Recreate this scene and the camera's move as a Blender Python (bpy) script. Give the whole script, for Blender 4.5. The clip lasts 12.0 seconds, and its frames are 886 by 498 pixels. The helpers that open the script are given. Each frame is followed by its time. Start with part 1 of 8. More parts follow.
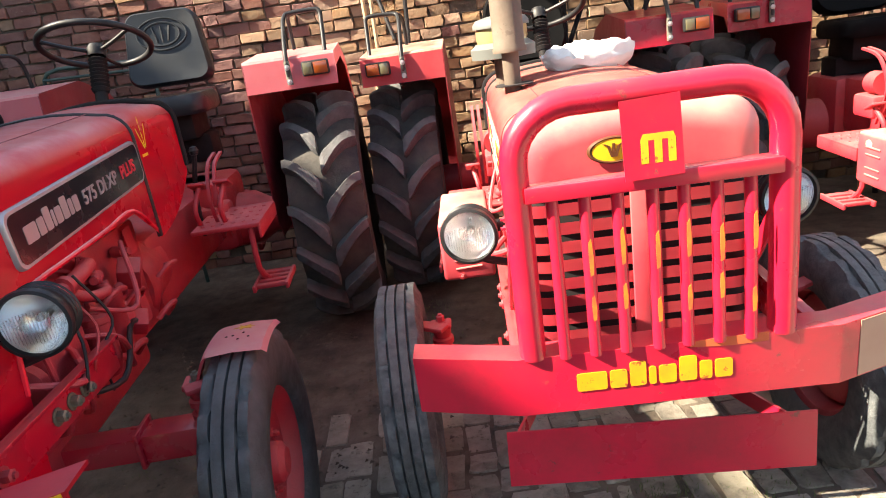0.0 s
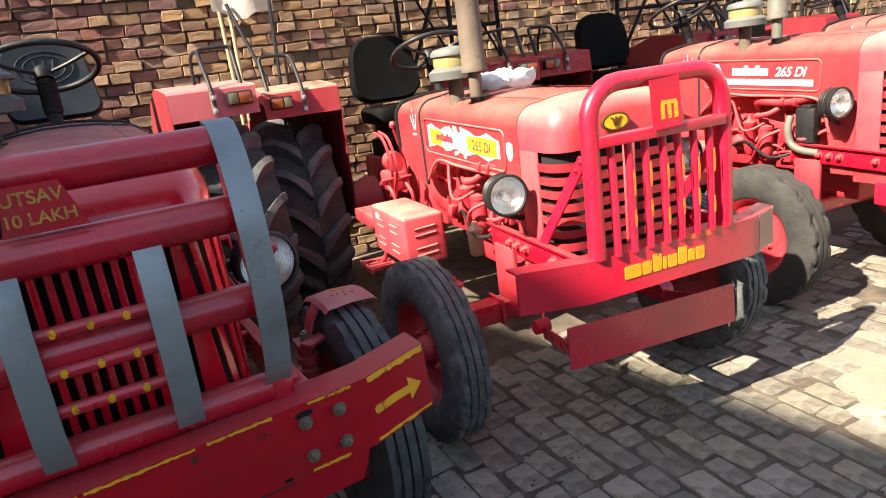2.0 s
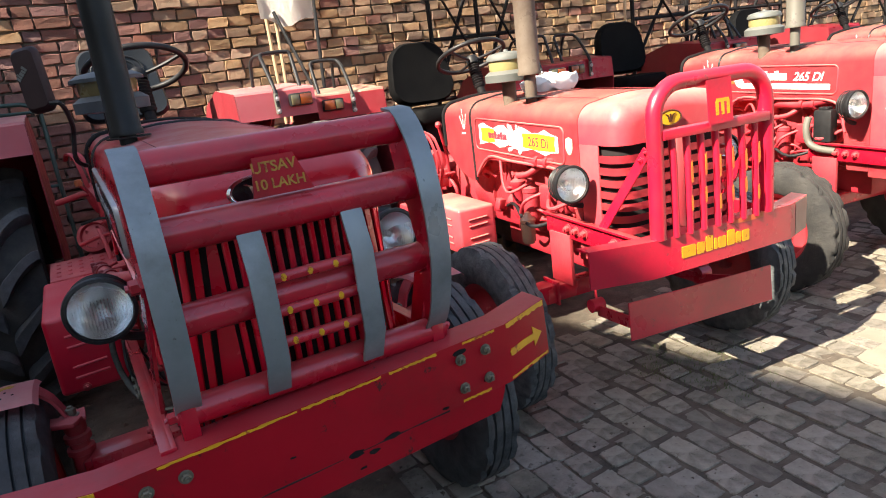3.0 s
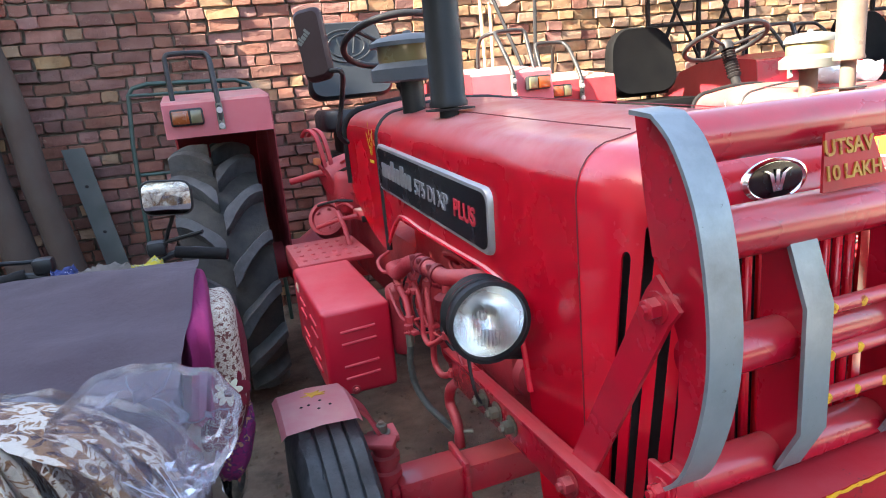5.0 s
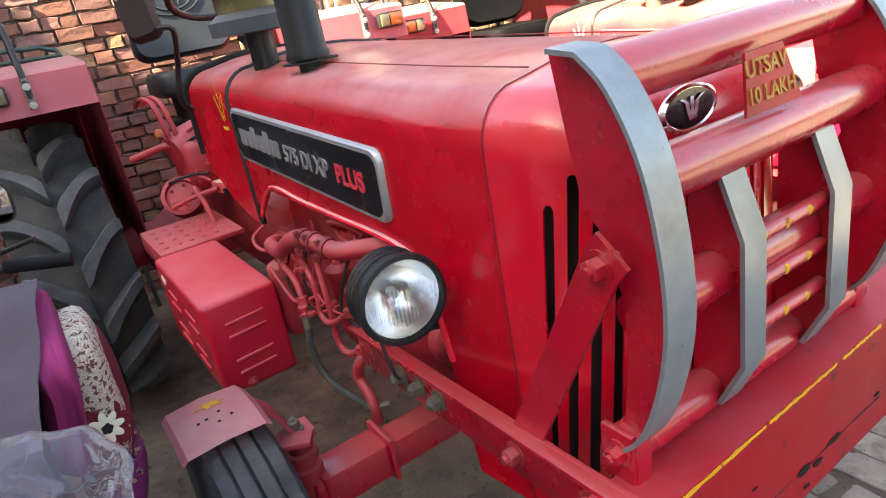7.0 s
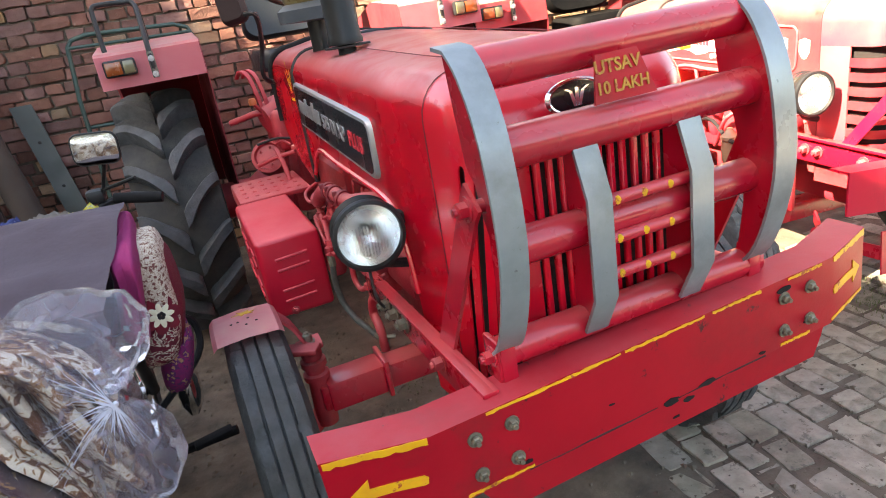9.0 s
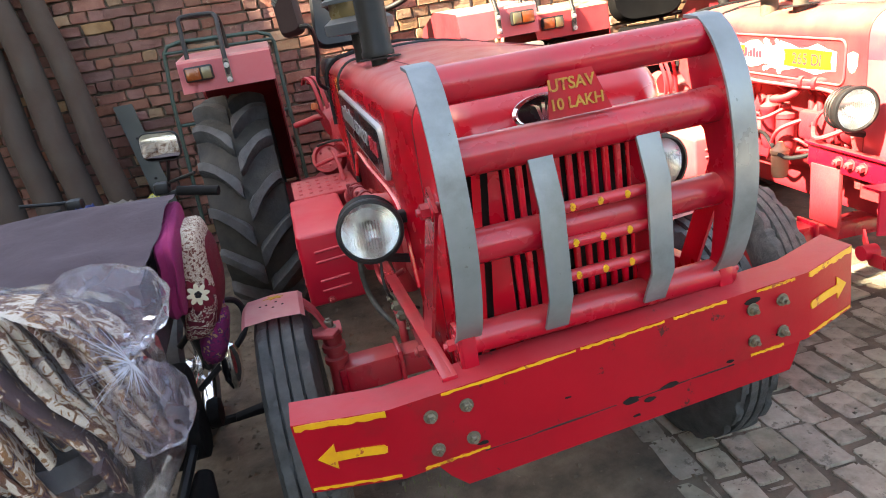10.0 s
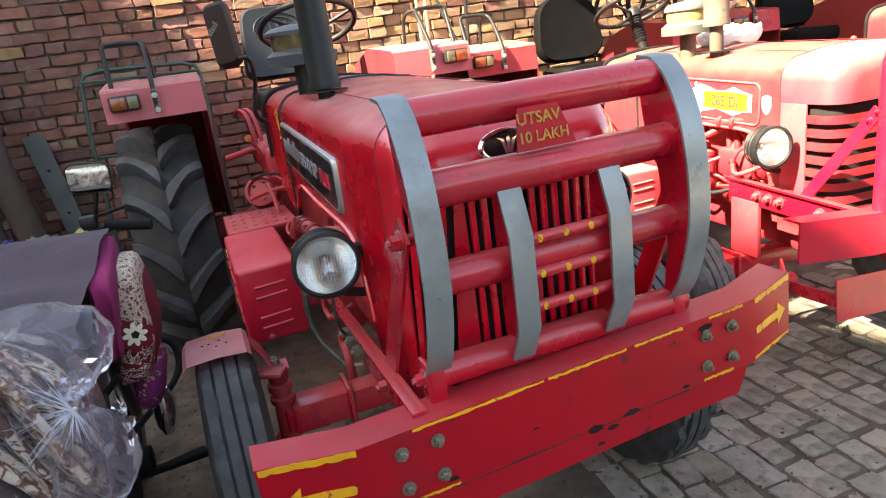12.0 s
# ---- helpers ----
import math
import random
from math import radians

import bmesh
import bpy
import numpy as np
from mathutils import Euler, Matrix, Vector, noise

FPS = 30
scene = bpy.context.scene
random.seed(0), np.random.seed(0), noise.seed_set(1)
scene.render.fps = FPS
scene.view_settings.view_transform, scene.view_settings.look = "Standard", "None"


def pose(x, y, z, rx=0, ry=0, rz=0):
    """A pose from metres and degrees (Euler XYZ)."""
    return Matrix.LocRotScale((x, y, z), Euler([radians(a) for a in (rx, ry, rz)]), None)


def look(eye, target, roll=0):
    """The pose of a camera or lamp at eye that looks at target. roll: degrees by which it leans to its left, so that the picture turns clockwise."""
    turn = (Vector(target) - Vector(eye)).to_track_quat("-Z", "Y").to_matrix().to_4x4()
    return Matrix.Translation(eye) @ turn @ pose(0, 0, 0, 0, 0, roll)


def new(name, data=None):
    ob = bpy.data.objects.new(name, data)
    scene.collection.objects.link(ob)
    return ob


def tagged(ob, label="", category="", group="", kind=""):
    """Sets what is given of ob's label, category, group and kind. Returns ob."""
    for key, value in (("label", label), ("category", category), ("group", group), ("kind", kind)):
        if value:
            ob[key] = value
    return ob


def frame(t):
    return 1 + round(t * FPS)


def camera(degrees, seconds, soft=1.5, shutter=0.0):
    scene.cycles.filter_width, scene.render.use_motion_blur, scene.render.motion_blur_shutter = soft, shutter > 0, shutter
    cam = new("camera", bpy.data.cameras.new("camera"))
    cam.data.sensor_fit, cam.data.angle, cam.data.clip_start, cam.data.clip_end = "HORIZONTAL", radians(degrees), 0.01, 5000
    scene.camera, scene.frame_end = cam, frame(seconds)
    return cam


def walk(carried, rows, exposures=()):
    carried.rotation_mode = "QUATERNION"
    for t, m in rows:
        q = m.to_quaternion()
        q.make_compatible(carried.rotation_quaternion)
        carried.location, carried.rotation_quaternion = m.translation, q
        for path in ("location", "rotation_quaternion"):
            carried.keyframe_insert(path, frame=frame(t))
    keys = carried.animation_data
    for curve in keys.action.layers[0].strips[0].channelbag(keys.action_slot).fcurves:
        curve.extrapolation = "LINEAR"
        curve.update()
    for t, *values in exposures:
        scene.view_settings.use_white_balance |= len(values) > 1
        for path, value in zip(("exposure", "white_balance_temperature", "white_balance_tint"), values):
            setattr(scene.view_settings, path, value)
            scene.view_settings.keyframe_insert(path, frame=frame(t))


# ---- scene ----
cam = camera(68.9, 12.0, soft=1.0)
PATH = [
    (0, (0.335, 0.83, 1.561), (0.332, 2.726, 0.926), -8.4),
    (0.5, (-0.015, 0.703, 1.561), (0.286, 2.567, 0.903), -7.9),
    (1, (-0.244, 0.571, 1.526), (0.293, 2.394, 0.905), -5.2),
    (1.5, (-0.492, 0.489, 1.543), (0.139, 2.288, 0.94), -8.4),
    (2, (-0.825, 0.531, 1.515), (0.004, 2.267, 0.967), -7.5),
    (2.5, (-1.029, 0.521, 1.541), (-0.089, 2.207, 1.018), -3.4),
    (3, (-1.238, 0.445, 1.533), (-0.377, 2.171, 1.004), -7.3),
    (3.5, (-1.445, 0.491, 1.551), (-0.855, 2.344, 1.087), -5.0),
    (3.7, (-1.533, 0.543, 1.542), (-0.936, 2.391, 1.065), -3.7),
    (5.3, (-1.747, 1.142, 1.527), (-1.17, 2.988, 1.017), -5.9),
    (5.5, (-1.784, 1.184, 1.542), (-1.09, 2.985, 1.019), -5.8),
    (6, (-1.829, 1.247, 1.541), (-0.915, 2.92, 0.935), -5.8),
    (6.5, (-1.79, 1.248, 1.538), (-0.762, 2.802, 0.81), -7.2),
    (6.7, (-1.76, 1.235, 1.54), (-0.771, 2.812, 0.809), -8.5),
    (8.3, (-1.541, 0.94, 1.56), (-1.066, 2.768, 0.903), -10.4),
    (8.5, (-1.595, 0.882, 1.523), (-1.021, 2.667, 0.827), -8.9),
    (9, (-1.569, 0.801, 1.537), (-1.007, 2.582, 0.822), -9.7),
    (9.5, (-1.464, 0.682, 1.525), (-1.055, 2.514, 0.834), -8.2),
    (10, (-1.401, 0.623, 1.535), (-1.089, 2.484, 0.873), -9.7),
    (10.5, (-1.447, 0.633, 1.54), (-0.967, 2.474, 0.922), -9.4),
    (11, (-1.496, 0.652, 1.534), (-0.954, 2.46, 0.874), -9.4),
    (11.5, (-1.495, 0.664, 1.538), (-0.867, 2.454, 0.904), -8.2),
    (12, (-1.483, 0.655, 1.54), (-0.916, 2.478, 0.943), -7.9),
]
EXPOSURES = [(0, 2.48, 7750, 10), (1.5, 1.97, 7550, 10), (3.0, 1.95, 7300, 10), (3.7, 2.5, 7200, 10), (5.3, 3.52, 7450, 10), (6.7, 3.44, 8500, 10), (8.5, 3.54, 8950, 10), (10, 3.38, 9050, 10), (12, 3.08, 8800, 10)]
walk(cam, [(t, look(eye, target, roll)) for t, eye, target, roll in PATH], EXPOSURES)

# ---- light ----
SUN_EL, SUN_AZ = 42.0, 11.0          # height, and degrees by which it stands in front of the wall's line
world = bpy.data.worlds.new("sky")
scene.world = world
world.use_nodes = True
wn = world.node_tree
sky = wn.nodes.new("ShaderNodeTexSky")
sky.sky_type, sky.sun_disc = "NISHITA", False
sky.sun_elevation, sky.sun_rotation = radians(SUN_EL), radians(270 - SUN_AZ)
wn.links.new(sky.outputs[0], wn.nodes["Background"].inputs[0])
wn.nodes["Background"].inputs[1].default_value = 0.09
sun = new("sun", bpy.data.lights.new("sun", "SUN"))
sun.data.energy, sun.data.angle, sun.data.color = 5.0, radians(0.5), (1.0, 0.95, 0.86)
_e, _a = radians(SUN_EL), radians(SUN_AZ)
sun.matrix_world = look((-20 * math.cos(_e) * math.cos(_a), -20 * math.cos(_e) * math.sin(_a), 20 * math.sin(_e)), (0, 0, 0))


# ---- materials ----
def material(name, color, rough=0.5, metal=0.0, second=None, scale=8.0, amount=0.5, bump=0.0, bump_scale=60.0,
             coat=0.0, per_object=0.0, per_island=0.0, dust=None, dust_sheen_amount=0.0, grime=0.0, spec=0.5, dust_sheen_from=-0.3, chips=None):
    """Principled paint with two scales of variation, fine relief, and optional settled dust, which also carries painted
    sky sheen.
    """
    m = bpy.data.materials.new(name)
    m.use_nodes = True
    t = m.node_tree
    n, l = t.nodes, t.links
    p = n["Principled BSDF"]
    p.inputs["Roughness"].default_value = rough
    p.inputs["Metallic"].default_value = metal
    p.inputs["Coat Weight"].default_value = coat
    p.inputs["Coat Roughness"].default_value = 0.12
    p.inputs["Specular IOR Level"].default_value = spec
    co = n.new("ShaderNodeTexCoord").outputs["Object"]

    def noise_at(sc, detail=5.0, roughness=0.6):
        k = n.new("ShaderNodeTexNoise")
        k.inputs["Scale"].default_value, k.inputs["Detail"].default_value, k.inputs["Roughness"].default_value = sc, detail, roughness
        l.new(co, k.inputs["Vector"])
        return k.outputs["Fac"]

    def ramp(src, a, b):
        r = n.new("ShaderNodeMapRange")
        r.inputs["From Min"].default_value, r.inputs["From Max"].default_value = a, b
        l.new(src, r.inputs["Value"])
        return r.outputs[0]

    def mix(fac, a, b, mode="MIX"):
        k = n.new("ShaderNodeMix")
        k.data_type, k.blend_type = "RGBA", mode
        for sock, v in ((k.inputs[0], fac), (k.inputs[6], a), (k.inputs[7], b)):
            if isinstance(v, (tuple, list)):
                sock.default_value = (*v, 1.0)
            elif isinstance(v, (int, float)):
                sock.default_value = v
            else:
                l.new(v, sock)
        return k.outputs[2]

    def times(src, f):
        k = n.new("ShaderNodeMath")
        k.operation = "MULTIPLY"
        l.new(src, k.inputs[0])
        k.inputs[1].default_value = f
        return k.outputs[0]

    out = mix(0.0, color, color)
    if second:
        out = mix(times(ramp(noise_at(scale), 0.35, 0.68), amount), out, second)
    if per_object or per_island:
        if per_object:
            rnd, f = n.new("ShaderNodeObjectInfo").outputs["Random"], per_object
        else:
            rnd, f = n.new("ShaderNodeNewGeometry").outputs["Random Per Island"], per_island
        h = n.new("ShaderNodeHueSaturation")
        v = n.new("ShaderNodeMapRange")
        v.inputs["To Min"].default_value, v.inputs["To Max"].default_value = 1 - f, 1 + f
        l.new(rnd, v.inputs["Value"])
        l.new(v.outputs[0], h.inputs["Value"])
        w = n.new("ShaderNodeMapRange")
        w.inputs["To Min"].default_value, w.inputs["To Max"].default_value = 0.5 - 0.02 * f, 0.5 + 0.03 * f
        k = n.new("ShaderNodeMath")
        k.operation = "FRACT"
        l.new(times(rnd, 7.31), k.inputs[0])
        l.new(k.outputs[0], w.inputs["Value"])
        l.new(w.outputs[0], h.inputs["Hue"])
        s2 = n.new("ShaderNodeMapRange")
        s2.inputs["To Min"].default_value, s2.inputs["To Max"].default_value = 1 - 0.6 * f, 1 + 0.4 * f
        l.new(k.outputs[0], s2.inputs["Value"])
        l.new(s2.outputs[0], h.inputs["Saturation"])
        l.new(out, h.inputs["Color"])
        out = h.outputs[0]
    if grime:
        out = mix(times(ramp(noise_at(3.1, 8.0, 0.7), 0.5, 0.72), grime), out, (0.035, 0.022, 0.018))
    if chips:                                # small sharp-edged flakes and specks
        out = mix(times(ramp(noise_at(chips[2], 9.0, 0.75), chips[3], chips[3] + 0.03), chips[1]), out, chips[0])
    rough_src = ramp(noise_at(scale * 0.7 + 2.0), 0.3, 0.7)
    rr = n.new("ShaderNodeMapRange")
    rr.inputs["To Min"].default_value, rr.inputs["To Max"].default_value = max(0.02, rough - 0.09), min(1.0, rough + 0.14)
    l.new(rough_src, rr.inputs["Value"])
    rough_out = rr.outputs[0]
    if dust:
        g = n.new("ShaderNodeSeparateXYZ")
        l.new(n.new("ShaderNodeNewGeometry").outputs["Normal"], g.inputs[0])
        up = ramp(g.outputs["Z"], dust_sheen_from, 1.0)
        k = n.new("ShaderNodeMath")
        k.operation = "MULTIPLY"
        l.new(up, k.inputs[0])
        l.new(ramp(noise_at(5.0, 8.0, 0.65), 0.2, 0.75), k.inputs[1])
        fac = times(k.outputs[0], dust_sheen_amount)
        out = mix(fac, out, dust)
        k2 = n.new("ShaderNodeMix")
        k2.data_type = "FLOAT"
        l.new(fac, k2.inputs[0])
        l.new(rough_out, k2.inputs[2])
        k2.inputs[3].default_value = 0.85
        rough_out = k2.outputs[0]
    l.new(out, p.inputs["Base Color"])
    l.new(rough_out, p.inputs["Roughness"])
    if bump:
        b = n.new("ShaderNodeBump")
        b.inputs["Strength"].default_value, b.inputs["Distance"].default_value = bump, 0.01
        l.new(noise_at(bump_scale, 6.0, 0.7), b.inputs["Height"])
        l.new(b.outputs[0], p.inputs["Normal"])
    return m


DUST = (0.62, 0.36, 0.27)
DUST_WARM = (0.66, 0.37, 0.27)
# Pink on upward faces: dust, with the sky's reflection put into the colour.
red = material("red_paint", (0.80, 0.007, 0.034), 0.24, second=(0.72, 0.006, 0.030), scale=3.0, coat=0.55, bump=0.012, bump_scale=24, dust=(0.88, 0.40, 0.40), dust_sheen_amount=1.6, dust_sheen_from=0.30, chips=((0.42, 0.10, 0.09), 0.35, 26.0, 0.66))
red_nose = material("red_nose_paint", (0.66, 0.007, 0.026), 0.22, second=(0.58, 0.006, 0.024), scale=3.0, coat=0.6, bump=0.012, bump_scale=24, dust=(0.84, 0.30, 0.30), dust_sheen_amount=0.45, dust_sheen_from=0.35, chips=((0.42, 0.10, 0.09), 0.35, 26.0, 0.66))
red_box = material("red_box_paint", (0.60, 0.006, 0.028), 0.38, second=(0.50, 0.008, 0.030), scale=5.0, coat=0.2, bump=0.05, bump_scale=30, dust=(0.84, 0.26, 0.26), dust_sheen_amount=0.45, dust_sheen_from=0.4, chips=((0.25, 0.05, 0.04), 0.6, 22.0, 0.66))
red_worn = material("red_paint_worn", (0.55, 0.034, 0.060), 0.42, second=(0.60, 0.120, 0.115), scale=4.0, coat=0.25, bump=0.05, bump_scale=40, dust=DUST_WARM, dust_sheen_amount=0.85, dust_sheen_from=-0.04, chips=((0.30, 0.10, 0.06), 0.5, 11.0, 0.64))
red_bar = material("red_bar_paint", (0.56, 0.007, 0.034), 0.30, second=(0.46, 0.018, 0.040), scale=5.0, coat=0.4, bump=0.07, bump_scale=30, dust=DUST, dust_sheen_amount=0.12, grime=0.4, dust_sheen_from=0.4, chips=((0.14, 0.045, 0.035), 0.8, 20.0, 0.63))
red_dusty = material("red_paint_dusty", (0.58, 0.050, 0.070), 0.5, second=(0.60, 0.13, 0.13), scale=4.0, bump=0.05, bump_scale=40, dust=(0.70, 0.54, 0.40), dust_sheen_amount=1.3, dust_sheen_from=0.1)
red_cast = material("red_painted_casting", (0.42, 0.014, 0.030), 0.5, second=(0.30, 0.016, 0.026), scale=9.0, bump=0.25, bump_scale=90, dust=(0.70, 0.34, 0.30), dust_sheen_amount=0.32, grime=0.5)
red_chip = material("red_paint_chipped", (0.38, 0.004, 0.015), 0.40, second=(0.30, 0.003, 0.012), scale=5.0, amount=0.8, coat=0.08, bump=0.07, bump_scale=25, dust=(0.70, 0.22, 0.24), dust_sheen_amount=0.25, dust_sheen_from=0.4, grime=0.45, spec=0.22, chips=((0.030, 0.018, 0.016), 0.85, 16.0, 0.625))
red_guard = material("red_guard_paint", (0.46, 0.006, 0.024), 0.26, second=(0.38, 0.006, 0.022), scale=5.0, amount=0.8, coat=0.5, bump=0.05, bump_scale=25, dust=DUST, dust_sheen_amount=0.22, dust_sheen_from=0.3, grime=0.35, chips=((0.030, 0.018, 0.016), 0.8, 20.0, 0.66))
# Paler on upward faces: dust, with skylight put into the colour.
pink_tin = material("faded_red_sheet", (0.74, 0.155, 0.195), 0.40, second=(0.74, 0.22, 0.25), scale=6.0, bump=0.04, dust=(0.80, 0.52, 0.46), dust_sheen_amount=0.9, dust_sheen_from=0.0)
maroon = material("dark_red_sheet", (0.22, 0.010, 0.020), 0.5, second=(0.15, 0.010, 0.016), scale=6.0, bump=0.05, dust=(0.3, 0.2, 0.17), dust_sheen_amount=0.25)
rubber = material("tyre_rubber", (0.022, 0.026, 0.030), 0.72, second=(0.062, 0.070, 0.076), scale=17.0, amount=0.9, bump=0.6, bump_scale=48, dust=(0.20, 0.19, 0.175), dust_sheen_amount=0.25, grime=0.4)
rubber_chalky = material("tyre_rubber_chalky", (0.034, 0.040, 0.045), 0.8, second=(0.11, 0.12, 0.125), scale=21.0, amount=0.95, bump=0.8, bump_scale=55, dust=(0.26, 0.25, 0.23), dust_sheen_amount=0.35, grime=0.3)
# Paler worn lugs, darker valleys: dirt, plus the shade between lugs in the colour.
rubber_lug = material("tyre_lug_rubber", (0.040, 0.043, 0.048), 0.75, second=(0.078, 0.082, 0.088), scale=15.0, amount=0.9, bump=0.7, bump_scale=45, dust=(0.22, 0.20, 0.18), dust_sheen_amount=0.30, grime=0.6)
rubber_valley_shade = material("tyre_valley_shade_rubber", (0.024, 0.024, 0.025), 0.85, second=(0.075, 0.066, 0.055), scale=6.0, amount=0.8, bump=0.5, bump_scale=40, grime=0.5)
rubber_pale = material("tyre_rubber_dusty", (0.020, 0.020, 0.020), 0.85, second=(0.045, 0.042, 0.038), scale=12.0, amount=0.8, bump=0.7, bump_scale=50, dust=(0.16, 0.14, 0.12), dust_sheen_amount=0.15)
black = material("black_paint", (0.010, 0.010, 0.011), 0.45, spec=0.3, second=(0.03, 0.03, 0.032), scale=12.0, bump=0.05)
seat_black = material("seat_black", (0.0035, 0.0035, 0.004), 0.65, spec=0.06, second=(0.008, 0.008, 0.008), scale=6.0, bump=0.1, bump_scale=120)
black_matt = material("black_matt", (0.007, 0.006, 0.007), 0.75, spec=0.2, second=(0.02, 0.019, 0.018), scale=9.0, bump=0.1)
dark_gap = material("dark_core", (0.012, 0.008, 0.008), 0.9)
vinyl = material("seat_vinyl", (0.013, 0.016, 0.020), 0.36, spec=0.3, second=(0.020, 0.024, 0.029), scale=6.0, bump=0.12, bump_scale=160, dust=(0.3, 0.27, 0.25), dust_sheen_amount=0.02)
grey_strip = material("grey_painted_flat", (0.25, 0.285, 0.31), 0.36, metal=0.35, second=(0.15, 0.175, 0.18), scale=7.0, amount=0.7, bump=0.06, bump_scale=35, grime=0.5, chips=((0.07, 0.065, 0.06), 0.7, 20.0, 0.645))
silver = material("silver_trim", (0.42, 0.42, 0.43), 0.38, metal=0.6, second=(0.34, 0.34, 0.35))
reflector_mat = material("lamp_reflector", (0.80, 0.80, 0.79), 0.26, metal=1.0)
chrome = material("chrome", (0.85, 0.85, 0.86), 0.10, metal=1.0)
steel = material("zinc_bolt", (0.21, 0.20, 0.155), 0.48, metal=0.6, second=(0.10, 0.085, 0.06), scale=60.0, bump=0.15)
rust = material("rusty_pipe", (0.088, 0.060, 0.042), 0.75, second=(0.15, 0.118, 0.088), scale=7.0, amount=0.9, bump=0.15, bump_scale=45, grime=0.4, chips=((0.07, 0.045, 0.035), 0.7, 14.0, 0.58))
pipe_black = material("black_stack", (0.008, 0.009, 0.010), 0.42, spec=0.25, second=(0.018, 0.019, 0.020), scale=10.0, bump=0.08)
pipe_grey = material("grey_stack", (0.115, 0.108, 0.088), 0.6, chips=((0.08, 0.06, 0.05), 0.7, 14.0, 0.58), second=(0.11, 0.10, 0.085), scale=8.0, bump=0.08)
grey_blue = material("grey_plastic", (0.034, 0.046, 0.060), 0.45, spec=0.3, second=(0.075, 0.090, 0.105), scale=8.0, dust=(0.4, 0.36, 0.32), dust_sheen_amount=0.3)
grey_light = material("grey_plastic_pale", (0.105, 0.115, 0.108), 0.5, second=(0.08, 0.085, 0.08), scale=8.0, dust=(0.36, 0.33, 0.28), dust_sheen_amount=0.22)
band_yellow = material("worn_yellow_band", (0.62, 0.20, 0.02), 0.5, second=(0.56, 0.07, 0.03), scale=30.0, amount=0.8)
yellow = material("yellow_paint", (0.70, 0.36, 0.010), 0.5, second=(0.52, 0.20, 0.02), scale=22.0, bump=0.05, grime=0.2, chips=((0.30, 0.02, 0.02), 0.85, 34.0, 0.585))
yellow_faded = material("faded_yellow_stencil", (0.42, 0.22, 0.025), 0.6, second=(0.30, 0.10, 0.02), scale=40.0, amount=0.9, chips=((0.25, 0.01, 0.02), 0.9, 60.0, 0.56))
amber_cup = material("amber_dust_cup", (0.33, 0.28, 0.12), 0.28, second=(0.25, 0.21, 0.10), scale=9.0, coat=0.4)
brown_cup = material("brown_dust_cup", (0.16, 0.12, 0.05), 0.25, second=(0.10, 0.08, 0.04), scale=9.0, coat=0.4)
amber = material("amber_lens", (0.22, 0.050, 0.010), 0.22, second=(0.15, 0.035, 0.010), coat=0.5)
knob_orange = material("orange_knob", (0.42, 0.10, 0.03), 0.5, second=(0.32, 0.07, 0.02), scale=30)
clear_lens = material("clear_lens", (0.11, 0.10, 0.055), 0.2, coat=0.5)
white_paint = material("white_decal", (0.80, 0.78, 0.74), 0.45, second=(0.68, 0.66, 0.62))
cream = material("cream_decal", (0.76, 0.70, 0.50), 0.45)
orange_decal = material("orange_decal", (0.62, 0.10, 0.035), 0.45)
yellow_decal = material("yellow_decal", (0.78, 0.52, 0.03), 0.42, second=(0.72, 0.42, 0.02), scale=20)
mirror_brown = material("brown_plastic", (0.022, 0.010, 0.011), 0.6, spec=0.3, second=(0.035, 0.018, 0.018), scale=9.0)
badge_brown = material("brown_badge_print", (0.10, 0.035, 0.012), 0.45)
red_letter = material("red_letters", (0.60, 0.03, 0.05), 0.4)
plate_black = material("black_name_plate", (0.006, 0.007, 0.010), 0.22, coat=0.4)
olive_steel = material("olive_flat_steel", (0.035, 0.040, 0.034), 0.6, second=(0.05, 0.045, 0.04), scale=10.0, bump=0.1)
sand = material("pale_dust", (0.27, 0.232, 0.178), 0.95, second=(0.20, 0.168, 0.128), scale=3.0, amount=0.8, bump=0.4, bump_scale=45)
green_tube = material("green_painted_tube", (0.016, 0.050, 0.043), 0.5, second=(0.03, 0.045, 0.04), scale=14.0, bump=0.08)
dirt = material("trodden_earth", (0.058, 0.046, 0.035), 0.95, second=(0.15, 0.120, 0.088), scale=7.0, amount=0.9, bump=1.0, bump_scale=26, grime=0.6, chips=((0.20, 0.165, 0.125), 0.6, 24.0, 0.62))
PAVER = dict(rough=0.9, color=(0.275, 0.245, 0.196), second=(0.165, 0.145, 0.112), scale=13.0, amount=0.95, bump=1.0, bump_scale=22, grime=0.5, chips=((0.095, 0.083, 0.067), 0.75, 20.0, 0.57))
paver_mat = material("paving_stone", per_object=0.26, **PAVER)
paver_far = material("paving_stone_rest", per_island=0.26, **PAVER)
BRICK = dict(rough=0.92, scale=6.0, amount=0.85, bump=1.0, bump_scale=34, grime=0.45)
# Red and tan bricks: shade and sunlight are put into the two tones.
SHADED_RED_BRICK = dict(BRICK, color=(0.150, 0.056, 0.046), second=(0.225, 0.108, 0.084), chips=((0.34, 0.25, 0.19), 0.5, 17.0, 0.62))
SUNLIT_TAN_BRICK = dict(BRICK, color=(0.245, 0.135, 0.078), second=(0.33, 0.225, 0.140), chips=((0.42, 0.34, 0.24), 0.5, 17.0, 0.61))
brick_mats = [material("shaded_red_brick", per_object=0.30, **SHADED_RED_BRICK), material("sunlit_tan_brick", per_object=0.26, **SUNLIT_TAN_BRICK)]
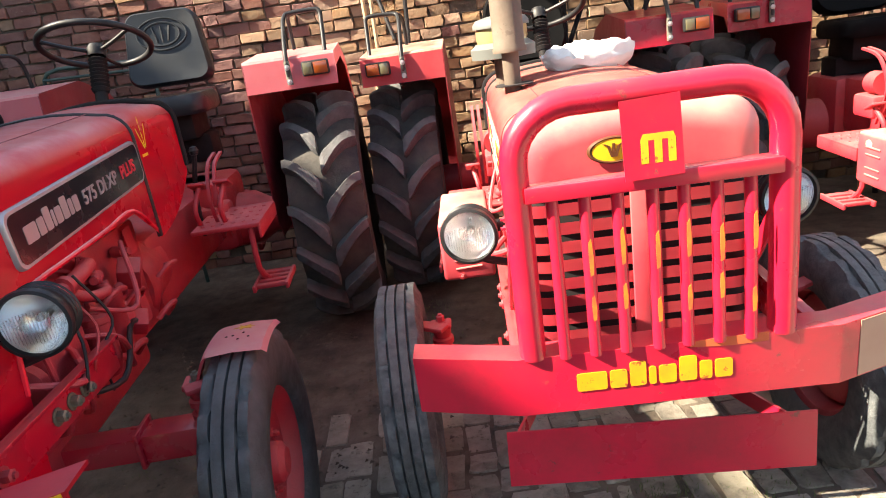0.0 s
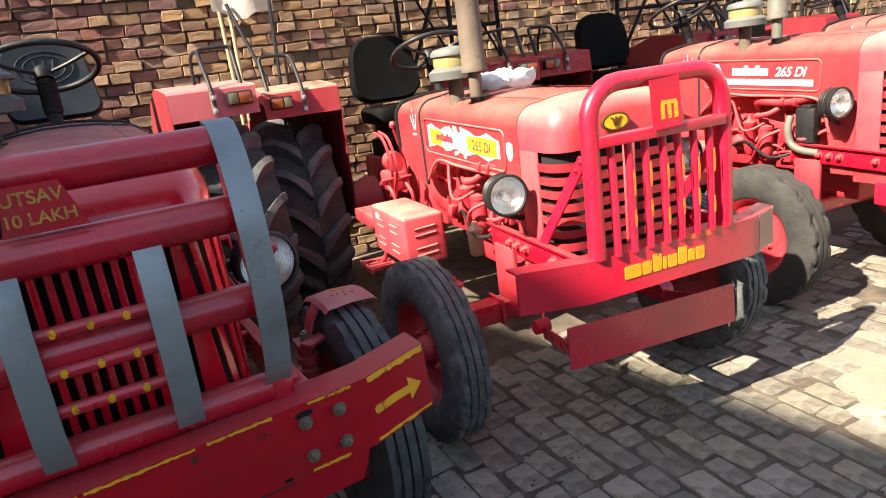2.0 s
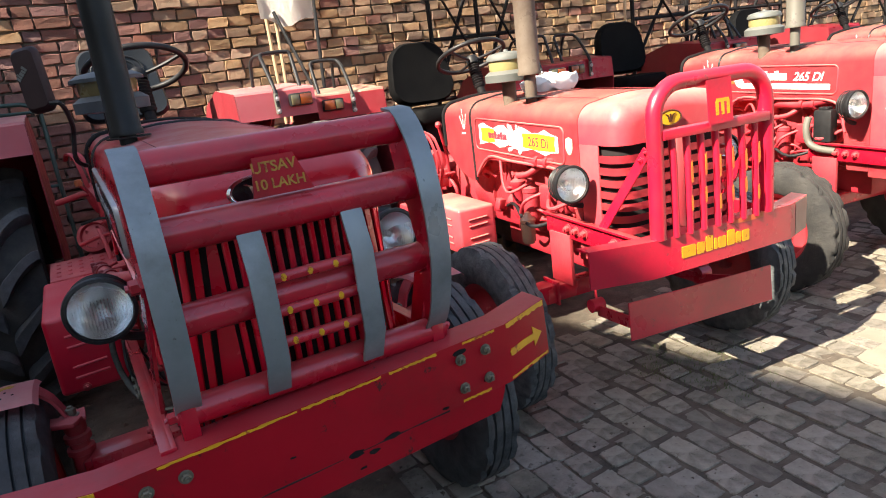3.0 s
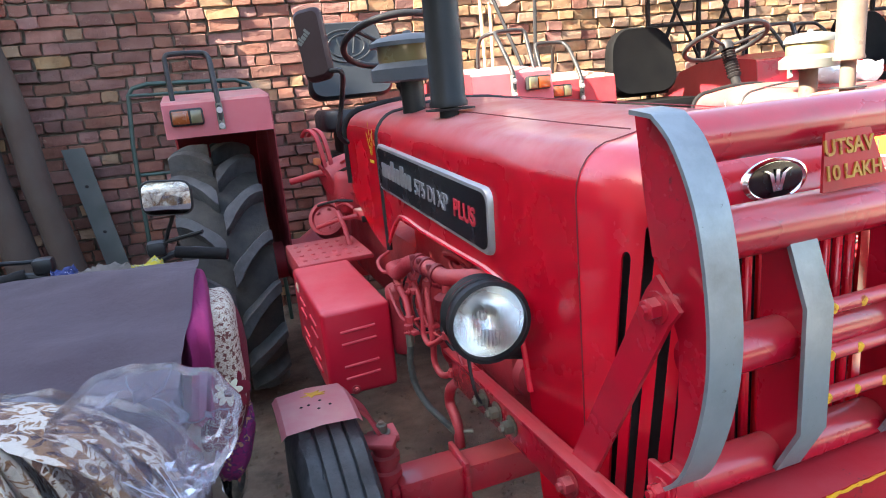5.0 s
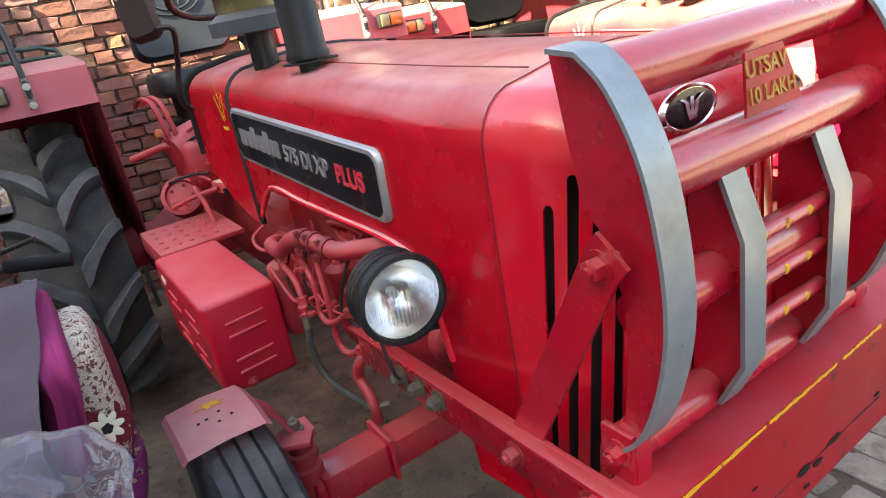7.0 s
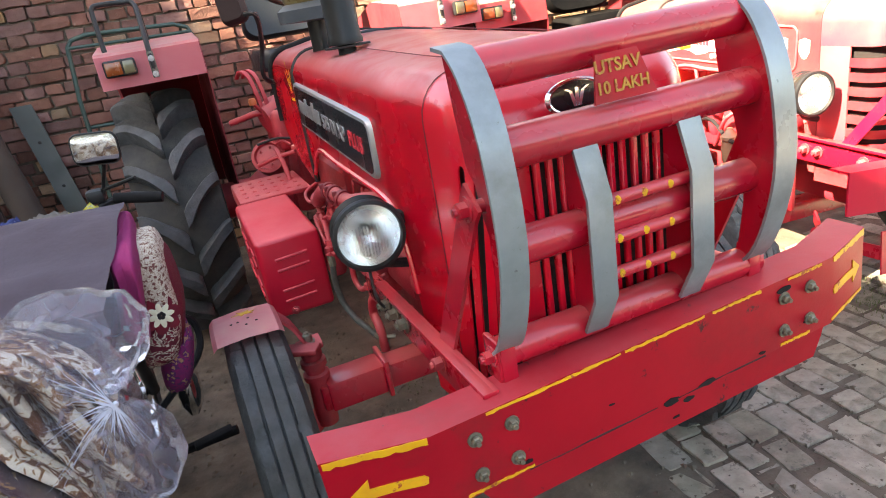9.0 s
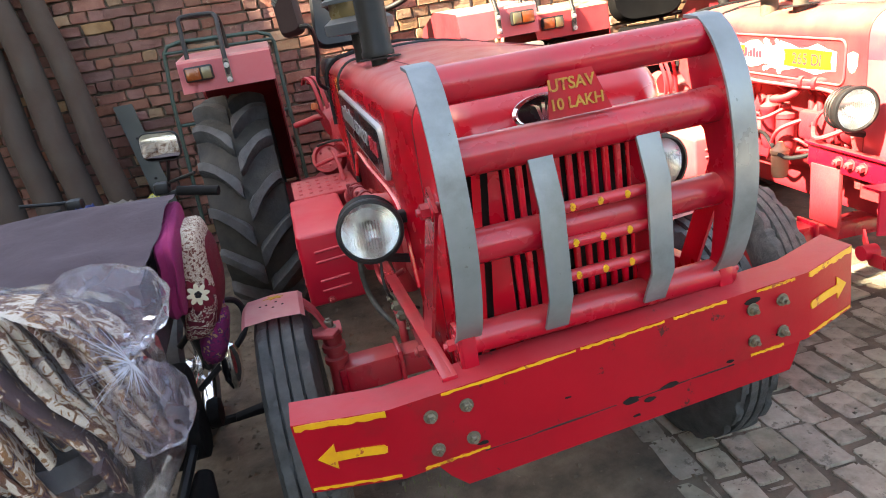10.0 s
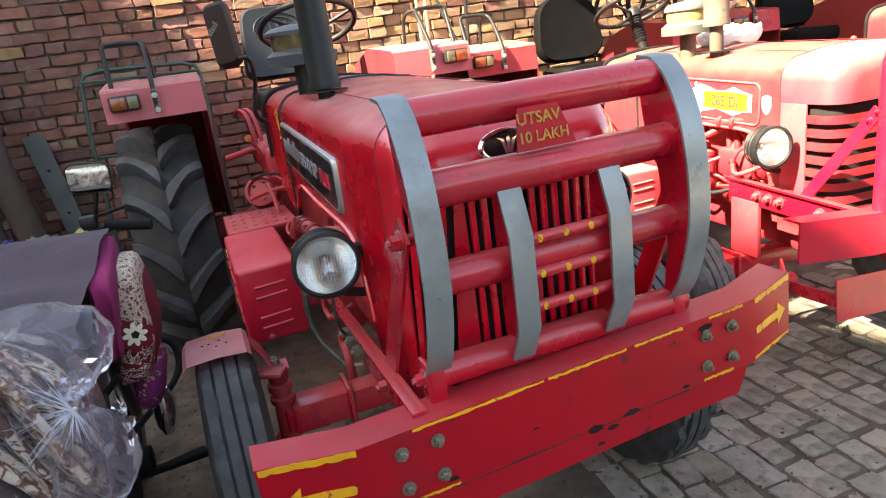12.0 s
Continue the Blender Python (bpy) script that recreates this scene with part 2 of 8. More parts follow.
brick_fars = [material("shaded_red_brick_rest", per_island=0.30, **SHADED_RED_BRICK), material("sunlit_tan_brick_rest", per_island=0.26, **SUNLIT_TAN_BRICK)]
mortar = material("mud_mortar", (0.060, 0.046, 0.037), 0.95, second=(0.15, 0.118, 0.09), scale=9.0, amount=0.9, bump=0.8, bump_scale=45)
plaster = material("plain_render", (0.36, 0.31, 0.25), 0.9, second=(0.28, 0.24, 0.20), scale=1.5, bump=0.2)
bark_wood = material("grey_pole_wood", (0.046, 0.029, 0.023), 0.95, second=(0.05, 0.038, 0.03), scale=5.0, bump=0.4, bump_scale=40)
bamboo = material("bamboo", (0.42, 0.31, 0.19), 0.6, second=(0.32, 0.22, 0.13), scale=9.0, bump=0.2)
canvas = material("white_canvas", (0.72, 0.70, 0.66), 0.85, second=(0.6, 0.58, 0.55), bump=0.2)
grey_cloth = material("grey_blanket", (0.070, 0.050, 0.064), 0.95, second=(0.046, 0.034, 0.043), scale=5.0, bump=0.6, bump_scale=28)
purple_cloth = material("purple_blanket", (0.30, 0.016, 0.105), 0.9, second=(0.19, 0.011, 0.075), scale=7.0, bump=0.35, bump_scale=180)
grass_mat = material("grass", (0.07, 0.10, 0.03), 0.7, second=(0.12, 0.12, 0.04), scale=20)
hose_mat = material("steel_braid_hose", (0.055, 0.062, 0.055), 0.55, metal=0.3, second=(0.12, 0.13, 0.12), scale=60.0, bump=0.4, bump_scale=300)
tan_paint = material("bare_primer", (0.42, 0.24, 0.17), 0.5, second=(0.36, 0.17, 0.12), scale=8.0, bump=0.05)


def glass_mat(name, tint=(0.95, 0.97, 0.97), rough=0.02):
    m = bpy.data.materials.new(name)
    m.use_nodes = True
    p = m.node_tree.nodes["Principled BSDF"]
    p.inputs["Base Color"].default_value = (*tint, 1)
    p.inputs["Transmission Weight"].default_value = 1.0
    p.inputs["Roughness"].default_value = rough
    p.inputs["IOR"].default_value = 1.45
    return m


lens_glass = glass_mat("headlamp_glass", rough=0.06)
mirror_mat = bpy.data.materials.new("mirror_glass")
mirror_mat.use_nodes = True
_p = mirror_mat.node_tree.nodes["Principled BSDF"]
_p.inputs["Metallic"].default_value, _p.inputs["Roughness"].default_value = 1.0, 0.04
_p.inputs["Base Color"].default_value = (0.86, 0.84, 0.77, 1)


# ---- shapes ----
def bm_new():
    return bmesh.new()


def part(name, bm, mat, parent=None, label="", sharp=38.0):
    """Links a bmesh as one mesh object, under a thing or a part."""
    me = bpy.data.meshes.new(name)
    bmesh.ops.recalc_face_normals(bm, faces=bm.faces[:])
    bm.to_mesh(me)
    bm.free()
    for f in me.polygons:
        f.use_smooth = True
    me.set_sharp_from_angle(angle=radians(sharp))
    for m in (mat if isinstance(mat, (list, tuple)) else [mat]):
        me.materials.append(m)
    ob = new(name, me)
    if parent is not None:
        ob.parent = parent
    if label:
        ob["label"] = label
    return ob


def thing(name, m, label, category, group="", kind=""):
    ob = new(name)
    ob.empty_display_size = 0.2
    ob.matrix_world = m
    return tagged(ob, label, category, group, kind)


def box(bm, c, s, rot=(0, 0, 0), bev=0.0, seg=2):
    r = bmesh.ops.create_cube(bm, size=1.0, matrix=pose(*c, *rot) @ Matrix.Diagonal((*s, 1)))
    if bev:
        es = list({e for v in r["verts"] for e in v.link_edges})
        bmesh.ops.bevel(bm, geom=es, offset=bev, segments=seg, affect="EDGES", profile=0.5)
    return bm


def smooth_path(pts, n=6, closed=False):
    """A curve through the points (Catmull-Rom)."""
    pts = [Vector(p) for p in pts]
    k = len(pts)
    out = []
    for i in range(k if closed else k - 1):
        if closed:
            a, b, c, d = pts[i - 1], pts[i], pts[(i + 1) % k], pts[(i + 2) % k]
        else:
            a, b, c, d = pts[max(i - 1, 0)], pts[i], pts[i + 1], pts[min(i + 2, k - 1)]
        for j in range(n):
            t = j / n
            out.append(0.5 * ((2 * b) + (c - a) * t + (2 * a - 5 * b + 4 * c - d) * t * t + (3 * b - a - 3 * c + d) * t ** 3))
    if not closed:
        out.append(pts[-1])
    return out


def tube(bm, pts, r, n=10, closed=False, smooth=0, radii=None):
    pts = smooth_path(pts, smooth, closed) if smooth else [Vector(p) for p in pts]
    k = len(pts)
    rings, up = [], None
    for i, p in enumerate(pts):
        a = pts[i - 1] if (i or closed) else p
        b = pts[(i + 1) % k] if (i < k - 1 or closed) else p
        d = (b - a).normalized()
        if up is None:
            up = d.orthogonal().normalized()
        up = (up - d * up.dot(d))
        up = up.normalized() if up.length > 1e-6 else d.orthogonal().normalized()
        side = d.cross(up)
        rr = radii[min(int(i * len(radii) / k), len(radii) - 1)] if radii else r
        rings.append([bm.verts.new(p + (up * math.cos(2 * math.pi * j / n) + side * math.sin(2 * math.pi * j / n)) * rr) for j in range(n)])
    for i in range(k if closed else k - 1):
        a, b = rings[i], rings[(i + 1) % k]
        for j in range(n):
            bm.faces.new((a[j], a[(j + 1) % n], b[(j + 1) % n], b[j]))
    if not closed:
        bm.faces.new(rings[0][::-1])
        bm.faces.new(rings[-1])
    return bm


def lathe(bm, prof, m=None, n=24, cap=True):
    """Turns a profile of (radius, height) round the z axis of m."""
    m = m or Matrix()
    rings = []
    for r, h in prof:
        if r < 1e-5:
            rings.append([bm.verts.new(m @ Vector((0, 0, h)))])
        else:
            rings.append([bm.verts.new(m @ Vector((r * math.cos(2 * math.pi * j / n), r * math.sin(2 * math.pi * j / n), h))) for j in range(n)])
    for a, b in zip(rings, rings[1:]):
        for j in range(n):
            q = [a[j % len(a)], a[(j + 1) % n % len(a)], b[(j + 1) % n % len(b)], b[j % len(b)]]
            u = list(dict.fromkeys(q))
            if len(u) > 2:
                bm.faces.new(u)
    if cap:
        for ring, flip in ((rings[0], True), (rings[-1], False)):
            if len(ring) > 2:
                bm.faces.new(ring[::-1] if flip else ring)
    return bm


def loft(bm, rings, closed=True, caps=True):
    vs = [[bm.verts.new(p) for p in ring] for ring in rings]
    k = len(vs[0])
    for a, b in zip(vs, vs[1:]):
        for j in range(k if closed else k - 1):
            bm.faces.new((a[j], a[(j + 1) % k], b[(j + 1) % k], b[j]))
    if caps and closed:
        bm.faces.new(vs[0][::-1])
        bm.faces.new(vs[-1])
    return bm


def plate(bm, outline, thick, m=None, bev=0.0):
    """A flat sheet: outline in the xy plane of m, thickness along its z."""
    m = m or Matrix()
    lo = [bm.verts.new(m @ Vector((x, y, -thick / 2))) for x, y in outline]
    hi = [bm.verts.new(m @ Vector((x, y, thick / 2))) for x, y in outline]
    k = len(lo)
    fs = [bm.faces.new(lo[::-1]), bm.faces.new(hi)]
    for j in range(k):
        fs.append(bm.faces.new((lo[j], lo[(j + 1) % k], hi[(j + 1) % k], hi[j])))
    if bev:
        bmesh.ops.bevel(bm, geom=list({e for f in fs[:2] for e in f.edges}), offset=bev, segments=1, affect="EDGES")
    return bm


def band(bm, pts, across, width, thick, smooth=0):
    """A flat bar swept along pts; across: the direction of its width."""
    pts = smooth_path(pts, smooth) if smooth else [Vector(p) for p in pts]
    across = Vector(across).normalized()
    rings = []
    for i, p in enumerate(pts):
        d = (pts[min(i + 1, len(pts) - 1)] - pts[max(i - 1, 0)]).normalized()
        nrm = d.cross(across).normalized()
        w, h = across * width / 2, nrm * thick / 2
        rings.append([p - w - h, p + w - h, p + w + h, p - w + h])
    return loft(bm, rings)


def round_rect(w, h, r, n=4):
    out = []
    for cx, cy, a0 in ((w / 2 - r, h / 2 - r, 0), (-w / 2 + r, h / 2 - r, 90), (-w / 2 + r, -h / 2 + r, 180), (w / 2 - r, -h / 2 + r, 270)):
        for i in range(n + 1):
            a = radians(a0 + 90 * i / n)
            out.append((cx + r * math.cos(a), cy + r * math.sin(a)))
    return out


def bolt(bm, m, r=0.012, h=0.012):
    lathe(bm, [(r * 1.5, 0.0), (r * 1.5, 0.003)], m, n=12)
    lathe(bm, [(r, 0.003), (r, h), (r * 0.8, h + 0.002)], m, n=6)
    lathe(bm, [(r * 0.5, h), (r * 0.5, h + 0.008)], m, n=8)


def lettering(name, text, size, mat, parent, m, depth=0.0012, align="CENTER", shear=0.0):
    cu = bpy.data.curves.new(name, "FONT")
    cu.body, cu.size, cu.extrude, cu.align_x, cu.shear = text, size, depth, align, shear
    cu.offset = size * 0.018
    ob = new(name, cu)
    deps = bpy.context.evaluated_depsgraph_get()
    me = bpy.data.meshes.new_from_object(ob.evaluated_get(deps))
    bpy.data.objects.remove(ob)
    bm = bm_new()
    bm.from_mesh(me)
    bmesh.ops.remove_doubles(bm, verts=bm.verts, dist=1e-6)
    left = set(bm.faces)
    while left:                              # one part a letter
        todo, piece = [left.pop()], []
        while todo:
            f = todo.pop()
            piece.append(f)
            for e in f.edges:
                for g in e.link_faces:
                    if g in left:
                        left.remove(g)
                        todo.append(g)
        vs = list({v for f in piece for v in f.verts})
        at = {v: i for i, v in enumerate(vs)}
        lm = bpy.data.meshes.new("letter")
        lm.from_pydata([tuple(v.co) for v in vs], [], [[at[v] for v in f.verts] for f in piece])
        lm.materials.append(mat)
        o = new("letter", lm)
        o.parent, o.matrix_local = parent, m
    bm.free()


def word_mark(name, widths, tall, h, m, mat, parent, gap=0.16):
    """Writing that stands for a brand: one plain block a letter."""
    x = 0.0
    for w, t in zip(widths, tall):
        bm = bm_new()
        hh = h * (1.35 if t else 1.0)
        plate(bm, round_rect(w * h, hh, 0.12 * h, 2), 0.002, m @ Matrix.Translation((x + w * h / 2, hh / 2, 0)))
        part(name, bm, mat, parent)
        x += w * h + gap * h


def word_blocks(bm, widths, tall, h, m, depth=0.002, gap=0.16):
    """A brand word as plain blocks of letter size, some of them tall."""
    x = 0.0
    for w, t in zip(widths, tall):
        hh = h * (1.35 if t else 1.0)
        box(bm, (0, 0, 0), (1, 1, 1))
        vs = bm.verts[-8:] if False else list(bm.verts)[-8:]
        for v in vs:
            v.co = m @ Vector((x + (v.co.x + 0.5) * w * h, (v.co.y + 0.5) * hh, v.co.z * depth))
        x += (w + gap) * h
    return bm




def face_side(x, y, z, s):
    """A pose for flat things on a tractor's flank: its x runs to the front or rear so that writing reads, its z outwards."""
    if s < 0:
        r = Matrix(((0, 0, -1), (-1, 0, 0), (0, 1, 0)))
    else:
        r = Matrix(((0, 0, 1), (1, 0, 0), (0, 1, 0)))
    return Matrix.Translation((x, y, z)) @ r.to_4x4()


def face_front(x, y, z, tilt=0.0):
    """A pose for flat things that look to the front (-y); its y is up."""
    return pose(x, y, z, 90 + tilt, 0, 0)


# ---- tractors ----
# Local frame of a tractor: origin on the ground under the front axle, front towards -y, x to the tractor's left.
def axle_pose(x, y, z, s, turn=0.0):
    """The z axis of a wheel's profile points outwards."""
    return pose(x, y, z, 0, 90 * s, turn)


def front_wheel(root, x, y, s, R, mat, turn=0.0):
    m = axle_pose(x, y, R, s, turn) if not turn else pose(x, y, R, 0, 0, turn) @ pose(0, 0, 0, 0, 90 * s, 0)
    w = R * 0.198
    bm = bm_new()
    ribs = []
    for i in range(4):                      # four round ribs with deep grooves between
        a = -0.80 + i * 0.42
        ribs += [(R - 0.016, (a - 0.02) * w), (R - 0.001, a * w), (R, (a + 0.15) * w), (R - 0.001, (a + 0.32) * w), (R - 0.016, (a + 0.36) * w)]
    prof = [(R * 0.56, -w * 0.70), (R * 0.60, -w * 0.92), (R * 0.78, -w * 1.04), (R * 0.90, -w * 0.98)] + ribs + \
           [(R * 0.90, w * 0.98), (R * 0.78, w * 1.04), (R * 0.60, w * 0.92), (R * 0.56, w * 0.70)]
    lathe(bm, prof, m, n=120, cap=False)
    inv = m.inverted()
    for v in bm.verts:                      # chunks worn out of the outer ribs
        q = inv @ v.co
        rr = math.hypot(q.x, q.y)
        if rr > R - 0.004:
            a = math.atan2(q.y, q.x)
            wear = noise.noise(Vector((a * 5.5, round(q.z / (w * 0.42)) * 3.1, s * 4.0 + x)))
            dip = (0.014 if math.sin(a * 19 + 2 * wear + s) > 0.35 and wear > -0.25 and abs(q.z) > 0.40 * w else 0.0) + 0.002 * noise.noise(Vector((a * 22, q.z * 60, 1)))
            q.x, q.y = q.x * (1 - dip / rr), q.y * (1 - dip / rr)
            v.co = m @ q
    tyre = part("front_tyre", bm, mat, root, sharp=50)
    for i in range(9 if mat is rubber_pale else 0):      # raised moulding on the sidewall
        bm = bm_new()
        a = radians(70 + i * 9)
        box(bm, (0, 0, 0), (0.018, 0.010, 0.004), bev=0.0)
        for v in list(bm.verts)[-8:]:
            q = Matrix.Rotation(a, 4, "Z") @ Matrix.Translation((R * 0.72, 0, w * 1.03)) @ v.co
            v.co = m @ q
        part("sidewall_moulding", bm, grey_light, tyre)
    bm = bm_new()
    lathe(bm, [(R * 0.57, -w * 0.72), (R * 0.60, -w * 0.62), (R * 0.53, -w * 0.5), (R * 0.50, 0), (R * 0.53, w * 0.5), (R * 0.60, w * 0.64), (R * 0.58, w * 0.74),
               (R * 0.52, w * 0.55), (R * 0.47, w * 0.10), (R * 0.38, -w * 0.05), (R * 0.25, w * 0.12), (R * 0.16, w * 0.15), (R * 0.15, w * 0.55), (R * 0.10, w * 0.75), (0, w * 0.75)], m, n=36, cap=False)
    rim = part("rim", bm, red_cast, tyre)
    for i in range(6):
        a = 2 * math.pi * i / 6
        bm = bm_new()
        bolt(bm, m @ Matrix.Translation((R * 0.24 * math.cos(a), R * 0.24 * math.sin(a), w * 0.13)), 0.011, 0.014)
        part("wheel_nut", bm, red_cast, tyre)
    return tyre


def rear_wheel(root, x, y, s, R, W, lugs=16):
    m = axle_pose(x, y, R, s)
    w = W / 2
    bm = bm_new()
    base = R - 0.072
    lathe(bm, [(R * 0.52, -w * 0.72), (R * 0.56, -w * 0.95), (R * 0.70, -w * 1.03), (R * 0.84, -w * 0.98), (base - 0.035, -w * 0.93), (base - 0.012, -w * 0.70), (base, -w * 0.30), (base, w * 0.30), (base - 0.012, w * 0.70),
               (base - 0.035, w * 0.93), (R * 0.84, w * 0.98), (R * 0.70, w * 1.03), (R * 0.56, w * 0.95), (R * 0.52, w * 0.72)], m, n=48, cap=False)
    tyre = part("rear_tyre", bm, rubber_valley_shade, root, sharp=55)
    for side in (-1, 1):
        for i in range(lugs):
            bm = bm_new()
            a0 = 2 * math.pi * (i + (0.5 if side > 0 else 0.0)) / lugs
            rings = []
            n = 12
            for j in range(n + 1):
                f = j / n
                h = side * (0.03 + f * 0.97) * w
                # the blunt inner end runs down the tread, the outer end lies across the shoulder
                sweep = 0.035 - 0.270 * (1 - (1 - f) ** 1.45)
                drop = 0.030 * max(0.0, f - 0.45) ** 1.6 * 3.0
                wide = (1.00, 1.16, 1.14, 1.02, 0.94, 0.90, 0.88, 0.88, 0.90, 0.93, 0.96, 0.98, 0.94)[j]
                half = (0.041 - 0.015 * f) * wide + 0.0022 * noise.noise(Vector((i * 3.1, j * 0.9, side)))
                top, bot = R - drop - (0.006 if j in (0, n) else 0.0) + 0.002 * noise.noise(Vector((i * 1.7, j * 0.6, 5 + side))), base - 0.014 - drop * 1.6
                a = a0 + sweep
                ring = []
                for rr, aa in ((bot, a - half * 1.16 / R), (top - 0.006, a - half * 1.05 / R), (top, a - half * 0.90 / R), (top, a + half * 0.90 / R), (top - 0.006, a + half * 1.05 / R), (bot, a + half * 1.16 / R)):
                    ring.append(Matrix.Translation((x, y, R)) @ Vector((h, -rr * math.sin(aa), rr * math.cos(aa))))
                rings.append(ring)
            loft(bm, rings)
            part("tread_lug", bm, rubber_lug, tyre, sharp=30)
    bm = bm_new()
    lathe(bm, [(R * 0.53, -w * 0.74), (R * 0.57, -w * 0.66), (R * 0.50, -w * 0.45), (R * 0.48, 0), (R * 0.50, w * 0.45), (R * 0.57, w * 0.66), (R * 0.53, w * 0.74), (R * 0.46, w * 0.3), (R * 0.30, -w * 0.1), (R * 0.14, 0), (R * 0.12, w * 0.4), (0, w * 0.42)], m, n=32, cap=False)
    part("rim", bm, red_cast, tyre)
    return tyre


def headlamp(root, x, y, z, s, r=0.0735):
    m = pose(x, y, z, 90, 0, 0) @ pose(0, 0, 0, 0, 5 * s, 0)      # z axis towards the front
    bm = bm_new()
    lathe(bm, [(0.0, -0.105), (r * 0.35, -0.10), (r * 0.72, -0.075), (r * 0.95, -0.03), (r * 1.0, -0.006), (r * 1.07, 0.0), (r * 1.10, 0.010), (r * 1.07, 0.020), (r * 0.97, 0.022), (r * 0.93, 0.012)], m, n=36, cap=False)
    for k in (-0.055, -0.042, -0.028):
        lathe(bm, [(r * 0.93 + 0.004, k), (r * 0.98 + 0.004, k + 0.005), (r * 0.96 + 0.002, k + 0.009)], m, n=36, cap=False)
    lamp = part("headlamp", bm, black, root, "black round headlamp shell")
    bm = bm_new()
    lathe(bm, [(r * 0.93, 0.010), (r * 0.72, -0.020), (r * 0.42, -0.046), (r * 0.14, -0.056), (0, -0.056)], m, n=36, cap=False)
    part("reflector", bm, reflector_mat, lamp)
    bm = bm_new()
    lathe(bm, [(r * 0.94, 0.010), (r * 0.80, 0.020), (r * 0.5, 0.028), (0, 0.032)], m, n=36, cap=False)
    for i in range(17):                     # moulded flutes of the glass
        xx = (-0.8 + 0.1 * i) * r * 0.95
        hh = math.sqrt(max(0.0, (r * 0.86) ** 2 - xx * xx)) * 0.55
        fb = bm_new()
        tube(fb, [m @ Vector((xx, -hh * 1.2, 0.021)), m @ Vector((xx, hh * 0.9, 0.026))], 0.0013, 6)
        part("glass_flute", fb, lens_glass, lamp).visible_shadow = False
    part("lens", bm, lens_glass, lamp).visible_shadow = False
    bm = bm_new()
    lathe(bm, [(0.007, -0.05), (0.007, -0.034), (0, -0.030)], m, n=12, cap=False)
    part("bulb", bm, white_paint, lamp)
    bm = bm_new()
    tube(bm, [(x, y + 0.05, z - r * 0.6), (x - s * 0.03, y + 0.06, z - r * 1.25), (x - s * 0.10, y + 0.07, z - r * 1.6)], 0.012, 8, smooth=4)
    box(bm, (x - s * 0.085, y + 0.06, z), (0.05, 0.035, 0.03), bev=0.006)
    part("lamp_bracket", bm, black, lamp)
    return lamp


def hood_ring(y, w, zt, zb, crown=0.022, r=0.085, n=6):
    """Cross-section of a bonnet: straight flanks, round shoulders, a slightly domed top."""
    pts = [(-w, y, zb)]
    for i in range(n + 1):
        a = radians(180 - 90 * i / n)
        pts.append((-w + r + r * math.cos(a), y, zt - crown - r + r * math.sin(a)))
    k = 5
    for i in range(1, k):
        f = i / k
        xx = (-w + r) + f * 2 * (w - r)
        pts.append((xx, y, zt - crown + crown * (1 - (2 * f - 1) ** 2)))
    for i in range(n + 1):
        a = radians(90 - 90 * i / n)
        pts.append((w - r + r * math.cos(a), y, zt - crown - r + r * math.sin(a)))
    pts.append((w, y, zb))
    return pts


def u_path(w, yb, yf, r, n=6):
    """Plan of the nose: along a flank, round the corner, across the front and back."""
    pts = [(-w, yb)]
    for i in range(n + 1):
        a = radians(180 + 90 * i / n)
        pts.append((-w + r + r * math.cos(a), yf + r + r * math.sin(a)))
    for i in range(n + 1):
        a = radians(270 + 90 * i / n)
        pts.append((w - r + r * math.cos(a), yf + r + r * math.sin(a)))
    return pts + [(w, yb)]


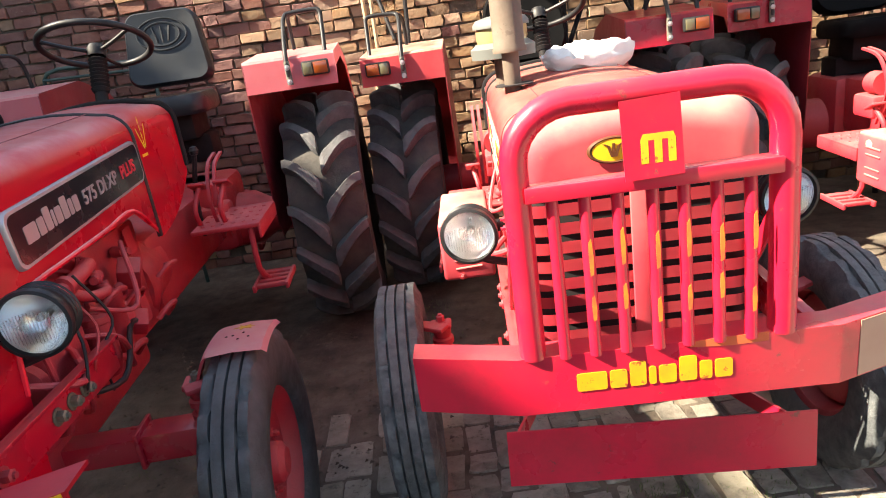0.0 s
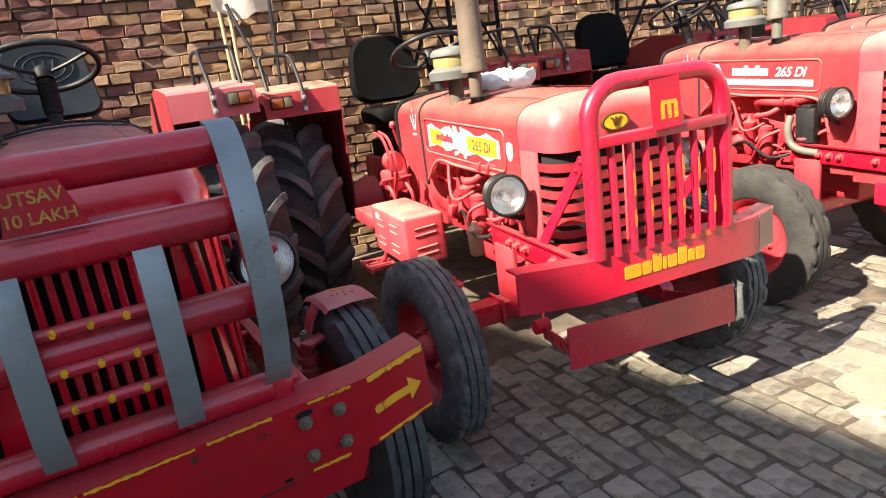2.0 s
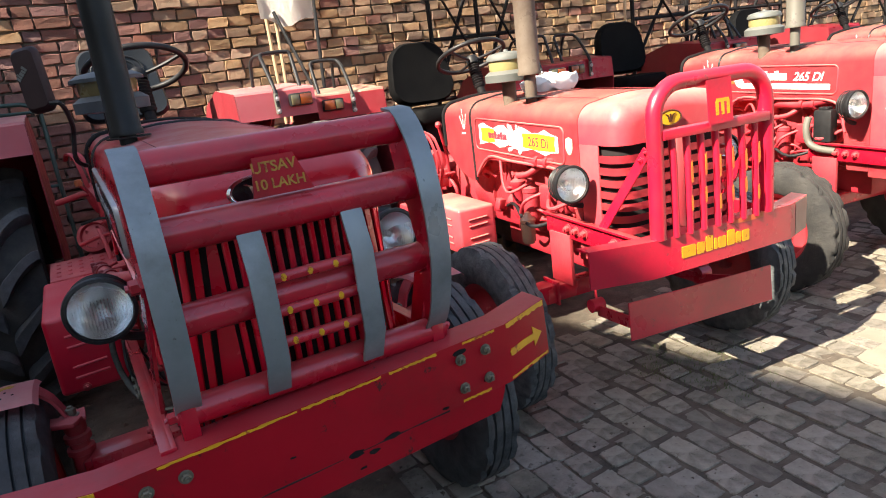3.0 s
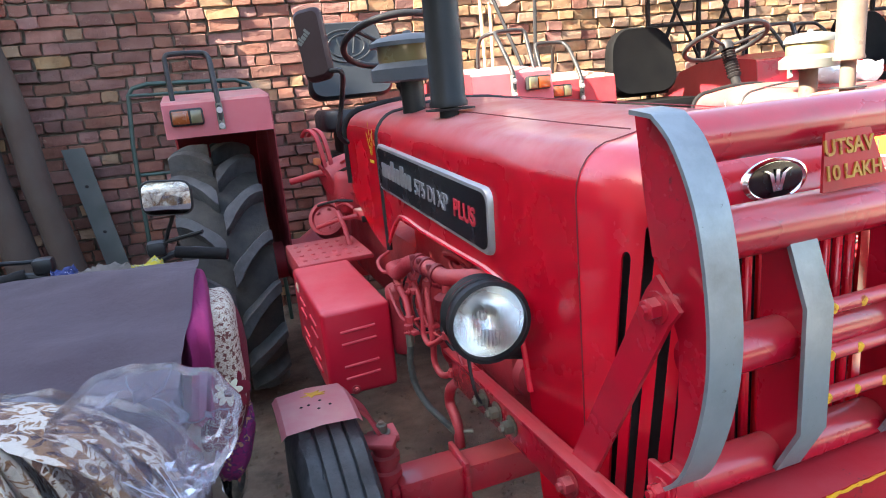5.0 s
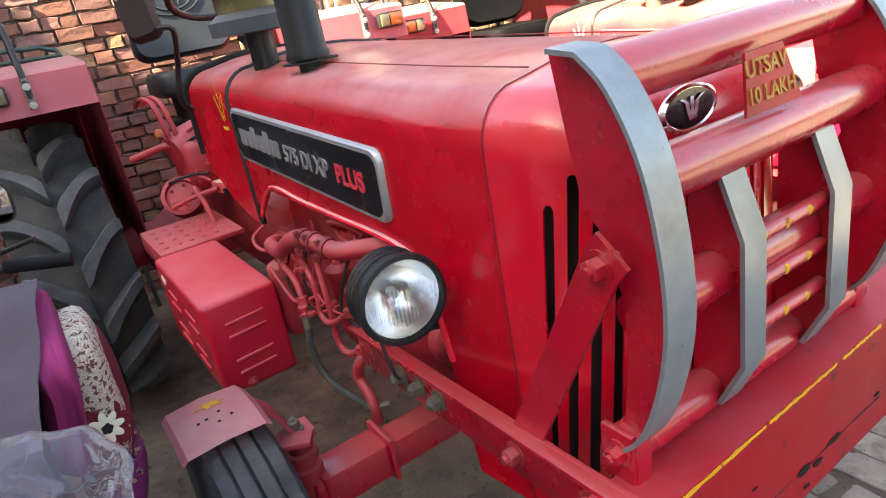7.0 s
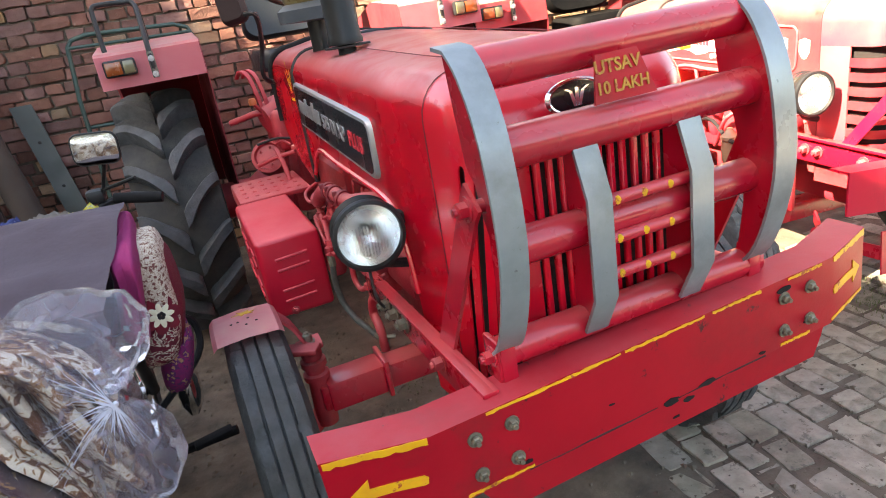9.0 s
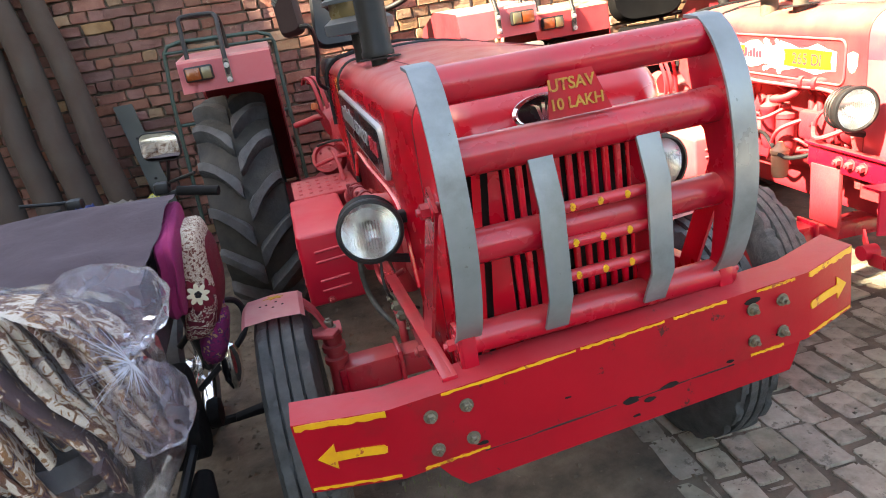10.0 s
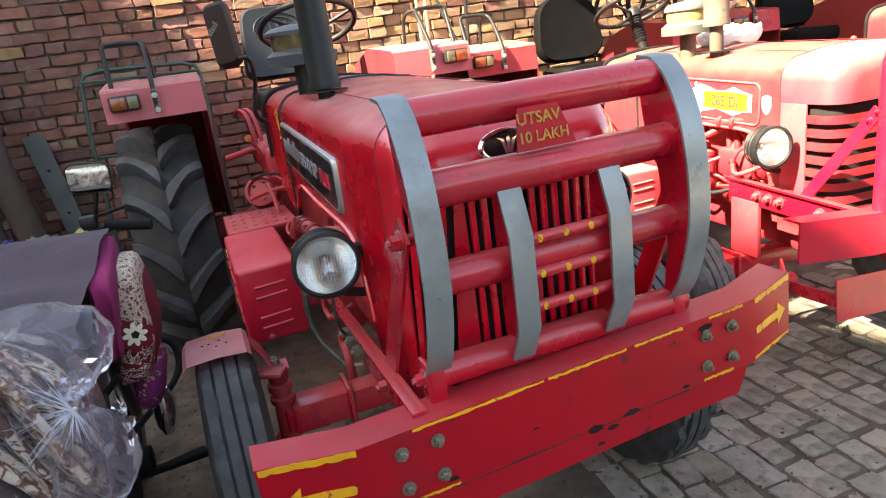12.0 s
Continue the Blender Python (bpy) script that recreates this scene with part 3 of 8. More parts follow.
def nose_shell(root, d, ztop, mat):
    """The pressed nose: flanks with leaning slots, rounded corners and shoulders, an open front for the grille."""
    w, cr, lip, low = d["w"], d["corner"], d["lip"], d["low"]
    yf, ys = d["y0"] + 0.004, d["y0"] + d["seam"]
    pth = [Vector((x, y, 0)) for x, y in u_path(w, ys, yf, cr, 20)]
    L = [0.0]
    for a, b in zip(pth, pth[1:]):
        L.append(L[-1] + (b - a).length)

    def at(t):
        for i in range(1, len(L)):
            if t <= L[i]:
                f = (t - L[i - 1]) / max(1e-6, L[i] - L[i - 1])
                return pth[i - 1].lerp(pth[i], f), (pth[i] - pth[i - 1]).normalized()
        return pth[-1], (pth[-1] - pth[-2]).normalized()
    straight = ys - yf - cr
    end = straight + math.pi / 2 * cr            # where the open front begins
    first, gap, w4 = end - 0.145, 0.036, 0.0165  # four leaning slots on each rounded corner
    tops = (lip - 0.034, lip + 0.016, lip + 0.026, lip + 0.026)
    bot = low + 0.075
    crown, r = 0.022, 0.085
    zsh = ztop - crown - r
    levels = [low - 0.03, low + 0.045, bot, lip - 0.030, zsh] + sorted(set(tops))
    for z in [bot + 0.008] + [z - q for z in tops for q in (0.004, 0.010)] + [bot + (tops[0] - bot) * q / 6 for q in range(1, 6)]:
        if min(abs(z - q) for q in levels) > 0.003:
            levels.append(z)
    levels.sort()
    rows = [(z, 0.0) for z in levels]
    for q in range(1, 10):
        b = radians(10 * q)
        rows.append((zsh + r * math.sin(b), r * (1 - math.cos(b))))
    left = [(first * q / 8, None) for q in range(8)]
    for k in range(4):
        left += [(first + gap * k, k), (first + gap * k + w4, -1 - k), (first + gap * k + w4 + 0.010, None)]
    left = [c for c in left if c[0] < end - 0.004] + [(end, None)]
    nf = 8
    cols = [(t, k, 0) for t, k in left] + [(end + (L[-1] - 2 * end) * q / nf, None, 2) for q in range(1, nf)] + [(t, k, 1) for t, k in left[::-1]]
    bm = bm_new()
    grid = []
    for z, ins in rows:
        row = []
        rise = min(1.0, max(0.0, (z - lip) / (zsh - lip)))
        for t, k, sd in cols:
            u = t
            if sd < 2:
                lean = -0.10 * min(0.0, z - lip) * -1.0 * min(1.0, t / 0.10) * (1.0 if t < end - 0.003 else 0.0)
                if k is not None:            # rounded slot ends
                    q = k if k >= 0 else -1 - k
                    near = min(abs(z - tops[q]), abs(z - bot))
                    lean += (0.0055 if near < 0.001 else 0.002 if near < 0.005 else 0.0) * (1 if k >= 0 else -1)
                u = L[-1] - (t + lean) if sd else t + lean
            p, d1 = at(u)
            x, y = p.x - d1.y * ins, p.y + d1.x * ins
            g = max(0.0, (ys - y) / (ys - yf))
            row.append(bm.verts.new((x, y, z - d.get("nose_drop", 0.03) * g * g * rise)))
        grid.append(row)
    for i in range(len(rows) - 1):
        za, zb = rows[i][0], rows[i + 1][0]
        for j in range(len(cols) - 1):
            (ta, ka, sa), (tb, kb, sb) = cols[j], cols[j + 1]
            k = ka if sa == 0 else kb
            if k is not None and k >= 0 and (sa == 0 or sb == 1) and bot - 0.001 <= za and zb <= tops[k] + 0.001:
                continue
            if len(left) - 1 <= j < len(left) - 1 + nf and low + 0.044 <= za and zb <= lip - 0.029:
                continue
            bm.faces.new((grid[i][j], grid[i][j + 1], grid[i + 1][j + 1], grid[i + 1][j]))
    # domed top, row by row from the seam to the front edge
    last, n = grid[-1], len(cols)
    prev = None
    for j in range(len(left)):
        a, b = last[j], last[n - 1 - j]
        if j == len(left) - 1:
            line = last[j:n - j]
        else:
            g = 1 - ((ys - a.co.y) / max(1e-6, ys - last[len(left) - 1].co.y)) ** 2
            line = [a] + [bm.verts.new(a.co.lerp(b.co, q / nf) + Vector((0, 0, crown * g * (1 - (2 * q / nf - 1) ** 2)))) for q in range(1, nf)] + [b]
        if prev and (prev[0].co - line[0].co).length > 1e-5:
            for q in range(nf):
                bm.faces.new((prev[q], prev[q + 1], line[q + 1], line[q]))
        prev = line
    bmesh.ops.remove_doubles(bm, verts=bm.verts, dist=0.0002)
    bmesh.ops.dissolve_degenerate(bm, edges=bm.edges[:], dist=0.0002)
    bmesh.ops.recalc_face_normals(bm, faces=bm.faces[:])
    bm.normal_update()
    skin, rim = bm.faces[:], [e for e in bm.edges if len(e.link_faces) == 1]
    inner = {v: bm.verts.new(v.co - v.normal * 0.005) for v in bm.verts[:]}
    for f in skin:
        bm.faces.new([inner[v] for v in reversed(f.verts)])
    for e in rim:
        a, b = e.verts
        bm.faces.new((a, b, inner[b], inner[a]))
    return part("nose", bm, mat, root, sharp=40)


def bonnet(root, d, mat):
    """Bonnet, nose, grille, rear cowl."""
    y0, y1, y2, w, zf, zr = d["y0"], d["y1"], d["y2"], d["w"], d["zf"], d["zr"]
    zt = lambda y: zf + (zr - zf) * (y - y0) / (y2 - y0)
    ys = y0 + d["seam"]                      # seam of the nose
    cr = d["corner"]
    nd = cr
    cut = d["cut"]                           # where the flank rises over the engine
    bay = d["bay"]
    rings = []
    steps = [ys, ys + 0.04, cut - 0.03, cut, cut + 0.03, cut + 0.075, cut + 0.13] + [cut + 0.13 + (y1 - 0.16 - cut - 0.13) * i / 4 for i in range(1, 5)] + [y1 - 0.10, y1 - 0.05, y1]
    for y in steps:
        if y <= cut:
            zb = d["low"]
        elif y <= cut + 0.13:
            f = (y - cut) / 0.13
            zb = d["low"] + (bay - d["low"]) * (1 - (1 - f) ** 3)
        elif y < y1 - 0.16:
            zb = bay + 0.012 * (y - cut)
        else:
            zb = bay + 0.012 * (y - cut) - (y - (y1 - 0.16)) * 0.75
        rings.append(hood_ring(y, w, zt(y), zb))
    bm = bm_new()
    loft(bm, rings, closed=False)
    bmesh.ops.solidify(bm, geom=bm.faces[:], thickness=0.004)
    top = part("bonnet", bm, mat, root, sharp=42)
    # pressed rim over the engine opening
    for s in (-1, 1):
        bm = bm_new()
        pts = [(s * (w + 0.002), cut + 0.02, d["low"] + (bay - d["low"]) * 0.55), (s * (w + 0.003), cut + 0.06, bay - 0.035), (s * (w + 0.003), cut + 0.15, bay + 0.008)]
        pts += [(s * (w + 0.003), cut + 0.15 + (y1 - 0.17 - cut - 0.15) * i / 3, bay + 0.010 + 0.004 * i) for i in range(1, 4)]
        pts += [(s * (w + 0.003), y1 - 0.02, bay - 0.085)]
        tube(bm, pts, 0.007, 8, smooth=4)
        part("pressed_rim", bm, mat, top)
    bm = bm_new()                            # centre crease line and seam of the nose
    ring = [Vector(p) for p in hood_ring(ys - 0.001, w + 0.0015, zt(ys) + 0.0015, d["low"])]
    tube(bm, ring, 0.0012, 6)
    part("nose_seam", bm, maroon, top)
    for s in (-1, 1):                        # pressed creases along the top, their shade put into dark red
        bm = bm_new()
        xc = s * (w - 0.125)
        tube(bm, [(xc, ys + 0.01 + (y1 - ys - 0.02) * i / 6, zt(ys + (y1 - ys) * i / 6) - 0.0085) for i in range(7)], 0.0014, 6)
        part("pressed_crease", bm, maroon, top)
    # nose: one pressed shell with slots, or a rounded lip over level slats
    lip = d["lip"]
    if d["grille"] == "upright":
        nose = nose_shell(root, d, zt(ys), red_nose)
    else:
        rings = [hood_ring(ys, w, zt(ys), lip)] if d["seam"] > nd else []
        for k in range(15):
            f = k / 14
            a = f * math.pi / 2
            y = y0 + nd - nd * math.sin(a)
            inset = cr * (1 - math.cos(a))
            drop = d.get("nose_drop", 0.070) * (1 - math.cos(a))
            rings.append(hood_ring(y, w - inset, zt(ys) - drop, lip, r=min(0.085 - d.get("tight", 0.02) * f, (w - inset) * 0.9)))
        bm = bm_new()
        loft(bm, rings, closed=False)
        front = [v for v in bm.verts if abs(v.co.y - rings[-1][0][1]) < 1e-5]
        bm.faces.new(sorted(front, key=lambda v: math.atan2(v.co.z - (lip + zf) / 2, v.co.x)))
        bmesh.ops.recalc_face_normals(bm, faces=bm.faces[:])
        bmesh.ops.solidify(bm, geom=bm.faces[:], thickness=0.004)
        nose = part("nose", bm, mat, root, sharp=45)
    # grille
    low = d["low"]
    yf = y0 + 0.004
    # Near-black sheet behind the slots; the recess's shade is put into its colour.
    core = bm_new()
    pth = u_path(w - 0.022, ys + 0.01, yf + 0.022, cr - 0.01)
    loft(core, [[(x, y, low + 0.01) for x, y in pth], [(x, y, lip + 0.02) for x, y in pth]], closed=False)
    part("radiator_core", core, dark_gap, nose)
    pth = [Vector((x, y, 0)) for x, y in u_path(w, ys, yf, cr, 8)]
    for za, zb in ((low - 0.03, low + 0.045),)[:0 if d["grille"] == "upright" else 1]:
        bm = bm_new()
        loft(bm, [[(p.x, p.y, za) for p in pth], [(p.x, p.y, zb) for p in pth]], closed=False)
        bmesh.ops.solidify(bm, geom=bm.faces[:], thickness=0.008)
        part("grille_surround", bm, mat, nose)
    if d["grille"] == "upright":
        n, half = 11, w - cr - 0.004
        pitch = 2 * half / n
        for i in range(n):
            bm = bm_new()
            box(bm, (-half + pitch * (i + 0.5), yf + 0.007, (low + lip) / 2), (pitch * 0.52, 0.014, lip - low + 0.02), bev=0.004, seg=1)
            part("grille_slat", bm, mat, nose)
    else:
        n = d.get("slats", 9)
        pth = [Vector((x, y, 0)) for x, y in u_path(w, yf + cr + 0.05, yf, cr, 8)]
        for i in range(n):
            z = low + 0.055 + (lip - low - 0.085) * (i + 0.5) / n
            bm = bm_new()
            h = (lip - low) / n * 0.26
            loft(bm, [[(p.x, p.y, z - h) for p in pth], [(p.x, p.y, z + h) for p in pth]], closed=False)
            bmesh.ops.solidify(bm, geom=bm.faces[:], thickness=0.008)
            part("grille_slat", bm, mat, nose)
        bm = bm_new()
        box(bm, (0.0, yf - 0.004, (low + lip) / 2), (0.05, 0.012, lip - low), bev=0.004)
        part("grille_post", bm, mat, nose)
        for s in (-1, 1):                    # plain flank behind the slots
            bm = bm_new()
            box(bm, (s * (w - 0.004), (ys + yf + cr + 0.05) / 2, (low + lip) / 2), (0.008, ys - yf - cr - 0.05, lip - low), bev=0.002)
            part("nose_flank", bm, mat, nose)
    # rear cowl behind a rubber joint
    bm = bm_new()
    ring = [Vector(p) for p in hood_ring(y1 + 0.008, w - 0.002, zt(y1) - 0.001, bay - 0.12)]
    tube(bm, ring, 0.010, 8)
    part("rubber_joint", bm, black, top)
    rings = []
    for k in range(7):
        f = k / 6
        y = y1 + 0.018 + (y2 - y1 - 0.018) * f
        rings.append(hood_ring(y, w - 0.004, zt(y) - 0.02 * f ** 4, bay - 0.13 + 0.16 * f ** 2))
    bm = bm_new()
    loft(bm, rings, closed=False)
    bmesh.ops.solidify(bm, geom=bm.faces[:], thickness=0.004)
    cowl = part("cowl", bm, mat, root, sharp=42)
    bm = bm_new()
    ring = [Vector(p) + Vector((0, 0, 0.006)) for p in hood_ring(y2, w - 0.002, zt(y2) - 0.018, bay + 0.05)]
    tube(bm, ring, 0.013, 8)
    box(bm, (0, y2 + 0.012, (zr + bay) / 2 - 0.02), (2 * w - 0.03, 0.02, zr - bay - 0.09), bev=0.005)
    part("dash_panel", bm, black_matt, cowl)
    for s in (-1, 1):                        # wheat-ear emblem and a short line of writing, as plain shapes
        bm = bm_new()
        for k, (a, ln) in enumerate(((70, 0.09), (95, 0.11), (118, 0.085))):
            for q in range(4):
                c = face_side(s * (w - 0.002), y1 + 0.10, zr - 0.19, s) @ Vector((-s * 0.0 + math.cos(radians(a)) * ln * (0.3 + q * 0.25), math.sin(radians(a)) * ln * (0.3 + q * 0.25), 0.001))
                lathe(bm, [(0.012, 0.0), (0.0, 0.0012)], Matrix.Translation(c) @ face_side(0, 0, 0, s) @ pose(0, 0, 0, 0, 0, a) @ Matrix.Diagonal((1.1, 0.32, 1, 1)), n=8)
        word_blocks(bm, (0.7, 0.5, 0.7, 0.5, 0.6, 0.6, 0.5), (0, 0, 0, 0, 0, 0, 0), 0.010, face_side(s * (w - 0.003), y1 + 0.10, zr - 0.205, s) @ Matrix.Translation((-0.04, 0, 0)))
        part("cowl_emblem", bm, d["emblem"], cowl)
    return top, nose, cowl, zt


def engine(root, d):
    """Engine, clutch housing, gearbox, sump and the tangle of pipes on either side."""
    w, y0, y1 = d["w"], d["y0"], d["y1"]
    rear = d["wheelbase"]
    bm = bm_new()
    box(bm, (0, (d["cut"] + y1) / 2 + 0.02, 0.86), (0.36, y1 - d["cut"] + 0.1, 0.42), bev=0.02)
    box(bm, (0, (d["cut"] + y1) / 2, 1.10), (0.26, y1 - d["cut"] - 0.08, 0.12), bev=0.02)
    for i in range(4):
        box(bm, (0, d["cut"] + 0.14 + i * 0.19, 1.10), (0.34, 0.10, 0.06), bev=0.015)
    block = part("engine_block", bm, red_cast, root)
    bm = bm_new()
    box(bm, (0, (d["cut"] + y1) / 2, 0.60), (0.24, y1 - d["cut"] + 0.06, 0.20), bev=0.03)
    part("sump", bm, red_cast, block)
    bm = bm_new()
    lathe(bm, [(0.20, -0.14), (0.21, -0.10), (0.18, 0.02), (0.17, 0.16)], pose(0, y1 + 0.16, 0.80, -90, 0, 0), n=24)
    box(bm, (0, (y1 + rear) / 2 + 0.15, 0.78), (0.30, rear - y1 - 0.1, 0.34), bev=0.04)
    box(bm, (0, rear, 0.74), (0.42, 0.42, 0.42), bev=0.05)
    lathe(bm, [(0.10, -0.66), (0.10, -0.40), (0.16, -0.30), (0.16, 0.30), (0.10, 0.40), (0.10, 0.66)], pose(0, rear, d["R"], 0, 90, 0), n=20)
    part("gearbox", bm, red_cast, root)
    bm = bm_new()
    box(bm, (0, rear + 0.34, 0.62), (0.36, 0.30, 0.26), bev=0.03)
    for s in (-1, 1):
        box(bm, (s * 0.22, rear + 0.45, 0.46), (0.03, 0.55, 0.05), (8, 0, 0), bev=0.008)
    part("lift_linkage", bm, red_cast, root)
    for s in (-1, 1):
        x = s * (w * 0.66)
        # manifold, injector lines, filter bowls, hoses
        bm = bm_new()
        tube(bm, [(x, d["cut"] + 0.06, 1.06), (x + s * 0.07, d["cut"] + 0.12, 1.09), (x + s * 0.09, d["cut"] + 0.30, 1.06), (x + s * 0.06, d["cut"] + 0.52, 1.06), (x - s * 0.04, d["cut"] + 0.60, 1.0)], 0.023, 10, smooth=5)
        tube(bm, [(x + s * 0.05, d["cut"] + 0.34, 1.05), (x + s * 0.10, d["cut"] + 0.40, 1.00), (x + s * 0.10, d["cut"] + 0.50, 0.98), (x, d["cut"] + 0.58, 0.97)], 0.016, 10, smooth=5)
        for q in (0.22, 0.30):
            lathe(bm, [(0.029, 0), (0.029, 0.022)], pose(x + s * 0.092, d["cut"] + q, 1.065, -90, 0, 0), n=16)
        plain = d["grille"] == "upright" and s < 0
        if plain:
            bm.free()
        else:
            part("inlet_pipe", bm, red_cast, block)
        for k, (yy, rr, zz) in enumerate(((0.50, 0.042, 0.83), (0.62, 0.036, 0.85))):
            bm = bm_new()
            lathe(bm, [(0, -0.11), (rr * 0.6, -0.11), (rr * 0.85, -0.09), (rr, -0.05), (rr, 0.06), (rr * 1.1, 0.065), (rr * 1.1, 0.085), (rr * 0.5, 0.10), (rr * 0.3, 0.13), (0, 0.13)], pose(x + s * 0.05, d["cut"] + yy - 0.02, zz, 0, 0, 0), n=20, cap=False)
            part("fuel_filter", bm, red_cast, block)
        bm = bm_new()
        box(bm, (x + s * 0.02, d["cut"] + 0.27, 0.88), (0.10, 0.22, 0.12), bev=0.015)
        for q in range(4):
            lathe(bm, [(0.014, 0), (0.014, 0.05), (0.009, 0.06)], pose(x + s * 0.03, d["cut"] + 0.19 + q * 0.052, 0.94), n=10)
        lathe(bm, [(0.055, 0), (0.055, 0.03), (0.03, 0.045)], pose(x + s * 0.02, d["cut"] + 0.15, 0.88, 90, 0, 0), n=18)
        part("injection_pump", bm, red_cast, block)
        rng = random.Random(7 + s)
        for q in range(5):
            bm = bm_new()
            yb = d["cut"] + 0.19 + (q % 4) * 0.052
            tube(bm, [(x + s * 0.03, yb, 1.0), (x + s * (0.06 + 0.02 * rng.random()), yb + 0.02, 1.04), (x + s * 0.05, yb + 0.06 + 0.05 * q, 1.06 - 0.02 * rng.random()), (x - s * 0.03, d["cut"] + 0.16 + q * 0.13, 1.10)], 0.0055, 6, smooth=4)
            part("fuel_line", bm, red_cast, block)
        for q, (ya, za, yb, zb, r) in enumerate(((0.10, 1.02, 0.16, 0.72, 0.009), (0.17, 0.98, 0.30, 0.70, 0.008), (0.36, 0.90, 0.62, 0.68, 0.009), (0.20, 0.80, 0.75, 0.78, 0.009), (0.45, 0.95, 0.80, 1.02, 0.008), (0.05, 0.92, 0.34, 0.86, 0.010))):
            bm = bm_new()
            tube(bm, [(x + s * 0.06, d["cut"] + ya, za), (x + s * (0.10 + 0.012 * q), d["cut"] + (ya * 0.7 + yb * 0.3), za - 0.05), (x + s * 0.09, d["cut"] + (ya * 0.3 + yb * 0.7), zb + 0.04), (x + s * 0.04, d["cut"] + yb, zb)], r, 8, smooth=5)
            if plain:
                bm.free()
            else:
                part("engine_hose", bm, red_cast if q != 3 else black, block)
        bm = bm_new()
        lathe(bm, [(0.045, -0.10), (0.048, -0.09), (0.048, 0.08), (0.03, 0.10)], pose(x + s * 0.0, d["cut"] + 0.66, 0.80, -90, 0, 0), n=18)
        lathe(bm, [(0.024, -0.07), (0.024, 0.06)], pose(x + s * 0.0, d["cut"] + 0.66, 0.87, -90, 0, 0), n=14)
        part("starter", bm, red_cast, block)
        for q in range(10):
            bm = bm_new()
            bolt(bm, pose(s * 0.155, d["cut"] + 0.06 + q * 0.085, 0.72 + 0.07 * (q % 3), 0, 90 * s, 0), 0.009, 0.01)
            part("bolt", bm, red_cast, block)
    for s in (-1, 1):                        # brackets, clips, unions and covers along the block
        rng = random.Random(50 + s)
        for q in range(14 if d["grille"] == "upright" and s < 0 else 34):
            yy = d["cut"] + 0.08 + (y1 - d["cut"] - 0.12) * rng.random()
            zz = 0.70 + 0.38 * rng.random()
            xx = s * (0.17 + 0.085 * rng.random())
            bm = bm_new()
            k = q % 4
            if k == 0:
                box(bm, (xx, yy, zz), (0.04 + 0.04 * rng.random(), 0.03 + 0.06 * rng.random(), 0.03 + 0.05 * rng.random()), (30 * rng.random(), 20 * rng.random(), 30 * rng.random()), bev=0.006)
            elif k == 1:
                lathe(bm, [(0.012, -0.03), (0.02, -0.028), (0.02, 0.012), (0.013, 0.016), (0.013, 0.035)], pose(xx, yy, zz, 90 * rng.random(), 90 * rng.random(), 0), n=10)
            elif k == 2:
                tube(bm, [(xx, yy, zz), (xx + s * 0.03, yy + 0.04, zz + 0.03), (xx + s * 0.02, yy + 0.10 + 0.06 * rng.random(), zz + 0.01), (xx - s * 0.03, yy + 0.16, zz - 0.06 * rng.random())], 0.007 + 0.006 * rng.random(), 8, smooth=4)
            else:
                plate(bm, round_rect(0.07 + 0.04 * rng.random(), 0.03 + 0.02 * rng.random(), 0.01, 2), 0.006, pose(xx, yy, zz, 0, 90, 0) @ pose(0, 0, 0, 20 * rng.random(), 0, 90 * rng.random()))
            part("engine_fitting", bm, red_cast, block)
    return block


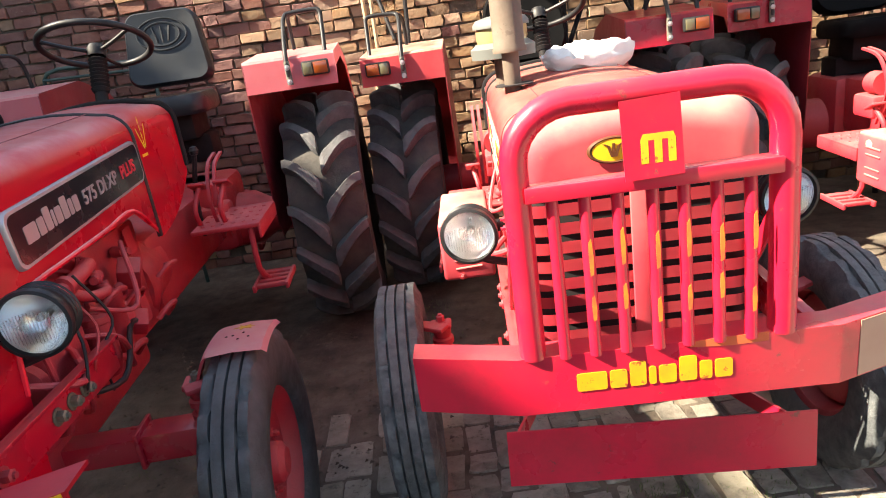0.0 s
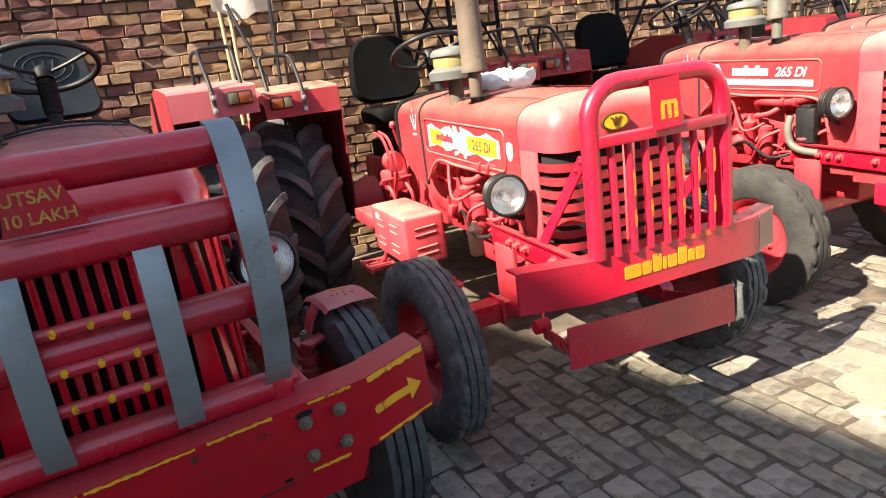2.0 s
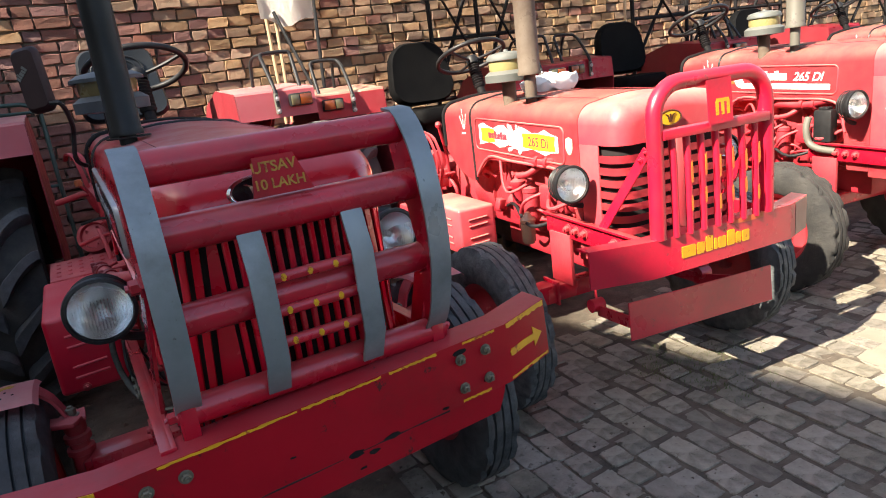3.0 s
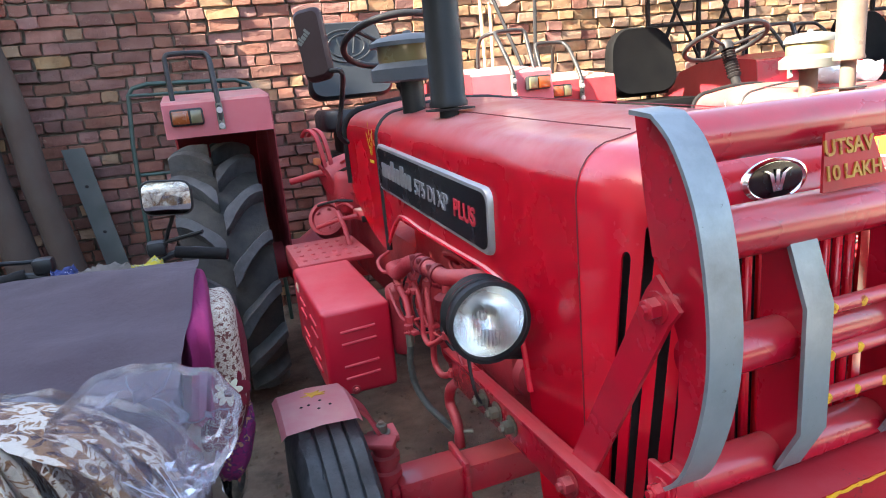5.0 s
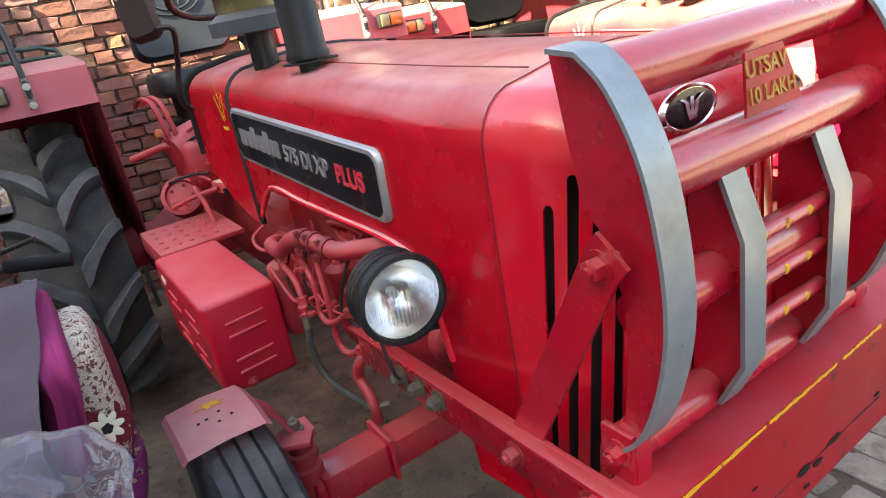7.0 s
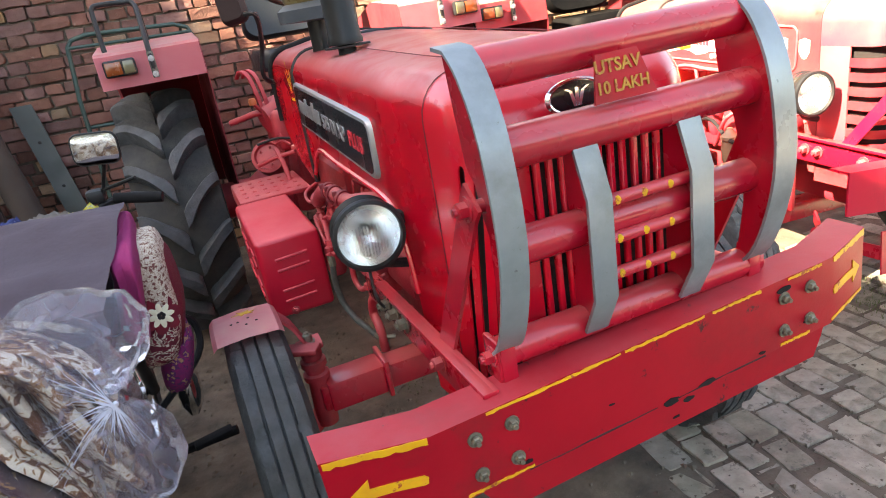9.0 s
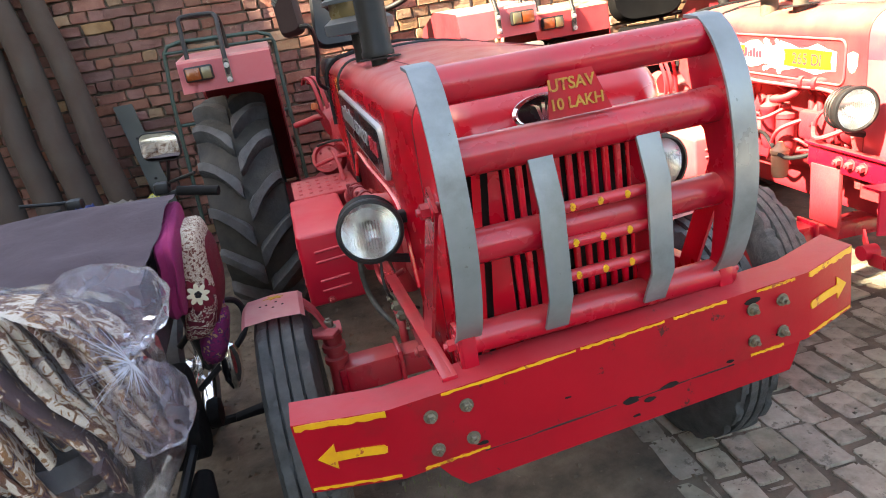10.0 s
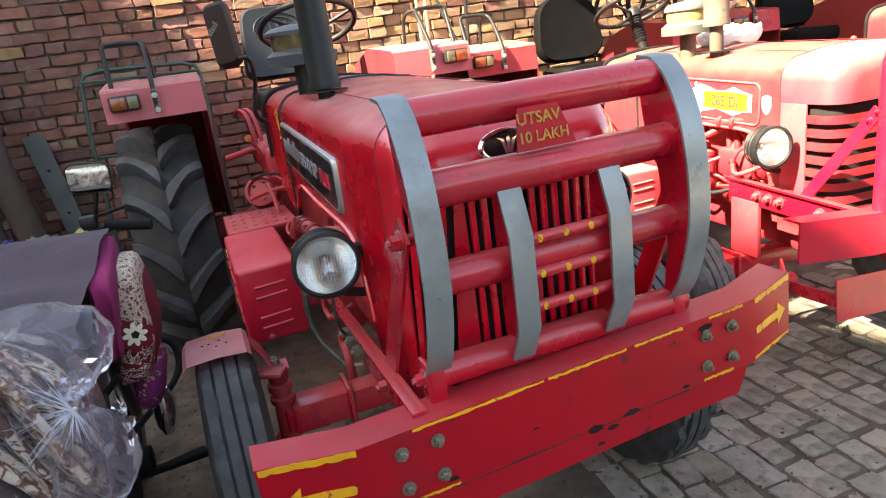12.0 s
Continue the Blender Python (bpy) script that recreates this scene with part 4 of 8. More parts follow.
def front_axle(root, d, mat):
    bm = bm_new()
    tr, ay, az = d["track"], d["axle_y"], d["axle_z"]
    box(bm, (0, ay, az - 0.008), (tr * 2 - 0.26, 0.085, 0.080), bev=0.010)
    axle = part("front_axle", bm, mat, root)
    for s in (-1, 1):
        bm = bm_new()
        box(bm, (s * (tr - 0.235), ay, az - 0.006), (0.17, 0.098, 0.092), bev=0.010)
        box(bm, (s * (tr - 0.325), ay, az - 0.004), (0.014, 0.120, 0.115), bev=0.004)
        part("axle_sleeve", bm, mat, axle)
    bm = bm_new()
    box(bm, (0, ay, az + 0.11), (0.22, 0.20, 0.16), bev=0.02)
    part("axle_pivot", bm, mat, axle)
    for s in (-1, 1):
        x = s * (tr - 0.135)
        bm = bm_new()
        lathe(bm, [(0.030, -0.10), (0.032, -0.08), (0.028, 0.045), (0.037, 0.05), (0.037, 0.066), (0.027, 0.07), (0.027, 0.085), (0.036, 0.09), (0.036, 0.108), (0.026, 0.112), (0.030, 0.125), (0.030, 0.145), (0.016, 0.15)], pose(x, ay, az), n=20)
        box(bm, (x + s * 0.035, ay - 0.03, az + 0.165), (0.12, 0.05, 0.016), (0, 0, 30 * s), bev=0.005)
        box(bm, (x, ay - 0.005, az + 0.157), (0.070, 0.065, 0.014), bev=0.006)
        tube(bm, [(x, ay + 0.02, az - 0.07), (x + s * 0.10, ay, d["r"])], 0.028, 10)
        part("kingpin", bm, red_cast, axle)
        bm = bm_new()
        bolt(bm, pose(x, ay, az + 0.164), 0.014, 0.022)
        part("kingpin_nut", bm, steel if d["grille"] == "upright" else red_cast, axle)
    bm = bm_new()
    tube(bm, [(-tr + 0.14, ay + 0.10, az - 0.035), (tr - 0.14, ay + 0.10, az - 0.035)], 0.012, 8)
    part("tie_rod", bm, red_cast, axle)
    # chassis rails out to the bumper
    for s in (-1, 1):
        x = s * d["rail_x"]
        ya, yb = d["bumper_y"] + 0.03, d["cut"] + (0.36 if d["grille"] == "upright" else 0.22)
        za, zb = d["rail_z"]
        bm = bm_new()
        lenr = math.hypot(yb - ya, zb - za)
        tilt = math.degrees(math.atan2(zb - za, yb - ya))
        box(bm, (x, (ya + yb) / 2, (za + zb) / 2), (0.012, lenr, 0.10), (tilt, 0, 0), bev=0.002)
        box(bm, (x + s * 0.012, (ya + yb) / 2, (za + zb) / 2 + 0.045), (0.026, lenr, 0.010), (tilt, 0, 0), bev=0.002)
        rail = part("chassis_rail", bm, mat, root)
        for q in range(5):
            f = (0.578, 0.665, 0.75, 0.30, 0.10)[q]
            bm = bm_new()
            bolt(bm, pose(x + s * 0.007, ya + (yb - ya) * f, za + (zb - za) * f - 0.005, 0, 90 * s, 0), 0.015, 0.02)
            part("bolt", bm, steel if q < 3 and d["grille"] == "upright" else red_cast, rail)
        bm = bm_new()
        if d["grille"] == "upright":
            bm.free()
            for q in range(3):
                bm = bm_new()
                yq = d["cut"] + 0.16 + 0.09 * q
                tube(bm, [(x - s * 0.03, yq, d["bay"] - 0.03), (x + s * 0.02, yq + 0.03, 0.98 - 0.02 * q), (x + s * (0.03 - 0.02 * q), yq - 0.02, 0.86), (x - s * 0.06, yq + 0.07, 0.76 - 0.03 * q)], 0.004, 6, smooth=5)
                part("wire", bm, black if q != 1 else red_cast, rail)
        else:
            box(bm, (x, (ya + yb) / 2 + 0.25, za - 0.14), (0.02, 0.16, 0.24), bev=0.004)
            part("rail_gusset", bm, red_cast, rail)
    return axle


def front_fender(root, x, r, s, ay):
    bm = bm_new()
    rings = []
    for i in range(9):
        a = radians(-20 + 32 * i / 8)
        rr = r + 0.022
        ring = []
        for hx, hz in ((-0.090, -0.012), (-0.078, 0.0), (0.0, 0.006), (0.078, 0.0), (0.090, -0.012)):
            ring.append((x + s * 0.012 + hx, ay - (rr + hz) * math.sin(a), r + (rr + hz) * math.cos(a)))
        rings.append(ring)
    loft(bm, rings, closed=False)
    bmesh.ops.solidify(bm, geom=bm.faces[:], thickness=0.004)
    f = part("front_fender", bm, pink_tin, root, "faded red sheet-metal front mudguard")
    bm = bm_new()
    rag = random.Random(8)
    plate(bm, [((0.034 if q % 3 == 0 else 0.017) * (0.8 + 0.4 * rag.random()) * math.cos(q * 0.37), (0.026 if q % 3 == 0 else 0.012) * (0.8 + 0.4 * rag.random()) * math.sin(q * 0.37)) for q in range(17)], 0.0012, pose(x + s * 0.012 + 0.005, ay + 0.06, r + r + 0.0235, -8, 0, 0))
    part("paint_mark", bm, yellow, f)
    rng = random.Random(3)
    for q in range(5):
        bm = bm_new()
        lathe(bm, [(0.004, 0.0), (0.003, 0.0012)], pose(x + s * 0.012 - 0.035 + 0.016 * q + 0.012 * rng.random(), ay - 0.03 + 0.05 * rng.random(), r + r + 0.0272, 0, 0, 0), n=8)
        part("rivet", bm, black_matt, f)
    bm = bm_new()
    xi = x - s * 0.10
    zk = 2 * r
    band(bm, [(xi + s * 0.03, ay + 0.02, zk + 0.006), (xi - s * 0.002, ay + 0.012, zk - 0.030), (xi - s * 0.030, ay + 0.002, zk - 0.088), (x - s * 0.17, ay - 0.002, zk - 0.092)], (0.0, 1, 0.1), 0.055, 0.008, smooth=3)
    part("fender_stay", bm, red_cast, f)
    return f


def rear_fender(root, d, s, mat):
    y, R = d["wheelbase"], d["R"]
    xi, xo = s * (d["xr"] - 0.29), s * (d["xr"] + 0.185)
    yf, zt = y - 0.46, d["fz"]
    bm = bm_new()
    # front lip, flat top, sloped back, as one folded sheet
    prof = [(yf - 0.017, zt - 0.156), (yf, zt - 0.012), (yf + 0.012, zt), (yf + 0.46, zt + 0.035), (yf + 0.80, zt - 0.05), (yf + 1.08, zt - 0.28), (yf + 1.19, zt - 0.60), (yf + 1.20, zt - 0.88)]
    loft(bm, [[(xx, yy, zz) for yy, zz in prof] for xx in (xi, xi + (xo - xi) * 0.5, xo - s * 0.02)], closed=False)
    bmesh.ops.solidify(bm, geom=bm.faces[:], thickness=0.004)
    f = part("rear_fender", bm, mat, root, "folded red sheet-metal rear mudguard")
    # Added sheet under the mudguard; its dark red stands for shade.
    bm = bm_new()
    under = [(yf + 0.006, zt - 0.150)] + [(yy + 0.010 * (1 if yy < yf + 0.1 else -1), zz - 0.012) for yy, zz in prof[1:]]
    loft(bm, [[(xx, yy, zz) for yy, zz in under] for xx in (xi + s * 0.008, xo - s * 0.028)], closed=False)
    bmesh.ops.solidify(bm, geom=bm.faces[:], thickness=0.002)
    part("muddy_lining", bm, maroon, f, "dark red underside sheet with shade in its colour")
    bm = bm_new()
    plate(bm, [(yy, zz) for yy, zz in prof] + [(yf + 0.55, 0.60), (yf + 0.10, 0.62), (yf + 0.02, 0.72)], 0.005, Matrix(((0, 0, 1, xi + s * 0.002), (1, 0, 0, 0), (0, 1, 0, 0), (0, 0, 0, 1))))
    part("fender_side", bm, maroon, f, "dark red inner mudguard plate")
    bm = bm_new()
    plate(bm, [(yy, zz) for yy, zz in prof] + [(yf + 1.15, zt - 0.88), (yf + 1.14, zt - 0.61), (yf + 1.03, zt - 0.31), (yf + 0.78, zt - 0.11), (yf + 0.45, zt - 0.035), (yf + 0.05, zt - 0.07)], 0.004, Matrix(((0, 0, 1, xo - s * 0.02), (1, 0, 0, 0), (0, 1, 0, 0), (0, 0, 0, 1))))
    part("fender_edge", bm, mat, f)
    # indicator
    xc = xo - s * 0.115
    bm = bm_new()
    box(bm, (xc, yf - 0.030, zt - 0.068), (0.135, 0.036, 0.072), bev=0.010)
    ind = part("indicator", bm, black, f, "amber and clear indicator lamp in a black frame")
    for k, mm in ((-1, amber), (1, clear_lens)):
        bm = bm_new()
        ww = 0.068 if k < 0 else 0.046
        box(bm, (xc - k * s * (0.060 - ww / 2), yf - 0.050, zt - 0.068), (ww, 0.014, 0.056), bev=0.004)
        part("lens", bm, mm, ind)
    # grab rail: a hoop across the mudguard, one leg clamped to the front lip
    xm, xl = xi + (xo - xi) * 0.47, xi + (xo - xi) * 0.86
    bm = bm_new()
    tube(bm, [(xm, yf - 0.024, zt - 0.130), (xm, yf - 0.020, zt - 0.01), (xm, yf + 0.10, zt + 0.135), (xm + s * 0.006, yf + 0.165, zt + 0.19), (xm + s * 0.035, yf + 0.19, zt + 0.207),
              (xl - s * 0.03, yf + 0.19, zt + 0.210), (xl, yf + 0.185, zt + 0.198), (xl + s * 0.004, yf + 0.17, zt + 0.16), (xl, yf + 0.09, zt - 0.002)], 0.0115, 10, smooth=4)
    tube(bm, [(xm - s * 0.005, yf + 0.40, zt + 0.025), (xm - s * 0.004, yf + 0.38, zt + 0.14), (xm + s * 0.004, yf + 0.33, zt + 0.195), (xm + s * 0.04, yf + 0.26, zt + 0.207), (xm + s * 0.10, yf + 0.20, zt + 0.208)], 0.0105, 10, smooth=4)
    rail = part("grab_rail", bm, black, f)
    bm = bm_new()
    tube(bm, [(xm, yf - 0.026, zt - 0.134), (xm, yf - 0.022, zt - 0.02)], 0.0145, 10)
    part("rail_clamp", bm, pipe_grey, f)
    for q in (-0.118, -0.05):
        bm = bm_new()
        bolt(bm, face_front(xm, yf - 0.038, zt + q), 0.009, 0.006)
        part("clamp_bolt", bm, silver, f)
    return f


def louvre_box(root, x0, x1, ya, yb, za, zb, s, mat):
    bm = bm_new()
    box(bm, ((x0 + x1) / 2, (ya + yb) / 2, (za + zb) / 2), (abs(x1 - x0), yb - ya, zb - za), bev=0.016, seg=3)
    b = part("battery_box", bm, mat, root, "red sheet-metal battery box with louvres")
    for i in range(4):
        bm = bm_new()
        z = za + (zb - za) * (0.20, 0.34, 0.60, 0.74)[i]
        tube(bm, [((x0 + x1) / 2 - 0.055, ya, z), ((x0 + x1) / 2 + 0.055, ya, z + 0.006)], 0.0055, 8)
        part("louvre", bm, mat, b)
        bm = bm_new()
        xs = min(x0, x1) if s < 0 else max(x0, x1)
        tube(bm, [(xs, ya + 0.10, z), (xs, ya + 0.22, z)], 0.0055, 8)
        part("louvre", bm, mat, b)
        bm = bm_new()
        tube(bm, [(xs, ya + 0.32, z), (xs, ya + 0.44, z)], 0.0055, 8)
        part("louvre", bm, mat, b)
    bm = bm_new()
    bolt(bm, pose((x0 + x1) / 2 - 0.03, ya - 0.001, za + 0.018, 90, 0, 0), 0.010, 0.008)
    part("bolt", bm, red_cast, b)
    bm = bm_new()
    lathe(bm, [(0.026, 0.0), (0.022, 0.002)], face_side(min(x0, x1) if s < 0 else max(x0, x1), yb - 0.10, zb - 0.05, s) @ Matrix.Diagonal((1.0, 0.75, 1, 1)), n=18)
    part("worn_patch", bm, cream, b)
    return b


def big_controls(root, board):
    """Lift quadrant, hydraulic cover, brake drum and pedal beside the driver's left foot."""
    bm = bm_new()
    box(bm, (-0.14, 1.50, 1.08), (0.30, 0.34, 0.20), bev=0.04, seg=3)
    lathe(bm, [(0.0, -0.11), (0.07, -0.10), (0.085, -0.03), (0.085, 0.04), (0.06, 0.10), (0.0, 0.11)], pose(-0.215, 1.48, 1.155, 0, 78, 15), n=24, cap=False)
    box(bm, (-0.16, 1.30, 1.10), (0.10, 0.16, 0.16), (0, 0, 8), bev=0.02)
    cover = part("hydraulic_cover", bm, red_cast, root)
    for q in range(6):
        bm = bm_new()
        bolt(bm, pose(-0.27 + 0.05 * q, 1.335, 1.06 + 0.02 * (q % 2), 90, 0, 0), 0.009, 0.010)
        part("bolt", bm, red_cast, cover)
    for q in range(2):
        bm = bm_new()
        x = -0.330 + 0.030 * q
        band(bm, smooth_path([(x - 0.045, 1.58, 1.335), (x - 0.030, 1.50, 1.368), (x - 0.005, 1.45, 1.345), (x + 0.010, 1.43, 1.27), (x + 0.025, 1.43, 1.145)], 6), (1, 0.25, 0), 0.018, 0.010)
        part("quadrant", bm, red_cast, cover)
    bm = bm_new()
    tube(bm, [(-0.285, 1.46, 1.12), (-0.325, 1.43, 1.19), (-0.345, 1.42, 1.222)], 0.008, 8)
    lever = part("lift_lever", bm, red_cast, cover)
    bm = bm_new()
    lathe(bm, [(0.0, -0.018), (0.016, -0.014), (0.019, 0.0), (0.014, 0.015), (0, 0.018)], pose(-0.347, 1.42, 1.230), n=14, cap=False)
    part("lever_knob", bm, knob_orange, lever, "faded orange lever knob")
    bm = bm_new()
    tube(bm, [(-0.46, 1.54, 1.14), (-0.40, 1.50, 1.155), (-0.335, 1.45, 1.172), (-0.27, 1.44, 1.16)], 0.015, 10, smooth=4)
    part("cross_arm", bm, red_cast, cover)
    bm = bm_new()
    lathe(bm, [(0.0, -0.06), (0.070, -0.055), (0.082, -0.03), (0.082, 0.05), (0.066, 0.056), (0.060, 0.04), (0.025, 0.05), (0.0, 0.052)], pose(-0.325, 1.46, 0.945, 62, 0, -20), n=28, cap=False)
    drum = part("brake_drum", bm, red_cast, root)
    for q in range(5):
        a = 2 * math.pi * q / 5
        bm = bm_new()
        bolt(bm, pose(-0.325, 1.46, 0.945, 62, 0, -20) @ Matrix.Translation((0.045 * math.cos(a), 0.045 * math.sin(a), 0.046)), 0.007, 0.008)
        part("bolt", bm, red_cast, drum)
    bm = bm_new()
    tube(bm, [(-0.30, 1.15, 0.885), (-0.305, 1.19, 0.96), (-0.315, 1.25, 1.02)], 0.011, 8)
    tube(bm, [(-0.405, 1.30, 0.955), (-0.33, 1.24, 0.985), (-0.245, 1.17, 1.005)], 0.010, 8)
    part("pedal", bm, red_cast, board)
    bm = bm_new()
    box(bm, (-0.205, 1.19, 1.005), (0.075, 0.10, 0.045), (0, 0, 14), bev=0.005)
    part("valve_block", bm, red_dusty, root)
    bm = bm_new()
    box(bm, (-0.225, 1.125, 0.995), (0.028, 0.02, 0.024), bev=0.003)
    part("valve_plug", bm, black_matt, root)
    for q, pts in enumerate(([(-0.24, 1.42, 1.21), (-0.20, 1.34, 1.235), (-0.15, 1.26, 1.20), (-0.13, 1.18, 1.14)], [(-0.26, 1.40, 1.17), (-0.22, 1.32, 1.195), (-0.17, 1.25, 1.17), (-0.15, 1.15, 1.10)],
                             [(-0.30, 1.33, 1.03), (-0.27, 1.28, 1.045), (-0.25, 1.22, 1.03)], [(-0.38, 1.36, 1.04), (-0.30, 1.30, 1.06), (-0.24, 1.26, 1.055)])):
        bm = bm_new()
        tube(bm, pts, 0.0075 if q < 2 else 0.006, 8, smooth=5)
        part("control_pipe", bm, red_cast if q % 2 == 0 else black, cover)


def cockpit(root, d, mirror=True, seat_z=0.0):
    vin, sb = d.get("vinyl", vinyl), d.get("seat_big", 1.0)
    y, y2 = d["wheelbase"], d["y2"]
    # footboards, pedals, levers
    fz = d.get("foot_z", 0.72)
    for s in (-1, 1):
        bm = bm_new()
        box(bm, (s * 0.40, y2 + 0.12, fz), (0.30, 0.40, 0.02), bev=0.006)
        box(bm, (s * 0.545, y2 + 0.12, fz - 0.03), (0.012, 0.40, 0.06), bev=0.004)
        tube(bm, [(s * 0.50, y2 - 0.04, fz), (s * 0.50, y2 - 0.06, fz - 0.20), (s * 0.52, y2 + 0.0, fz - 0.275)], 0.013, 8, smooth=3)
        fb = part("footboard", bm, red_cast, root)
        for q in range(24):
            bm = bm_new()
            lathe(bm, [(0.010, 0.0), (0.007, 0.005)], pose(s * (0.29 + 0.045 * (q % 6)), y2 - 0.02 + 0.085 * (q // 6), fz + 0.01), n=8)
            part("tread_stud", bm, red_cast, fb)
        for q in range(4 if s > 0 or not mirror else 0):
            bm = bm_new()
            box(bm, (s * 0.545, y2 - 0.10 + 0.055 * q, fz - 0.275), (0.16, 0.028, 0.02), bev=0.004)
            part("step_rung", bm, red_cast, fb)
        if s > 0 or not mirror:
            bm = bm_new()
            tube(bm, [(s * 0.475, y2 + 0.09, fz - 0.275), (s * 0.62, y2 + 0.09, fz - 0.275)], 0.01, 8)
            box(bm, (s * 0.475, y2 - 0.02, fz - 0.275), (0.014, 0.24, 0.03), bev=0.003)
            box(bm, (s * 0.62, y2 - 0.02, fz - 0.275), (0.014, 0.24, 0.03), bev=0.003)
            part("step", bm, red_cast, fb)
        if mirror and s < 0:
            big_controls(root, fb)
            continue
        for q in range(2):
            bm = bm_new()
            xx = s * (0.27 + 0.11 * q)
            tube(bm, [(xx, y2 + 0.05, fz - 0.02), (xx, y2 - 0.0, fz + 0.08), (xx + s * 0.02, y2 + 0.06, fz + 0.17)], 0.012, 8, smooth=4)
            box(bm, (xx + s * 0.02, y2 + 0.06, fz + 0.18), (0.07, 0.085, 0.014), (-25, 0, 0), bev=0.004)
            part("pedal", bm, red_cast, fb)
        bm = bm_new()
        tube(bm, [(s * 0.22, y2 + 0.20, 0.80), (s * 0.24, y2 + 0.16, 1.0), (s * 0.30, y2 + 0.10, 1.20)], 0.011, 8, smooth=4)
        lathe(bm, [(0.0, -0.02), (0.018, -0.012), (0.022, 0.004), (0.014, 0.02), (0, 0.024)], pose(s * 0.30, y2 + 0.10, 1.21), n=12, cap=False)
        part("lever", bm, black if s > 0 else red_cast, root)
        bm = bm_new()
        for q in range(2):
            band(bm, smooth_path([(s * (0.34 + 0.03 * q), y2 + 0.10, 0.80), (s * (0.34 + 0.03 * q), y2 + 0.02, 0.98), (s * (0.34 + 0.03 * q), y2 + 0.10, 1.13), (s * (0.34 + 0.03 * q), y2 + 0.26, 1.17)], 5), (1, 0, 0), 0.014, 0.012)
        part("quadrant", bm, red_cast, root)
        bm = bm_new()
        box(bm, (s * 0.27, y2 + 0.30, 0.86), (0.13, 0.20, 0.12), bev=0.02)
        lathe(bm, [(0.06, 0), (0.06, 0.10), (0.035, 0.12)], pose(s * 0.27, y2 + 0.22, 0.98, -90, 0, 0), n=16)
        part("hydraulic_housing", bm, red_cast, root)
    # steering
    cy, cz = y2 + 0.15, d["zr"] + d.get("wheel_up", 0.22)
    wm = pose(0, cy, cz, -24, 0, 0)
    bm = bm_new()
    tube(bm, [wm @ Vector((0.215 * math.cos(2 * math.pi * i / 40), 0.215 * math.sin(2 * math.pi * i / 40), 0)) for i in range(40)], 0.0135, 10, closed=True)
    sw = part("steering_wheel", bm, black, root, "black steering wheel")
    bm = bm_new()
    for i in range(3):
        a = radians(90 + 120 * i)
        tube(bm, [wm @ Vector((0, 0, -0.03)), wm @ Vector((0.11 * math.cos(a), 0.11 * math.sin(a), -0.02)), wm @ Vector((0.215 * math.cos(a), 0.215 * math.sin(a), 0))], 0.0085, 8, smooth=3)
    lathe(bm, [(0.035, -0.05), (0.04, -0.02), (0.03, 0.0), (0, 0.006)], wm, n=20, cap=False)
    part("spokes", bm, black, sw)
    bm = bm_new()
    prof = []
    for i in range(9):
        prof += [(0.030, -0.06 - 0.016 * i), (0.038, -0.066 - 0.016 * i)]
    lathe(bm, prof + [(0.03, -0.21)], wm, n=16)
    part("column_bellows", bm, black_matt, sw)
    bm = bm_new()
    tube(bm, [wm @ Vector((0, 0, -0.19)), wm @ Vector((0, 0, -0.42))], 0.026, 10)
    part("steering_column", bm, black_matt, sw)
    # seat
    sy = y - 0.12
    sz = 1.16 + seat_z
    bm = bm_new()
    loft(bm, [[(x, yy, zz) for x, yy in [(a, sy + b) for a, b in round_rect(0.46 * k, 0.42 * k, 0.09 * k)]] for k, zz in ((0.94, sz - 0.05), (1.0, sz - 0.03), (1.0, sz + 0.03), (0.93, sz + 0.055), (0.72, sz + 0.05))])
    seat = part("seat_cushion", bm, vin, root, "black vinyl tractor seat")
    bm = bm_new()
    bmat = pose(0, sy + 0.20, sz + 0.30, 80, 0, 0)
    out = [(a * (1.0 + 0.10 * (-b) / 0.2), b) for a, b in round_rect(0.43 * sb, 0.40 * sb, (0.13 if sb > 1 else 0.07) * sb, 5)]
    loft(bm, [[bmat @ Vector((a * k, b * k, zz)) for a, b in out] for k, zz in ((0.92, -0.055), (1.0, -0.03), (1.0, 0.03), (0.94, 0.055), (0.70, 0.048))])
    back = part("backrest", bm, vin, root, "black vinyl seat back")
    bm = bm_new()
    for q in ((0.062, 0.085) if sb == 1.0 else ()):
        tube(bm, [bmat @ Vector((q * 1.6 * math.cos(2 * math.pi * i / 32), 0.07 + q * math.sin(2 * math.pi * i / 32), 0.052)) for i in range(32)], 0.005, 6, closed=True)
    for q in ((-0.03, 0.0, 0.03) if sb == 1.0 else ()):
        tube(bm, [bmat @ Vector((q, 0.03, 0.052)), bmat @ Vector((q * 1.6, 0.11, 0.052))], 0.005, 6)
    if sb == 1.0:
        part("emboss", bm, vin, back)
    else:
        bm.free()
    bm = bm_new()
    box(bm, (0, sy + 0.04, sz - 0.12), (0.26, 0.30, 0.14), bev=0.02)
    box(bm, (0, sy + 0.10, sz - 0.25), (0.34, 0.20, 0.16), bev=0.02)
    part("seat_base", bm, black_matt, root)
    if mirror:
        bm = bm_new()
        mp = pose(-0.40, 0.80, 1.685, 84, 0, -34) @ pose(0, 0, 0, 0, 0, 8)
        loft(bm, [[mp @ Vector((a * k, b * k, zz)) for a, b in round_rect(0.100, 0.245, 0.026, 4)] for k, zz in ((0.86, 0.030), (0.97, 0.018), (1.0, 0.0), (0.97, -0.010))])
        mi = part("wing_mirror", bm, mirror_brown, root, "black-backed rear-view mirror on a stem")
